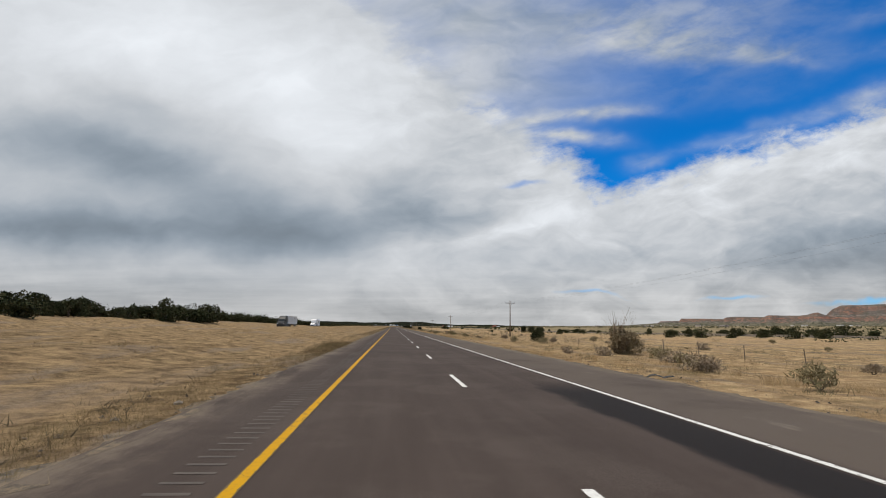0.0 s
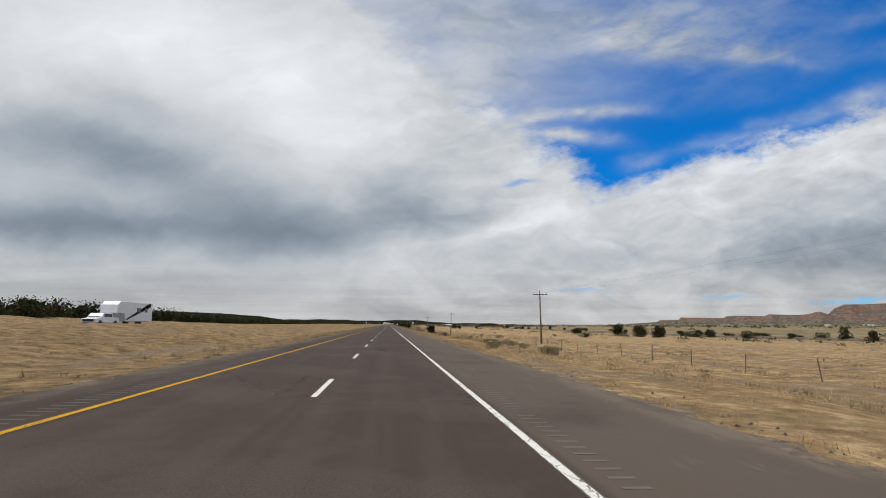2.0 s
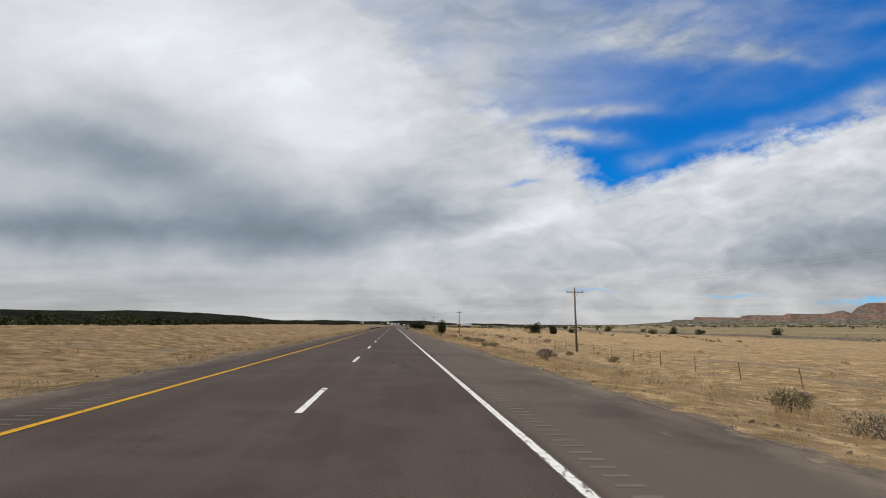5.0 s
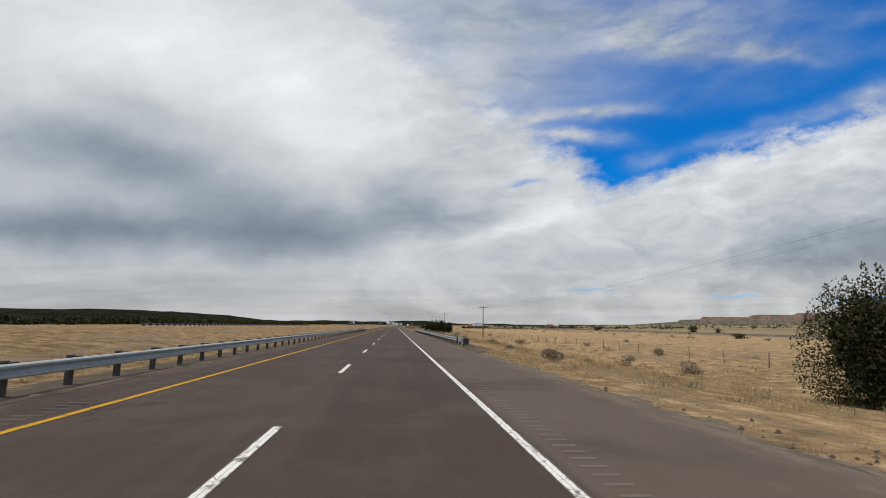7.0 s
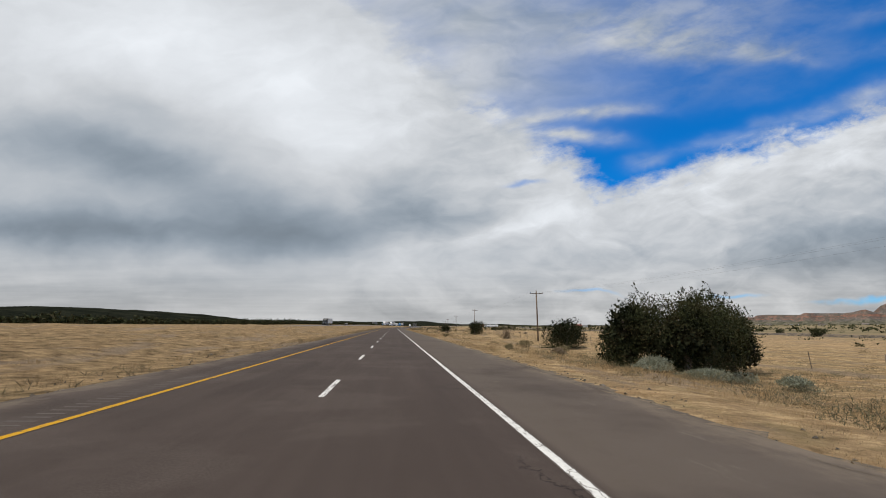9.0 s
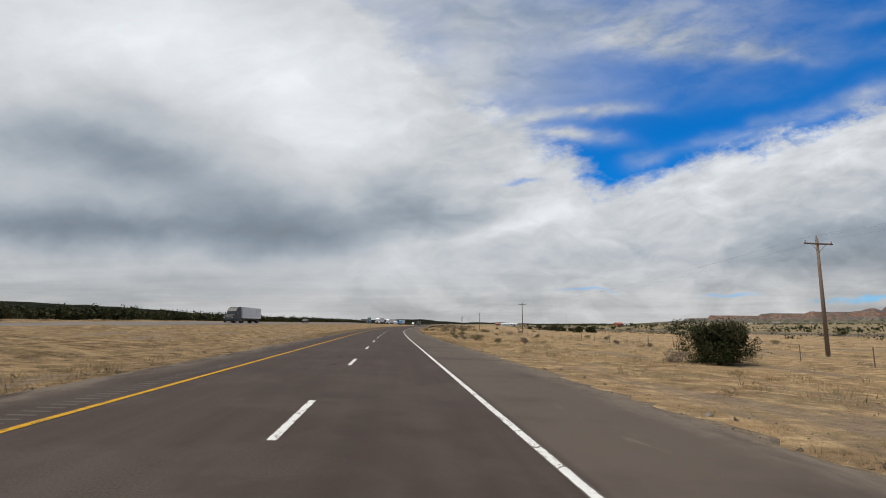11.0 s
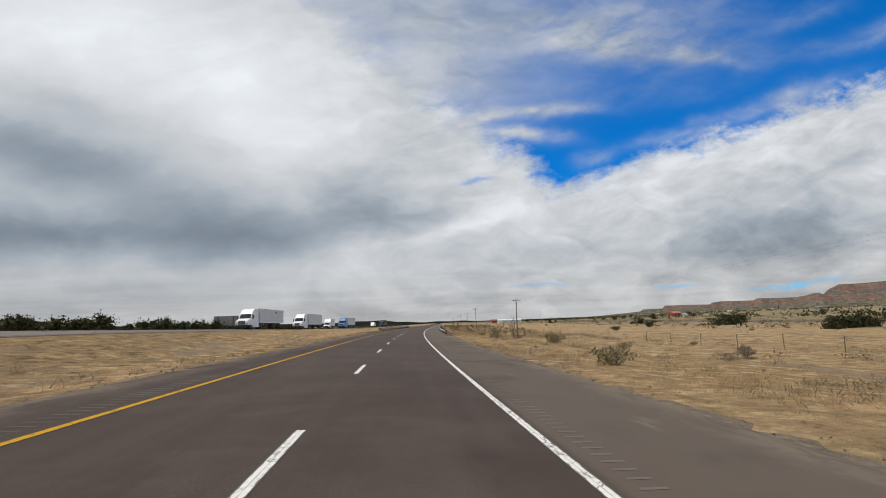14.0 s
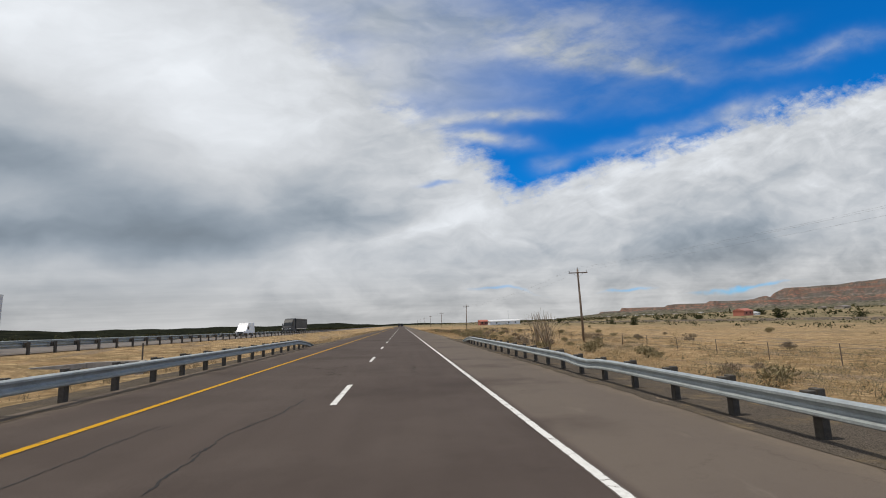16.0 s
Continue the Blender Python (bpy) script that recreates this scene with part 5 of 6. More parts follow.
puffs("dark_grass", "soft grey-brown brush clumps on the verge", 2200, band(10.5, 34, -10, 1215), 1.0, 0.38, M_WEED, 37, 42, 0.020, 7.0)
puffs("bunch_grass", "soft grey-green brush clumps on the verge", 1700, band(10.5, 40, -10, 1215), 1.3, 0.45, M_BRUSH, 38, 62, 0.020, 7.0)

puffs("dark_grass", "dark brown dead weeds along the median edge", 2600, band(-9.5, -6.2), 0.5, 0.12, M_DEAD, 51, 12)


def pebbles(label, count, where, seed):
    """Loose stones and clods, each a lumpy block."""
    rng = np.random.default_rng(seed)
    s, x = where(rng, count)
    px, py = plan_xy(s, x)
    c = np.stack([px, py, ground_z(s, x) + 0.01], 1)
    r = 0.025 + 0.05 * rng.uniform(0, 1, len(c)) ** 3
    k = [c + np.array(d) * r[:, None] * rng.uniform(0.6, 1.4, (len(c), 1)) for d in ((1, 0, 0), (0, 1, 0), (-1, 0, 0), (0, -1, 0))]
    top = c + np.stack([rng.normal(0, 0.3, len(c)), rng.normal(0, 0.3, len(c)), rng.uniform(0.5, 1.1, len(c))], 1) * r[:, None]
    v = np.stack([np.stack([k[i], k[(i + 1) % 4], top], 1) for i in range(4)], 1)
    tagged(new("loose_stones", tri_mesh(v.reshape(-1, 3), M_GRAVEL)), label, "stones", kind="stuff")


pebbles("loose stones and clods along the pavement edge", 9000, band(7.45, 9.2, power=1.8), 61)
pebbles("loose stones and clods along the median edge", 5000, band(-8.0, -5.95, power=0.6), 62)

sages = [sage(300 + i, 1.3 + 0.25 * i, 0.6 + 0.07 * i, 800, spot(20 + 3 * i, 12 + i), "grey-brown sagebrush clump in dry grass", "sagebrush on the verge", M_SAGE if i % 2 else M_TWIG) for i in range(4)]
for k in range(270):
    s, x = rng0.uniform(-10, 1450) if k < 190 else rng0.uniform(1260, 1460), 9.8 + rng0.exponential(13)
    c = rng0.uniform(0.6, 1.25)
    m = spot(s, x, rng0.uniform(0, 360)) @ Matrix.Diagonal((c, c, c, 1))
    copy_thing(sages[int(rng0.integers(0, 4))], m).matrix_basis = m


# ---- guardrails ----
def w_beam(side):
    """Cross-section of the corrugated beam: outwards from the post, height."""
    return [(0.0, 0.43), (0.05, 0.44), (0.095, 0.465), (0.095, 0.505), (0.02, 0.545), (0.0, 0.585), (0.02, 0.625), (0.095, 0.665), (0.095, 0.705), (0.05, 0.73), (0.0, 0.74)]


POST_ME, BLOCK_ME = None, None


def guardrail(label, x, s0, s1, side, base=None, flare=0.0, every=1.905, sunk=0.0, dent=None):
    """side: +1 where the traffic passes on its left. flare: metres by which its far end turns away. sunk: metres over which that end dips to the ground. dent: where it was struck."""
    global POST_ME, BLOCK_ME
    root = thing("guardrail", label, "guardrail", Matrix.Identity(4), "guardrails")
    if POST_ME is None:
        POST_ME = boxes(M_RAILPOST, (-0.065, 0.065, -0.085, 0.085, -0.25, 0.79), bevel=0.012)
        BLOCK_ME = boxes(M_RAILPOST, (-0.07, 0.07, -0.08, 0.08, 0.45, 0.77), bevel=0.01)
    ss = np.arange(s0, s1 + 0.1, every)
    off = lambda s: x + side * flare * max(0.0, (s - s1 + 12) / 12) ** 2
    gz = lambda s: (float(ground_z(s, x)) if base is None else base(s)) - (0.62 * min(1.0, max(0.0, (s - s1 + sunk) / sunk)) ** 1.3 if sunk else 0.0) - (0.10 * math.exp(-((s - dent) / 1.1) ** 2) if dent else 0.0)
    prof = w_beam(side)
    vs, fs = [], []
    rows = np.arange(s0 - 0.3, s1 + 0.6, every / 2)
    for s in rows:
        for d, z in prof:
            vs.append((*plan_xy(s, off(s) - side * (0.13 + d)), gz(s) + z))
    for s in rows:
        for d, z in prof:
            vs.append((*plan_xy(s, off(s) - side * (0.126 + d)), gz(s) + z))
    k, n_ = len(prof), len(rows) * len(prof)
    for i in range(len(rows) - 1):
        for j in range(k - 1):
            a = i * k + j
            fs += [(a, a + 1, a + k + 1, a + k), (n_ + a + k, n_ + a + k + 1, n_ + a + 1, n_ + a)]
    part("beam", mesh_of(vs, fs, M_STEEL), root, "galvanised corrugated steel beam")
    for i, s in enumerate(ss):
        o = new("post", POST_ME)
        o.parent = root
        o.matrix_basis = spot(s, off(s) + side * 0.14, 0, gz(s))
        o = new("spacer_block", BLOCK_ME)
        o.parent = root
        o.matrix_basis = spot(s, off(s) - side * 0.04, 0, gz(s))
    return root


def marker(s, x, z, mirror, w=0.32, h=0.42):
    """Yellow plate with black slanting stripes on a rail's end."""
    t = thing("object_marker", "yellow plate with black slanting stripes on the rail's end", "sign", spot(s, x, 0, z), "object markers")
    part("plate", boxes(M_SIGNYELLOW, (-w / 2, w / 2, -0.01, 0.01, 0.42, 0.42 + h), bevel=0.006), t)
    for k in (-1, 0, 1):
        bm = bmesh.new()
        c = k * 0.17
        pts = [(-w / 2 + 0.01, 0.42 + h / 2 + c - 0.16), (-w / 2 + 0.01, 0.42 + h / 2 + c - 0.06), (w / 2 - 0.01, 0.42 + h / 2 + c + 0.16), (w / 2 - 0.01, 0.42 + h / 2 + c + 0.06)]
        pts = [(px * mirror, min(max(pz, 0.43), 0.41 + h)) for px, pz in pts]
        vv = [bm.verts.new((a, yy, b)) for yy in (-0.014, -0.011) for a, b in pts]
        bm.faces.new(vv[:4]), bm.faces.new(vv[4:])
        part("stripe", bm_mesh(bm, M_BLACKPAINT), t)
    part("stake", rods(M_STEEL, ((0, 0.02, -0.2), (0, 0.02, 0.6), 0.025)), t)


rail_r1 = guardrail("galvanised guardrail on dark posts along the outer shoulder", 7.58, 613.6, 704, 1, sunk=9.0, every=1.97)
rail_l1 = guardrail("galvanised guardrail on dark posts along the median", -6.2, 576.4, 707, -1, sunk=9.0, every=2.12)
rail_r2 = guardrail("galvanised guardrail on dark posts along the outer shoulder", 7.58, 1228.8, 1357, 1, flare=0.5, sunk=9.0, dent=1321.5, every=1.95)
rail_l2 = guardrail("galvanised guardrail on dark posts along the median", -5.95, 1251.14, 1352, -1, flare=0.5, sunk=9.0, every=1.97)
rail_o = guardrail("guardrail along the opposite carriageway, dark against the light", -22.2, 1318, 1490, 1, every=2.4)
rail_q = guardrail("guardrail along the opposite carriageway, dark against the light", -32.7, 640, 769, 1)
rail_p = guardrail("guardrail beyond the opposite carriageway", -34.6, 1300, 1480, -1, every=2.4)
marker(1250.75, -6.2, float(ground_z(1250.75, -6.3)), -1, w=0.42, h=0.40)
marker(1228.3, 7.58, float(ground_z(1228, 7.75)), -1)
marker(575.9, -6.2, float(ground_z(577, -6.2)), 1)


def crash_head(s, x):
    """Impact head at the near end of the rail, with its chute, cable and ground strut."""
    t = thing("crash_terminal", "grey steel impact head on the guardrail's near end", "crash barrier", spot(s, x))
    # the face is turned from the sun; its shade is put into darker steel
    part("face", boxes(M_DARKSTEEL, (-0.02, 0.46, -0.62, -0.58, 0.20, 0.72), bevel=0.01), t)
    part("head", boxes(M_STEEL, (-0.01, 0.45, -0.58, -0.05, 0.64, 0.70), (-0.01, 0.45, -0.58, -0.05, 0.22, 0.27), (0.0, 0.03, -0.58, 0.1, 0.27, 0.64), (0.40, 0.44, -0.58, -0.3, 0.27, 0.64), bevel=0.006), t)
    part("chute", boxes(M_STEEL, (-0.12, 0.12, 0.0, 1.9, 0.42, 0.75), bevel=0.02), t)
    # no real holes: black pieces paint the dark inside of the slots
    part("slot", boxes(M_BLACKPAINT, (-0.126, -0.118, 0.25, 0.33, 0.55, 0.65), (-0.126, -0.118, 1.4, 1.55, 0.56, 0.62)), t)
    part("strut", boxes(M_STEEL, (-0.04, 0.04, 0.1, 2.1, 0.02, 0.08)), t)
    part("cable", rods(M_WIRE, ((-0.02, 0.2, 0.1), (-0.02, 1.6, 0.45), 0.012)), t)
    part("post", boxes(M_POST, (0.02, 0.17, 0.0, 0.2, -0.2, 0.5), bevel=0.01), t)


crash_head(611.0, 7.6)


# ---- poles, wires and fence ----
def utility_pole(s, x, h=9.4, lean=0.0):
    t = thing("utility_pole", "brown wooden utility pole with one crossarm and insulators", "utility pole", spot(s, x, 0) @ pose(0, 0, 0, 0, lean, 0), "utility poles")
    part("pole", rods(M_POLE, ((0, 0, -0.5), (0, 0, h), 0.16, 0.10), sides=10), t)
    part("crossarm", boxes(M_POLE, (-1.22, 1.22, -0.16, -0.06, h - 0.55, h - 0.43), bevel=0.01), t)
    part("brace", rods(M_STEEL, ((-0.6, -0.14, h - 0.55), (0, -0.12, h - 1.15), 0.02), sides=5), t)
    part("brace", rods(M_STEEL, ((0.6, -0.14, h - 0.55), (0, -0.12, h - 1.15), 0.02), sides=5), t)
    for xx, z in ((-1.1, h - 0.43), (1.1, h - 0.43), (0.0, h)):
        part("insulator", rods(M_CERAMIC, ((xx, -0.11 if xx else 0, z), (xx, -0.11 if xx else 0, z + 0.16), 0.05, 0.035), ((xx, -0.11 if xx else 0, z + 0.16), (xx, -0.11 if xx else 0, z + 0.22), 0.06, 0.03)), t)
    return t


POLES = ((-6, 26.5), (116, 26.5), (238, 26.5), (354.2, 26.5), (470, 26.3), (588, 26.4), (703, 26.2), (819, 27.5), (930, 34.5), (1040.5, 39.2), (1153, 37.5), (1268.5, 28.2), (1361, 23.8), (1485, 26), (1600, 26), (1715, 26), (1830, 26), (1945, 26), (2060, 26))
for i, (s, x) in enumerate(POLES):
    utility_pole(s, x, 8.6 if s < 800 else 9.1, (0.6, 1.2, -0.4, 1.5, 0.3)[i % 5])
for i in range(len(POLES) - 1):
    (s0, x0), (s1, x1) = POLES[i], POLES[i + 1]
    for dx, top in ((-1.1, 8.5), (1.1, 8.5), (0.0, 8.8)):
        top += 0.5 * (s0 > 800)
        a = np.array([*plan_xy(s0, x0 + dx), ground_z(s0, x0) + top])
        b = np.array([*plan_xy(s1, x1 + dx), ground_z(s1, x1) + top])
        cu = bpy.data.curves.new("wire", "CURVE")
        cu.dimensions, cu.bevel_depth, cu.bevel_resolution = "3D", 0.003 * U, 0
        sp = cu.splines.new("POLY")
        sp.points.add(14)
        for k in range(15):
            f = k / 14
            p = (a + (b - a) * f - np.array([0, 0, 4 * 1.3 * f * (1 - f)])) * U
            sp.points[k].co = (*p, 1)
        cu.materials.append(M_WIRE)
        tagged(new("power_line", cu), "thin dark power line hung between the poles", "wire", "power lines")


def fence():
    """Range fence of thin stakes and wires along the right of way."""
    root = thing("fence", "range fence of rusty stakes and thin wires in the grass", "fence", Matrix.Identity(4))
    stake = boxes(M_POLE, (-0.022, 0.022, -0.022, 0.022, -0.2, 1.15), bevel=0.006)
    wood = rods(M_POLE, ((0, 0, -0.2), (0, 0, 1.25), 0.045, 0.04), sides=7)
    rng = np.random.default_rng(8)
    ss = np.arange(-20, 1480, 5.2)
    fx = np.interp(ss, [0, 360, 500, 640, 760, 900, 1040, 1155, 1300, 1480], [23, 23, 27, 31, 31, 28, 33, 33, 25, 25])
    for i, (s, x) in enumerate(zip(ss, fx)):
        o = new("stake", wood if i % 6 == 0 else stake)
        o.parent = root
        o.matrix_basis = spot(s, x) @ pose(0, 0, 0, rng.normal(0, 2.5), rng.normal(0, 2.5), 0)
    for h in (0.35, 0.65, 0.95, 1.15):
        vs, fs = [], []
        for s, x in zip(ss, fx):
            z = float(ground_z(s, x)) + h
            vs += [(*plan_xy(s, x), z), (*plan_xy(s, x), z + 0.012)]
        fs = [(2 * i, 2 * i + 2, 2 * i + 3, 2 * i + 1) for i in range(len(ss) - 1)]
        part("wire", mesh_of(vs, fs, M_WIRE), root)


fence()


# ---- signs ----
def words(body, size, mat, parent, x, z, y=-0.018, name="lettering"):
    cu = bpy.data.curves.new("text", "FONT")
    cu.body, cu.size, cu.align_x, cu.align_y, cu.extrude = body, size * U, "CENTER", "CENTER", 0.002 * U
    cu.offset = 0.012 * size * U
    cu.materials.append(mat)
    ob = new(name, cu)
    ob.parent = parent
    ob.matrix_basis = pose(x * U, y * U, z * U, 90, 0, 0)
    return ob


def plate(mat, w, z0, z1, y0=-0.006, y1=0.006, r=0.04, cx=0.0):
    """A sheet-metal panel with rounded corners."""
    bm = bmesh.new()
    pts = []
    for qx, qz, a0 in ((w / 2 - r, z1 - r, 0), (-w / 2 + r, z1 - r, 90), (-w / 2 + r, z0 + r, 180), (w / 2 - r, z0 + r, 270)):
        pts += [(cx + qx + r * math.cos(radians(a0 + k * 30)), qz + r * math.sin(radians(a0 + k * 30))) for k in range(4)]
    f = [bm.verts.new((a, y0, b)) for a, b in pts]
    g = [bm.verts.new((a, y1, b)) for a, b in pts]
    bm.faces.new(f), bm.faces.new(g[::-1])
    for i in range(len(f)):
        bm.faces.new((f[i], g[i], g[(i + 1) % len(f)], f[(i + 1) % len(f)]))
    return bm_mesh(bm, mat)


def route_sign(s, x):
    t = thing("route_sign", "green route sign lettered WEST 40 on two stakes in the median", "road sign", spot(s, x))
    z0, z1, w = 1.95, 3.50, 1.12
    part("border", plate(M_SIGNWHITE, w, z0, z1), t)
    part("panel", plate(M_SIGNGREEN, w - 0.08, z0 + 0.04, z1 - 0.04, -0.011, -0.005), t, "green reflective panel")
    words("WEST", 0.33, M_SIGNWHITE, t, 0, 3.16)
    shield = lambda k: [(a * k, 2.50 + b * k) for a, b in ((-0.40, 0.36), (-0.2, 0.42), (0, 0.37), (0.2, 0.42), (0.40, 0.36), (0.46, 0.1), (0.42, -0.18), (0.25, -0.36), (0, -0.48), (-0.25, -0.36), (-0.42, -0.18), (-0.46, 0.1))]
    for k, y, mt, nm in ((1.0, -0.014, M_SIGNWHITE, "shield_edge"), (0.93, -0.017, M_SIGNBLUE, "shield")):
        bm = bmesh.new()
        bm.faces.new([bm.verts.new((a, y, b)) for a, b in shield(k)])
        part(nm, bm_mesh(bm, mt), t)
    part("shield_band", boxes(M_SIGNRED, (-0.40, 0.40, -0.021, -0.0185, 2.68, 2.82)), t, "red band of the shield")
    words("40", 0.46, M_SIGNWHITE, t, 0, 2.41, -0.022)
    for xx in (-0.38, 0.38):
        part("stake", boxes(M_POST, (xx - 0.03, xx + 0.03, 0.008, 0.06, -0.3, 3.4)), t, "rusty steel stake")


def law_sign(s, x):
    t = thing("law_sign", "white regulatory sign lettered IT'S OUR LAW on one stake", "road sign", spot(s, x, -4))
    z0, z1, w = 2.05, 2.95, 0.76
    part("border", plate(M_BLACKPAINT, w - 0.03, z0 + 0.015, z1 - 0.015, -0.0085, 0.004), t)
    part("panel", plate(M_SIGNWHITE, w, z0, z1, -0.006, 0.006), t, "white sheet-metal panel")
    part("face", plate(M_SIGNWHITE, w - 0.07, z0 + 0.035, z1 - 0.035, -0.011, -0.004), t)
    words("IT'S OUR", 0.135, M_BLACKPAINT, t, -0.04, 2.81)
    words("LAW", 0.15, M_BLACKPAINT, t, -0.04, 2.63)
    part("pictogram", boxes(M_BLACKPAINT, (-0.29, 0.30, -0.016, -0.012, 2.29, 2.34), (-0.22, -0.08, -0.016, -0.012, 2.27, 2.46), (0.0, 0.13, -0.016, -0.012, 2.27, 2.46)), t, "black pictogram of a belt buckle")
    part("pictogram_light", boxes(M_SIGNWHITE, (-0.18, -0.12, -0.019, -0.0165, 2.32, 2.41), (0.04, 0.09, -0.019, -0.0165, 2.32, 2.41)), t)
    bm = bmesh.new()
    bm.faces.new([bm.verts.new((a, -0.014, b)) for a, b in ((0.14, 2.34), (0.30, 2.76), (0.30, 2.62), (0.21, 2.34))])
    part("slash", bm_mesh(bm, M_BLACKPAINT), t)
    part("small_print", boxes(M_BLACKPAINT, (-0.27, 0.27, -0.016, -0.012, 2.12, 2.16)), t, "row of unreadable small print")
    part("stake", boxes(M_POST, (-0.03, 0.03, 0.008, 0.06, -0.4, 2.85)), t, "rusty steel stake")


route_sign(1054.0, -8.2)


def billboard(s, x, w=5.6, z0=1.7, z1=4.3):
    """The unpainted back of a large guide sign, on two steel legs."""
    t = thing("guide_sign", "bare grey back of a large guide sign on two steel legs", "road sign", spot(s, x, 12))
    part("panel", boxes(M_CONCRETE, (-w / 2, w / 2, -0.03, 0.03, z0, z1), bevel=0.01), t, "bare grey sheet-metal back")
    for k in range(1, 5):
        part("stiffener", boxes(M_STEEL, (-w / 2, w / 2, -0.09, -0.03, z0 + k * 0.52 - 0.05, z0 + k * 0.52 + 0.03)), t)
    for k in (-0.32, 0.32):
        part("leg", boxes(M_POST, (w * k - 0.09, w * k + 0.09, -0.24, -0.09, -0.4, z1), bevel=0.01), t, "rusty steel leg")


billboard(1274.0, -46.5)
law_sign(332.0, 10.22)
for s, x in ((326.0, 9.3), (1119.3, 9.0)):
    t = thing("delineator_post", "rusty steel stake at the pavement edge", "post", spot(s, x), "edge stakes")
    part("stake", boxes(M_POST, (-0.035, 0.035, -0.02, 0.02, -0.2, 1.25), bevel=0.006), t)


t = thing("marker_post", "small green marker on a leaning brown stake in the brush", "post", spot(1321.5, 31.6) @ pose(0, 0, 0, 0, -6, 0))
part("stake", boxes(M_POST, (-0.05, 0.05, -0.03, 0.03, -0.2, 2.4), bevel=0.006), t)
part("panel", boxes(M_SIGNGREEN, (-0.2, 0.2, -0.05, -0.035, 2.0, 2.45), bevel=0.004), t, "small green plate")
bare_shrub(145, 2.8, 3.8, 26, spot(1352, 15.0), "leafless tall bush behind the guardrail")
sage(135, 2.6, 1.1, 1800, spot(121.5, 13.0), "spreading grey-green sagebrush on the verge")
sage(136, 2.0, 0.9, 1500, spot(1066, 17.0), "spreading grey-green sagebrush on the verge")


# ---- litter on the shoulder ----
def tyre_tread(s, x, seed, n_=1.0, turn=0.0):
    """A curled strip of shed tread."""
    rng = np.random.default_rng(seed)
    vs, fs = [], []
    L = 22
    for i in range(L):
        f = i / (L - 1)
        k = min(1.0, 0.2 + 0.9 * n_)
        cx, cy = n_ * (f - 0.5), 0.22 * math.sin(f * 4.2 + 0.5) * n_
        z = 0.02 + 0.07 * k * abs(math.sin(f * 5)) + rng.uniform(0, 0.015)
        w = 0.11 * k * (0.5 + 0.5 * math.sin(math.pi * min(1, f * 1.1)) ** 0.5) + rng.uniform(-0.015, 0.015)
        vs += [(cx, cy - w, z), (cx, cy + w, z + 0.03), (cx, cy + w, z + 0.045), (cx, cy - w, z + 0.015)]
    for i in range(L - 1):
        for j in range(4):
            a, b = i * 4 + j, i * 4 + (j + 1) % 4
            fs.append((a, b, b + 4, a + 4))
    fs += [(3, 2, 1, 0), (4 * L - 4, 4 * L - 3, 4 * L - 2, 4 * L - 1)]
    z = float(road_z(x, s)) if x < RIGHT_EDGE else None
    ob = new("tyre_tread", mesh_of(vs, fs, M_RUBBER))
    ob.matrix_basis = spot(s, x, turn, z)
    tagged(ob, "torn black strip of shed tyre tread on the shoulder", "tyre debris", "tyre scraps")


tyre_tread(127.9, 6.2, 1, 0.7, -35)
tyre_tread(336.0, 5.7, 2, 0.85, 10)
tyre_tread(985.2, 8.4, 3, 0.25, -50)
tyre_tread(987.4, 9.4, 7, 0.45, 25)
tyre_tread(536.7, 9.2, 6, 0.42, 5)
tyre_tread(1108.1, 8.4, 8, 0.3, -15)
tyre_tread(1028.2, 8.1, 9, 0.22, 30)
tyre_tread(1024.9, 7.95, 11, 0.3, 10)
tyre_tread(1110.2, 6.6, 10, 0.35, 0)
tyre_tread(17, 8.0, 4, 0.9, -20)
tyre_tread(130, -6.1, 5, 0.5, 20)
rngr = np.random.default_rng(31)
stones = []
for i in range(5):
    bm = bmesh.new()
    bmesh.ops.create_icosphere(bm, subdivisions=1, radius=0.09)
    for v in bm.verts:
        v.co *= rngr.uniform(0.7, 1.25)
        v.co.z *= 0.65
    stones.append(bm_mesh(bm, M_ROCK))
for i in range(260):
    s = rngr.uniform(0, 1400)
    x = rngr.choice([-1, 1]) * 0 + (7.6 + rngr.exponential(1.2) if rngr.random() < 0.65 else -6.1 - rngr.exponential(1.5))
    o = new("stone", stones[i % 5])
    c = rngr.uniform(0.4, 1.3)
    o.matrix_basis = spot(s, x, rngr.uniform(0, 360)) @ Matrix.Diagonal((c, c, c, 1))
    tagged(o, "small grey-brown stone on the gravel margin", "stone", "stones on the verge")


# ---- culvert in the median ----
def culvert(s, x):
    t = thing("culvert", "sunken concrete culvert inlet with splayed wing walls in the median", "culvert", spot(s, x, 0, float(ground_z(s + 12, x)) - 0.15))
    part("headwall", boxes(M_CONCRETE, (-1.5, 1.5, 0.0, 0.25, -1.6, 0.12), bevel=0.02), t)
    for k in (-1, 1):
        bm = bmesh.new()
        box(bm, -0.1, 0.1, -2.6, 0.0, -1.6, 0.10, 0.02)
        part("wing_wall", bm_mesh(bm, M_CONCRETE), t, at=(k * 1.42, 0.02, 0.0, 0, 0, k * 22))
    # the headwall is solid; a black sheet paints the shade of the opening
    part("mouth", boxes(M_BLACKPAINT, (-1.05, 1.05, -0.012, 0.0, -1.4, -0.35)), t, "black sheet painted as the shaded opening of the culvert")
    part("stake", boxes(M_POST, (1.3, 1.36, 0.1, 0.15, 0.0, 1.0)), t, "thin steel stake")


culvert(1336.5, -13.4)


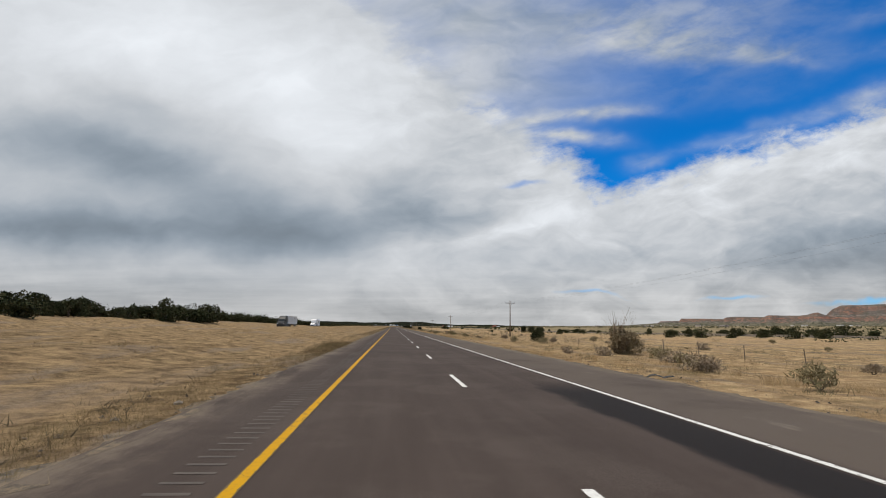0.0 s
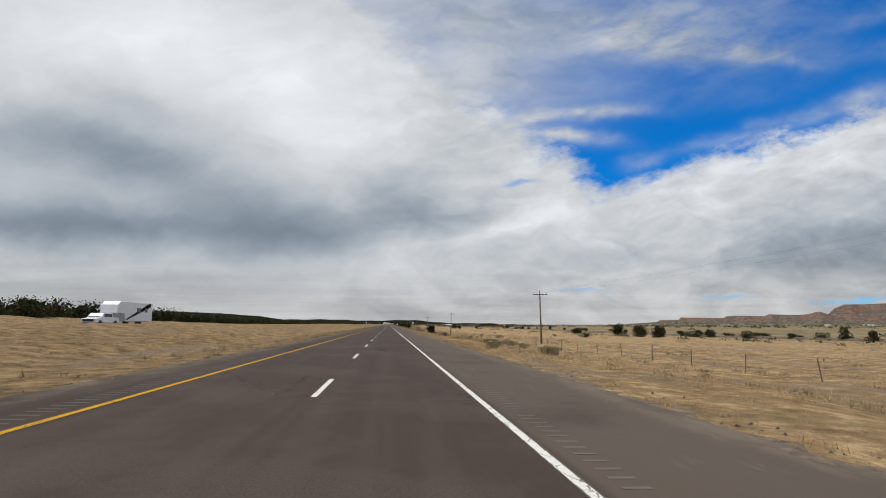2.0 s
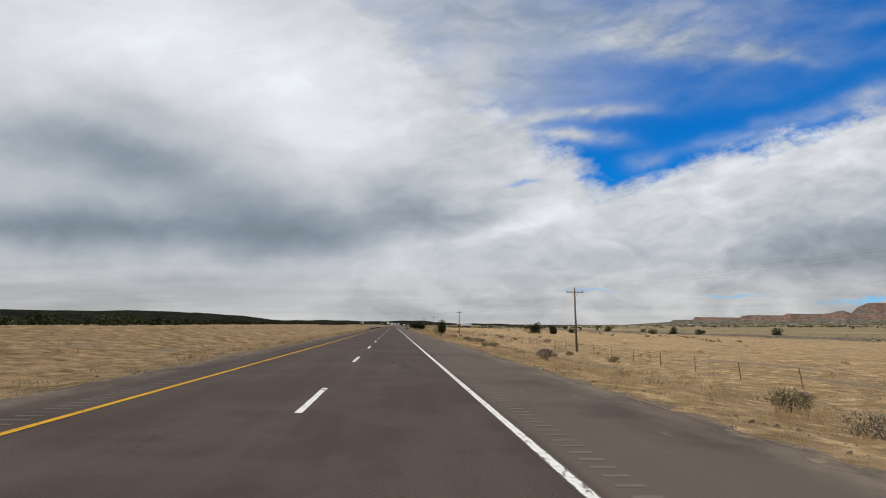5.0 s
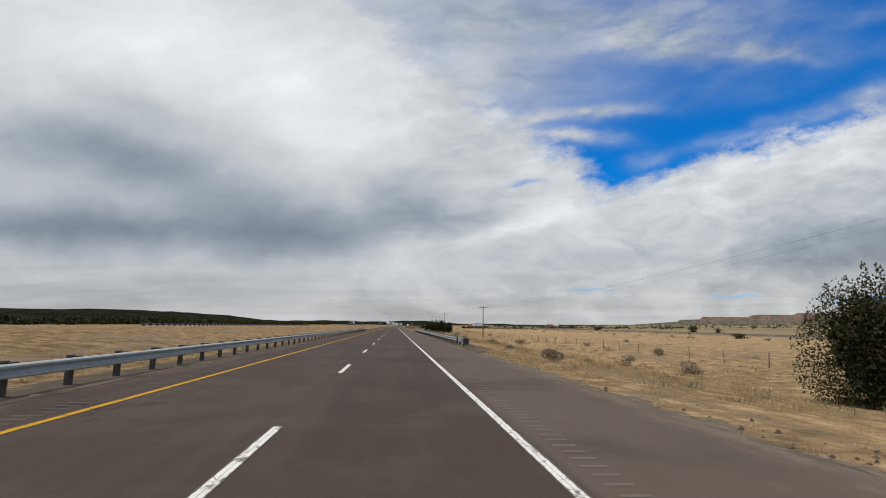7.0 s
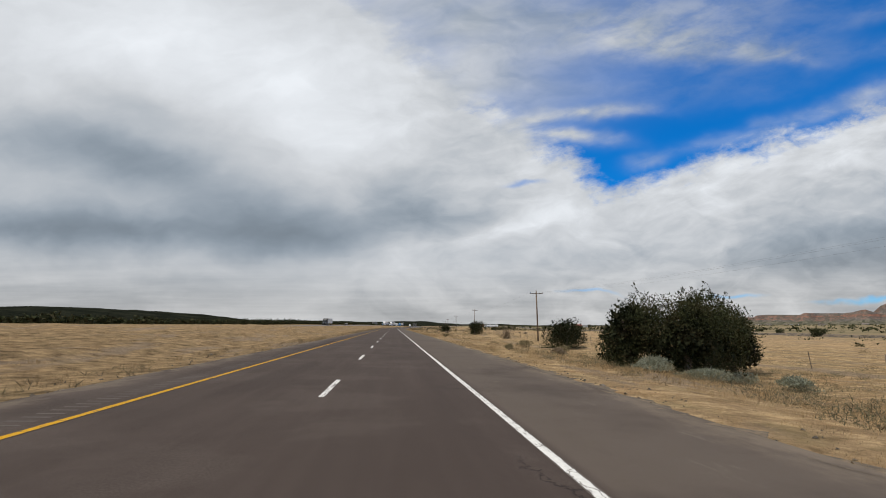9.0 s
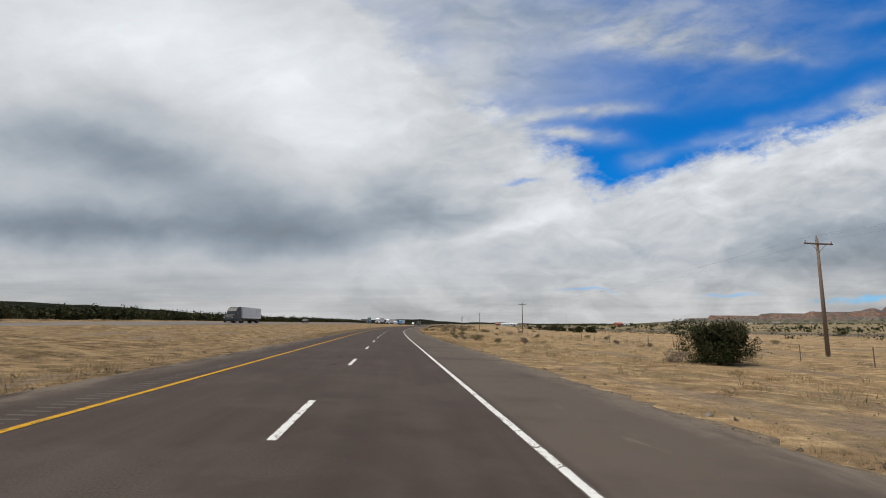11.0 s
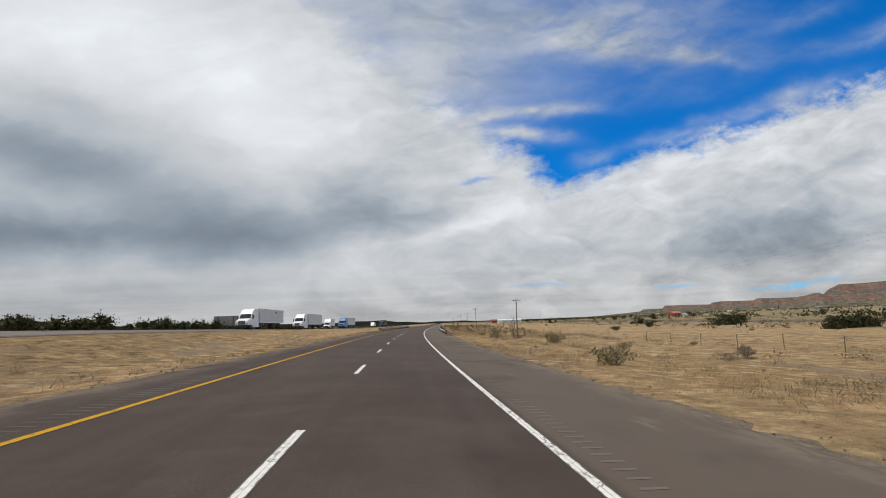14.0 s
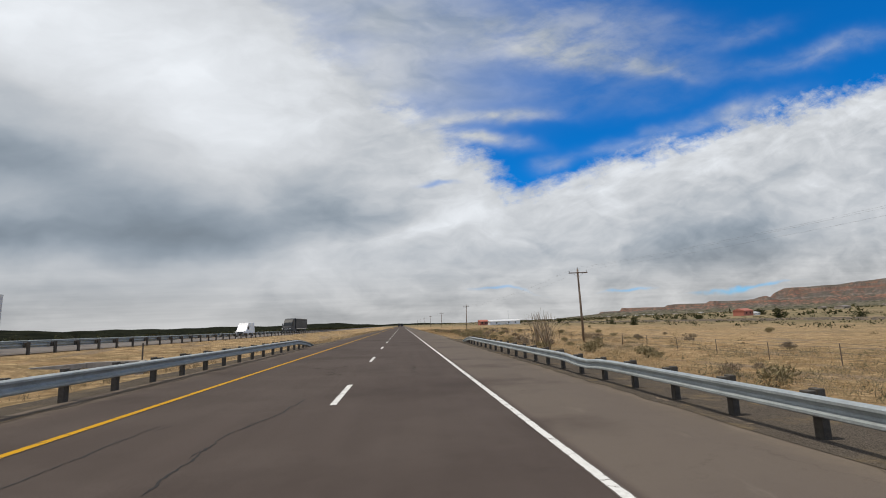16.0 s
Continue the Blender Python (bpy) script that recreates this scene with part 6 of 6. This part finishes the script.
# ---- vehicles on the far carriageway, nose towards the camera's side ----
def wheel(parent, x, y, r=0.51, w=0.28):
    p = part("wheel", rods(M_RUBBER, ((-w / 2, 0, 0), (w / 2, 0, 0), r, r), sides=20), parent, at=(x, y, r))
    part("rim", rods(M_DARKSTEEL, ((-w / 2 - 0.015, 0, 0), (w / 2 + 0.015, 0, 0), r * 0.55, r * 0.5), sides=14), p)


def shaped(mat, outline, w, taper=0.0, bevel=0.05):
    """A body from its side outline (y, z), width w; taper narrows the top."""
    bm = bmesh.new()
    zs = [z for _, z in outline]
    z0, z1 = min(zs), max(zs)
    rows = []
    for sgn in (-1, 1):
        rows.append([bm.verts.new((sgn * (w / 2 - taper * (z - z0) / (z1 - z0)), y, z)) for y, z in outline])
    bm.faces.new(rows[0]), bm.faces.new(rows[1][::-1])
    k = len(outline)
    for i in range(k):
        bm.faces.new((rows[0][i], rows[1][i], rows[1][(i + 1) % k], rows[0][(i + 1) % k]))
    bmesh.ops.recalc_face_normals(bm, faces=bm.faces)
    bmesh.ops.bevel(bm, geom=list(bm.edges), offset=bevel, segments=2, affect="EDGES", profile=0.5)
    return bm_mesh(bm, mat)


def cab(t, mat):
    """Aero tractor; y runs back from the bumper."""
    part("cab", shaped(mat, ((0.25, 0.75), (0.15, 1.2), (0.35, 1.75), (1.75, 2.05), (2.35, 2.95), (3.3, 3.75), (4.3, 4.0), (5.9, 4.0), (5.9, 0.75)), 2.45, 0.08, 0.10), t)
    part("windscreen", shaped(M_GLASS, ((1.72, 2.10), (2.33, 2.94), (2.42, 2.94), (1.90, 2.10)), 2.16, 0.06, 0.02), t)
    for k in (-1, 1):
        part("side_window", boxes(M_GLASS, (k * 1.21 - 0.03, k * 1.21 + 0.03, 2.45, 3.35, 2.05, 2.8), bevel=0.02), t)
        part("headlight", boxes(M_LAMP, (k * 0.98 - 0.16, k * 0.98 + 0.16, 0.14, 0.3, 1.15, 1.4), bevel=0.04), t)
        part("mirror", boxes(M_BLACKPAINT, (k * 1.42 - 0.09, k * 1.42 + 0.09, 1.95, 2.1, 1.9, 2.7), bevel=0.03), t)
        part("fairing", boxes(mat, (k * 1.2 - 0.05, k * 1.2 + 0.05, 2.4, 5.8, 0.35, 0.95), bevel=0.03), t)
    part("grille", boxes(M_BLACKPAINT, (-0.62, 0.62, 0.10, 0.22, 0.95, 1.62), bevel=0.03), t)
    for k in range(5):
        part("grille_bar", boxes(M_CHROME, (-0.6, 0.6, 0.085, 0.11, 1.02 + 0.12 * k, 1.05 + 0.12 * k)), t)
    part("bumper", boxes(M_BLACKPAINT, (-1.2, 1.2, 0.0, 0.4, 0.35, 0.85), bevel=0.08), t)
    part("chassis", boxes(M_BLACKPAINT, (-0.5, 0.5, 0.4, 7.6, 0.6, 0.95)), t)
    for y in (1.25,):
        for k in (-1, 1):
            wheel(t, k * 1.08, y)
    for y in (6.1, 7.35):
        for k in (-1, 1):
            wheel(t, k * 0.98, y, w=0.5)


def semi(s, x, cab_mat, trailer_mat, label, emblem=None):
    t = thing("semi_truck", label, "truck", spot(s, x + float(opp(s)), 0, float(opp_z(s, x)) + 0.05) if x < -20 else spot(s, x, 0, float(road_z(x, s))), "trucks on the far carriageway")
    cab(t, cab_mat)
    L0, L1 = 6.6, 22.4
    tr = part("trailer", boxes(trailer_mat, (-1.28, 1.28, L0, L1, 1.22, 4.1), bevel=0.03), t, "plain boxy trailer")
    part("top_rail", boxes(M_CHROME, (-1.295, 1.295, L0, L1, 4.0, 4.08)), tr)
    part("bottom_rail", boxes(M_CHROME, (-1.295, 1.295, L0, L1, 1.16, 1.3)), tr)
    for k in range(12):
        y = L0 + 0.7 + k * 1.28
        part("seam", boxes(trailer_mat, (-1.284, 1.284, y, y + 0.025, 1.3, 4.0)), tr)
    if emblem:
        part("emblem", boxes(emblem, (1.283, 1.298, L1 - 6.3, L1 - 5.2, 3.25, 3.6)), tr, "small dark emblem")
    part("underframe", boxes(M_BLACKPAINT, (-0.5, 0.5, L0 + 2, L1 - 0.3, 0.95, 1.2), (-1.2, 1.2, L1 - 0.25, L1 - 0.1, 0.5, 0.62)), t)
    part("landing_gear", boxes(M_BLACKPAINT, (-0.85, -0.7, L0 + 2.8, L0 + 3.0, 0.3, 1.2), (0.7, 0.85, L0 + 2.8, L0 + 3.0, 0.3, 1.2)), t)
    for y in (L1 - 3.4, L1 - 2.15):
        for k in (-1, 1):
            wheel(t, k * 0.98, y, w=0.5)


def box_truck(s, x):
    t = thing("box_truck", "small white box truck with dark lettering on its side", "truck", spot(s, x + float(opp(s)), 0, float(opp_z(s, x)) + 0.05) if x < -20 else spot(s, x, 0, float(road_z(x, s))))
    part("cab", shaped(M_TRUCKWHITE, ((0.1, 0.5), (0.05, 1.1), (1.1, 1.3), (1.8, 2.15), (2.9, 2.2), (2.9, 0.5)), 2.0, 0.1, 0.06), t)
    part("windscreen", shaped(M_GLASS, ((1.12, 1.36), (1.72, 2.06), (1.8, 2.06), (1.25, 1.36)), 1.75, 0.05, 0.02), t)
    part("grille", boxes(M_BLACKPAINT, (-0.6, 0.6, 0.0, 0.12, 0.7, 1.0), bevel=0.02), t)
    part("bumper", boxes(M_BLACKPAINT, (-0.95, 0.95, -0.05, 0.2, 0.4, 0.62), bevel=0.03), t)
    bx = part("box", boxes(M_TRUCKWHITE, (-1.2, 1.2, 2.6, 7.6, 0.95, 3.3), bevel=0.04), t)
    part("lettering", boxes(M_SIGNBLUE, *[(1.203, 1.212, 4.0 + 0.5 * k, 4.35 + 0.5 * k, 2.2, 2.6) for k in range(4)]), bx, "dark unreadable lettering")
    part("nose_fairing", shaped(M_TRUCKWHITE, ((1.9, 2.3), (2.6, 3.2), (2.7, 3.2), (2.7, 2.3)), 2.1, 0.05, 0.04), t)
    for y in (1.0, 5.9):
        for k in (-1, 1):
            wheel(t, k * 0.88, y, 0.39, 0.3)


def pickup_trailer(s, x):
    t = thing("camper_rig", "white pickup pulling a white and grey fifth-wheel camper", "vehicle", spot(s, x + float(opp(s)), 0, float(opp_z(s, x)) + 0.05) if x < -20 else spot(s, x, 0, float(road_z(x, s))))
    part("body", shaped(M_TRUCKWHITE, ((0.1, 0.5), (0.0, 1.05), (1.3, 1.2), (2.0, 1.85), (4.2, 1.88), (4.3, 1.25), (6.0, 1.25), (6.0, 0.5)), 2.0, 0.08, 0.05), t)
    part("windscreen", shaped(M_GLASS, ((1.32, 1.24), (1.98, 1.78), (2.06, 1.78), (1.45, 1.24)), 1.75, 0.05, 0.02), t)
    part("side_glass", boxes(M_GLASS, (-0.97, 0.97, 2.1, 4.0, 1.3, 1.75), bevel=0.03), t)
    part("grille", boxes(M_BLACKPAINT, (-0.7, 0.7, -0.04, 0.08, 0.65, 1.0), bevel=0.02), t)
    cp = part("camper", shaped(M_TRUCKWHITE, ((4.7, 1.9), (4.9, 3.2), (5.6, 3.75), (15.5, 3.75), (15.6, 0.7), (7.2, 0.7), (6.9, 1.9)), 2.45, 0.0, 0.08), t, "tall white camper with dark swirls")
    part("swirl", boxes(M_BLACKPAINT, *[(1.226, 1.236, 7.3 + 0.33 * k, 7.9 + 0.33 * k, 0.95 + 0.10 * k, 1.10 + 0.125 * k) for k in range(22)]), cp, "dark grey swirls")
    for y0, y1 in ((10.4, 11.6), (13, 13.8)):
        part("camper_window", boxes(M_GLASS, (1.22, 1.24, y0, y1, 2.2, 2.85), bevel=0.004), cp)
    for y, r in ((1.1, 0.4), (4.9, 0.4), (11.2, 0.38), (12.1, 0.38)):
        for k in (-1, 1):
            wheel(t, k * 0.95, y, r, 0.28)


def car(s, x, mat, label, name="car", h=1.75):
    t = thing(name, label, "car", spot(s, x + float(opp(s)), 0, float(opp_z(s, x)) + 0.05) if x < -20 else spot(s, x, 0, float(road_z(x, s))))
    part("body", shaped(mat, ((0.05, 0.4), (0.0, 0.85), (1.2, 1.05), (1.95, h), (4.2, h), (4.75, 1.0), (4.75, 0.4)), 1.9, 0.1, 0.07), t)
    part("windscreen", shaped(M_GLASS, ((1.26, 1.09), (1.93, h - 0.08), (2.02, h - 0.08), (1.4, 1.09)), 1.62, 0.05, 0.02), t)
    part("side_glass", boxes(M_GLASS, (-0.89, 0.89, 2.05, 4.1, 1.12, h - 0.14), bevel=0.04), t)
    part("grille", boxes(M_BLACKPAINT, (-0.6, 0.6, -0.03, 0.06, 0.5, 0.78), bevel=0.02), t)
    for y in (0.95, 3.7):
        for k in (-1, 1):
            wheel(t, k * 0.82, y, 0.35, 0.24)


LANE = -29.4
semi(168, LANE, M_BLACKPAINT, M_TRAILER, "dark semi truck with a grey ribbed trailer on the far carriageway", M_BLACKPAINT)
pickup_trailer(233, LANE)
semi(1021, LANE, M_BLACKPAINT, M_TRAILER, "dark semi truck with a plain grey trailer on the far carriageway")
car(1096, LANE, M_BLACKPAINT, "dark off-road car on the far carriageway", "off_road_car")
semi(1240, LANE, M_TRUCKWHITE, M_TRAILER, "white aero semi truck with a plain white trailer", M_BLACKPAINT)
semi(1274, LANE, M_TRUCKWHITE, M_TRAILER, "white aero semi truck with a plain white trailer")
box_truck(1306, LANE)
semi(1329, LANE, M_BLUE, M_TRAILER, "bright blue semi truck with a white trailer")
semi(1446, LANE, M_BLACKPAINT, M_BLACKPAINT, "black semi truck with a dark trailer")


def van(s, x):
    """High-roofed delivery van, nose towards the camera."""
    t = thing("delivery_van", "white high-roofed delivery van on the far carriageway", "van", spot(s, x + float(opp(s)), 0, float(opp_z(s, x)) + 0.05))
    part("body", shaped(M_TRUCKWHITE, ((0.08, 0.42), (0.0, 0.95), (0.85, 1.25), (1.65, 2.2), (2.3, 2.62), (5.9, 2.66), (5.95, 0.42)), 2.02, 0.12, 0.08), t)
    part("windscreen", shaped(M_GLASS, ((0.88, 1.28), (1.60, 2.12), (1.70, 2.12), (1.02, 1.28)), 1.74, 0.06, 0.02), t)
    part("grille", boxes(M_BLACKPAINT, (-0.5, 0.5, -0.02, 0.08, 0.62, 0.88), bevel=0.02), t)
    part("bumper", boxes(M_DARKSTEEL, (-0.98, 0.98, -0.05, 0.15, 0.36, 0.58), bevel=0.03), t)
    for k in (-1, 1):
        part("side_window", boxes(M_GLASS, (k * 0.955 - 0.02, k * 0.955 + 0.02, 1.55, 2.4, 1.3, 1.95), bevel=0.012), t)
        part("headlight", boxes(M_LAMP, (k * 0.8 - 0.14, k * 0.8 + 0.14, 0.0, 0.16, 0.85, 1.05), bevel=0.02), t)
        part("mirror", boxes(M_BLACKPAINT, (k * 1.14 - 0.09, k * 1.14 + 0.09, 1.25, 1.36, 1.35, 1.75), bevel=0.02), t)
        for y in (0.95, 4.6):
            wheel(t, k * 0.88, y, 0.36, 0.24)


van(1409, LANE)


def trailer_rear(s, x, label):
    """A semi seen from behind on this carriageway."""
    t = thing("semi_truck", label, "truck", spot(s, x, 0, float(road_z(x, s))), "trucks far ahead")
    part("trailer", boxes(M_BLACKPAINT, (-1.28, 1.28, 0.0, 15.8, 1.2, 4.1), bevel=0.03), t, "dark boxy trailer")
    part("door_bar", boxes(M_STEEL, (-0.06, -0.02, -0.02, 0.01, 1.3, 4.0), (0.02, 0.06, -0.02, 0.01, 1.3, 4.0)), t)
    part("bumper", boxes(M_STEEL, (-1.2, 1.2, 0.1, 0.25, 0.5, 0.62)), t)
    part("tractor", shaped(M_BLACKPAINT, ((16.2, 0.6), (16.2, 3.9), (18.6, 3.7), (20.0, 2.1), (21.8, 1.8), (22.0, 0.6)), 2.4, 0.1, 0.08), t)
    for y in (2.2, 3.5, 17.0, 20.6):
        for k in (-1, 1):
            wheel(t, k * 0.98, y, w=0.5)


for x in (-1.9, 1.9):
    trailer_rear(1960, x, "dark semi truck far ahead, running side by side with another")
# traffic far ahead on this carriageway
car(2300, 1.8, M_BLACKPAINT, "dark car far ahead on the highway", "car", 1.6)


# ---- far buildings ----
def house(s, x, w, d, h, wall, roof, label, turn=0.0):
    t = thing("house", label, "house", spot(s, x, turn), "houses on the plain")
    part("wall", boxes(wall, (-w / 2, w / 2, -d / 2, d / 2, -0.5, h)), t)
    bm = bmesh.new()
    r = h * 0.45
    a = [bm.verts.new(v) for v in ((-w / 2 - 0.4, -d / 2 - 0.4, h), (w / 2 + 0.4, -d / 2 - 0.4, h), (w / 2 + 0.4, d / 2 + 0.4, h), (-w / 2 - 0.4, d / 2 + 0.4, h), (-w / 2 - 0.4, 0, h + r), (w / 2 + 0.4, 0, h + r))]
    for f in ((0, 1, 5, 4), (2, 3, 4, 5), (1, 2, 5), (3, 0, 4), (3, 2, 1, 0)):
        bm.faces.new([a[i] for i in f])
    part("roof", bm_mesh(bm, roof), t)
    for k in (-0.3, 0.1, 0.32):
        part("window", boxes(M_GLASS, (w * k, w * k + 1.2, -d / 2 - 0.03, -d / 2 + 0.02, h * 0.4, h * 0.75)), t)


rngh = np.random.default_rng(77)
for i in range(90):
    s, x = rngh.uniform(700, 6500), rngh.uniform(450, 3600)
    house(s, x, rngh.uniform(10, 24), rngh.uniform(8, 12), rngh.uniform(3, 5), M_TRUCKWHITE if rngh.random() < 0.45 else M_HOUSE, M_ROOF if rngh.random() < 0.8 else M_TRAILER, "small pale house far out on the plain", rngh.uniform(0, 180))
house(1582, 241, 10, 8, 3.6, M_REDROOF, M_REDROOF, "red house on the plain among low trees", 20)
house(1586, 253, 9, 6, 1.8, M_TRUCKWHITE, M_TRAILER, "low white shed beside the red house", 30)
house(1683, 67, 6.5, 6, 3.0, M_REDROOF, M_REDROOF, "red roadside building far ahead", 5)
house(1690, 86, 26, 10, 3.0, M_TRUCKWHITE, M_TRAILER, "long white building beside the red one", 5)
t = thing("radio_mast", "thin grey lattice mast far out on the plain", "mast", spot(3158, 433))
part("mast", rods(M_STEEL, ((0, 0, -0.5), (0, 0, 48), 0.5, 0.25), sides=4), t)
part("side_arm", rods(M_STEEL, ((-1.5, 0, 40), (1.5, 0, 40), 0.2), ((-1.2, 0, 31), (1.2, 0, 31), 0.2), sides=4), t)
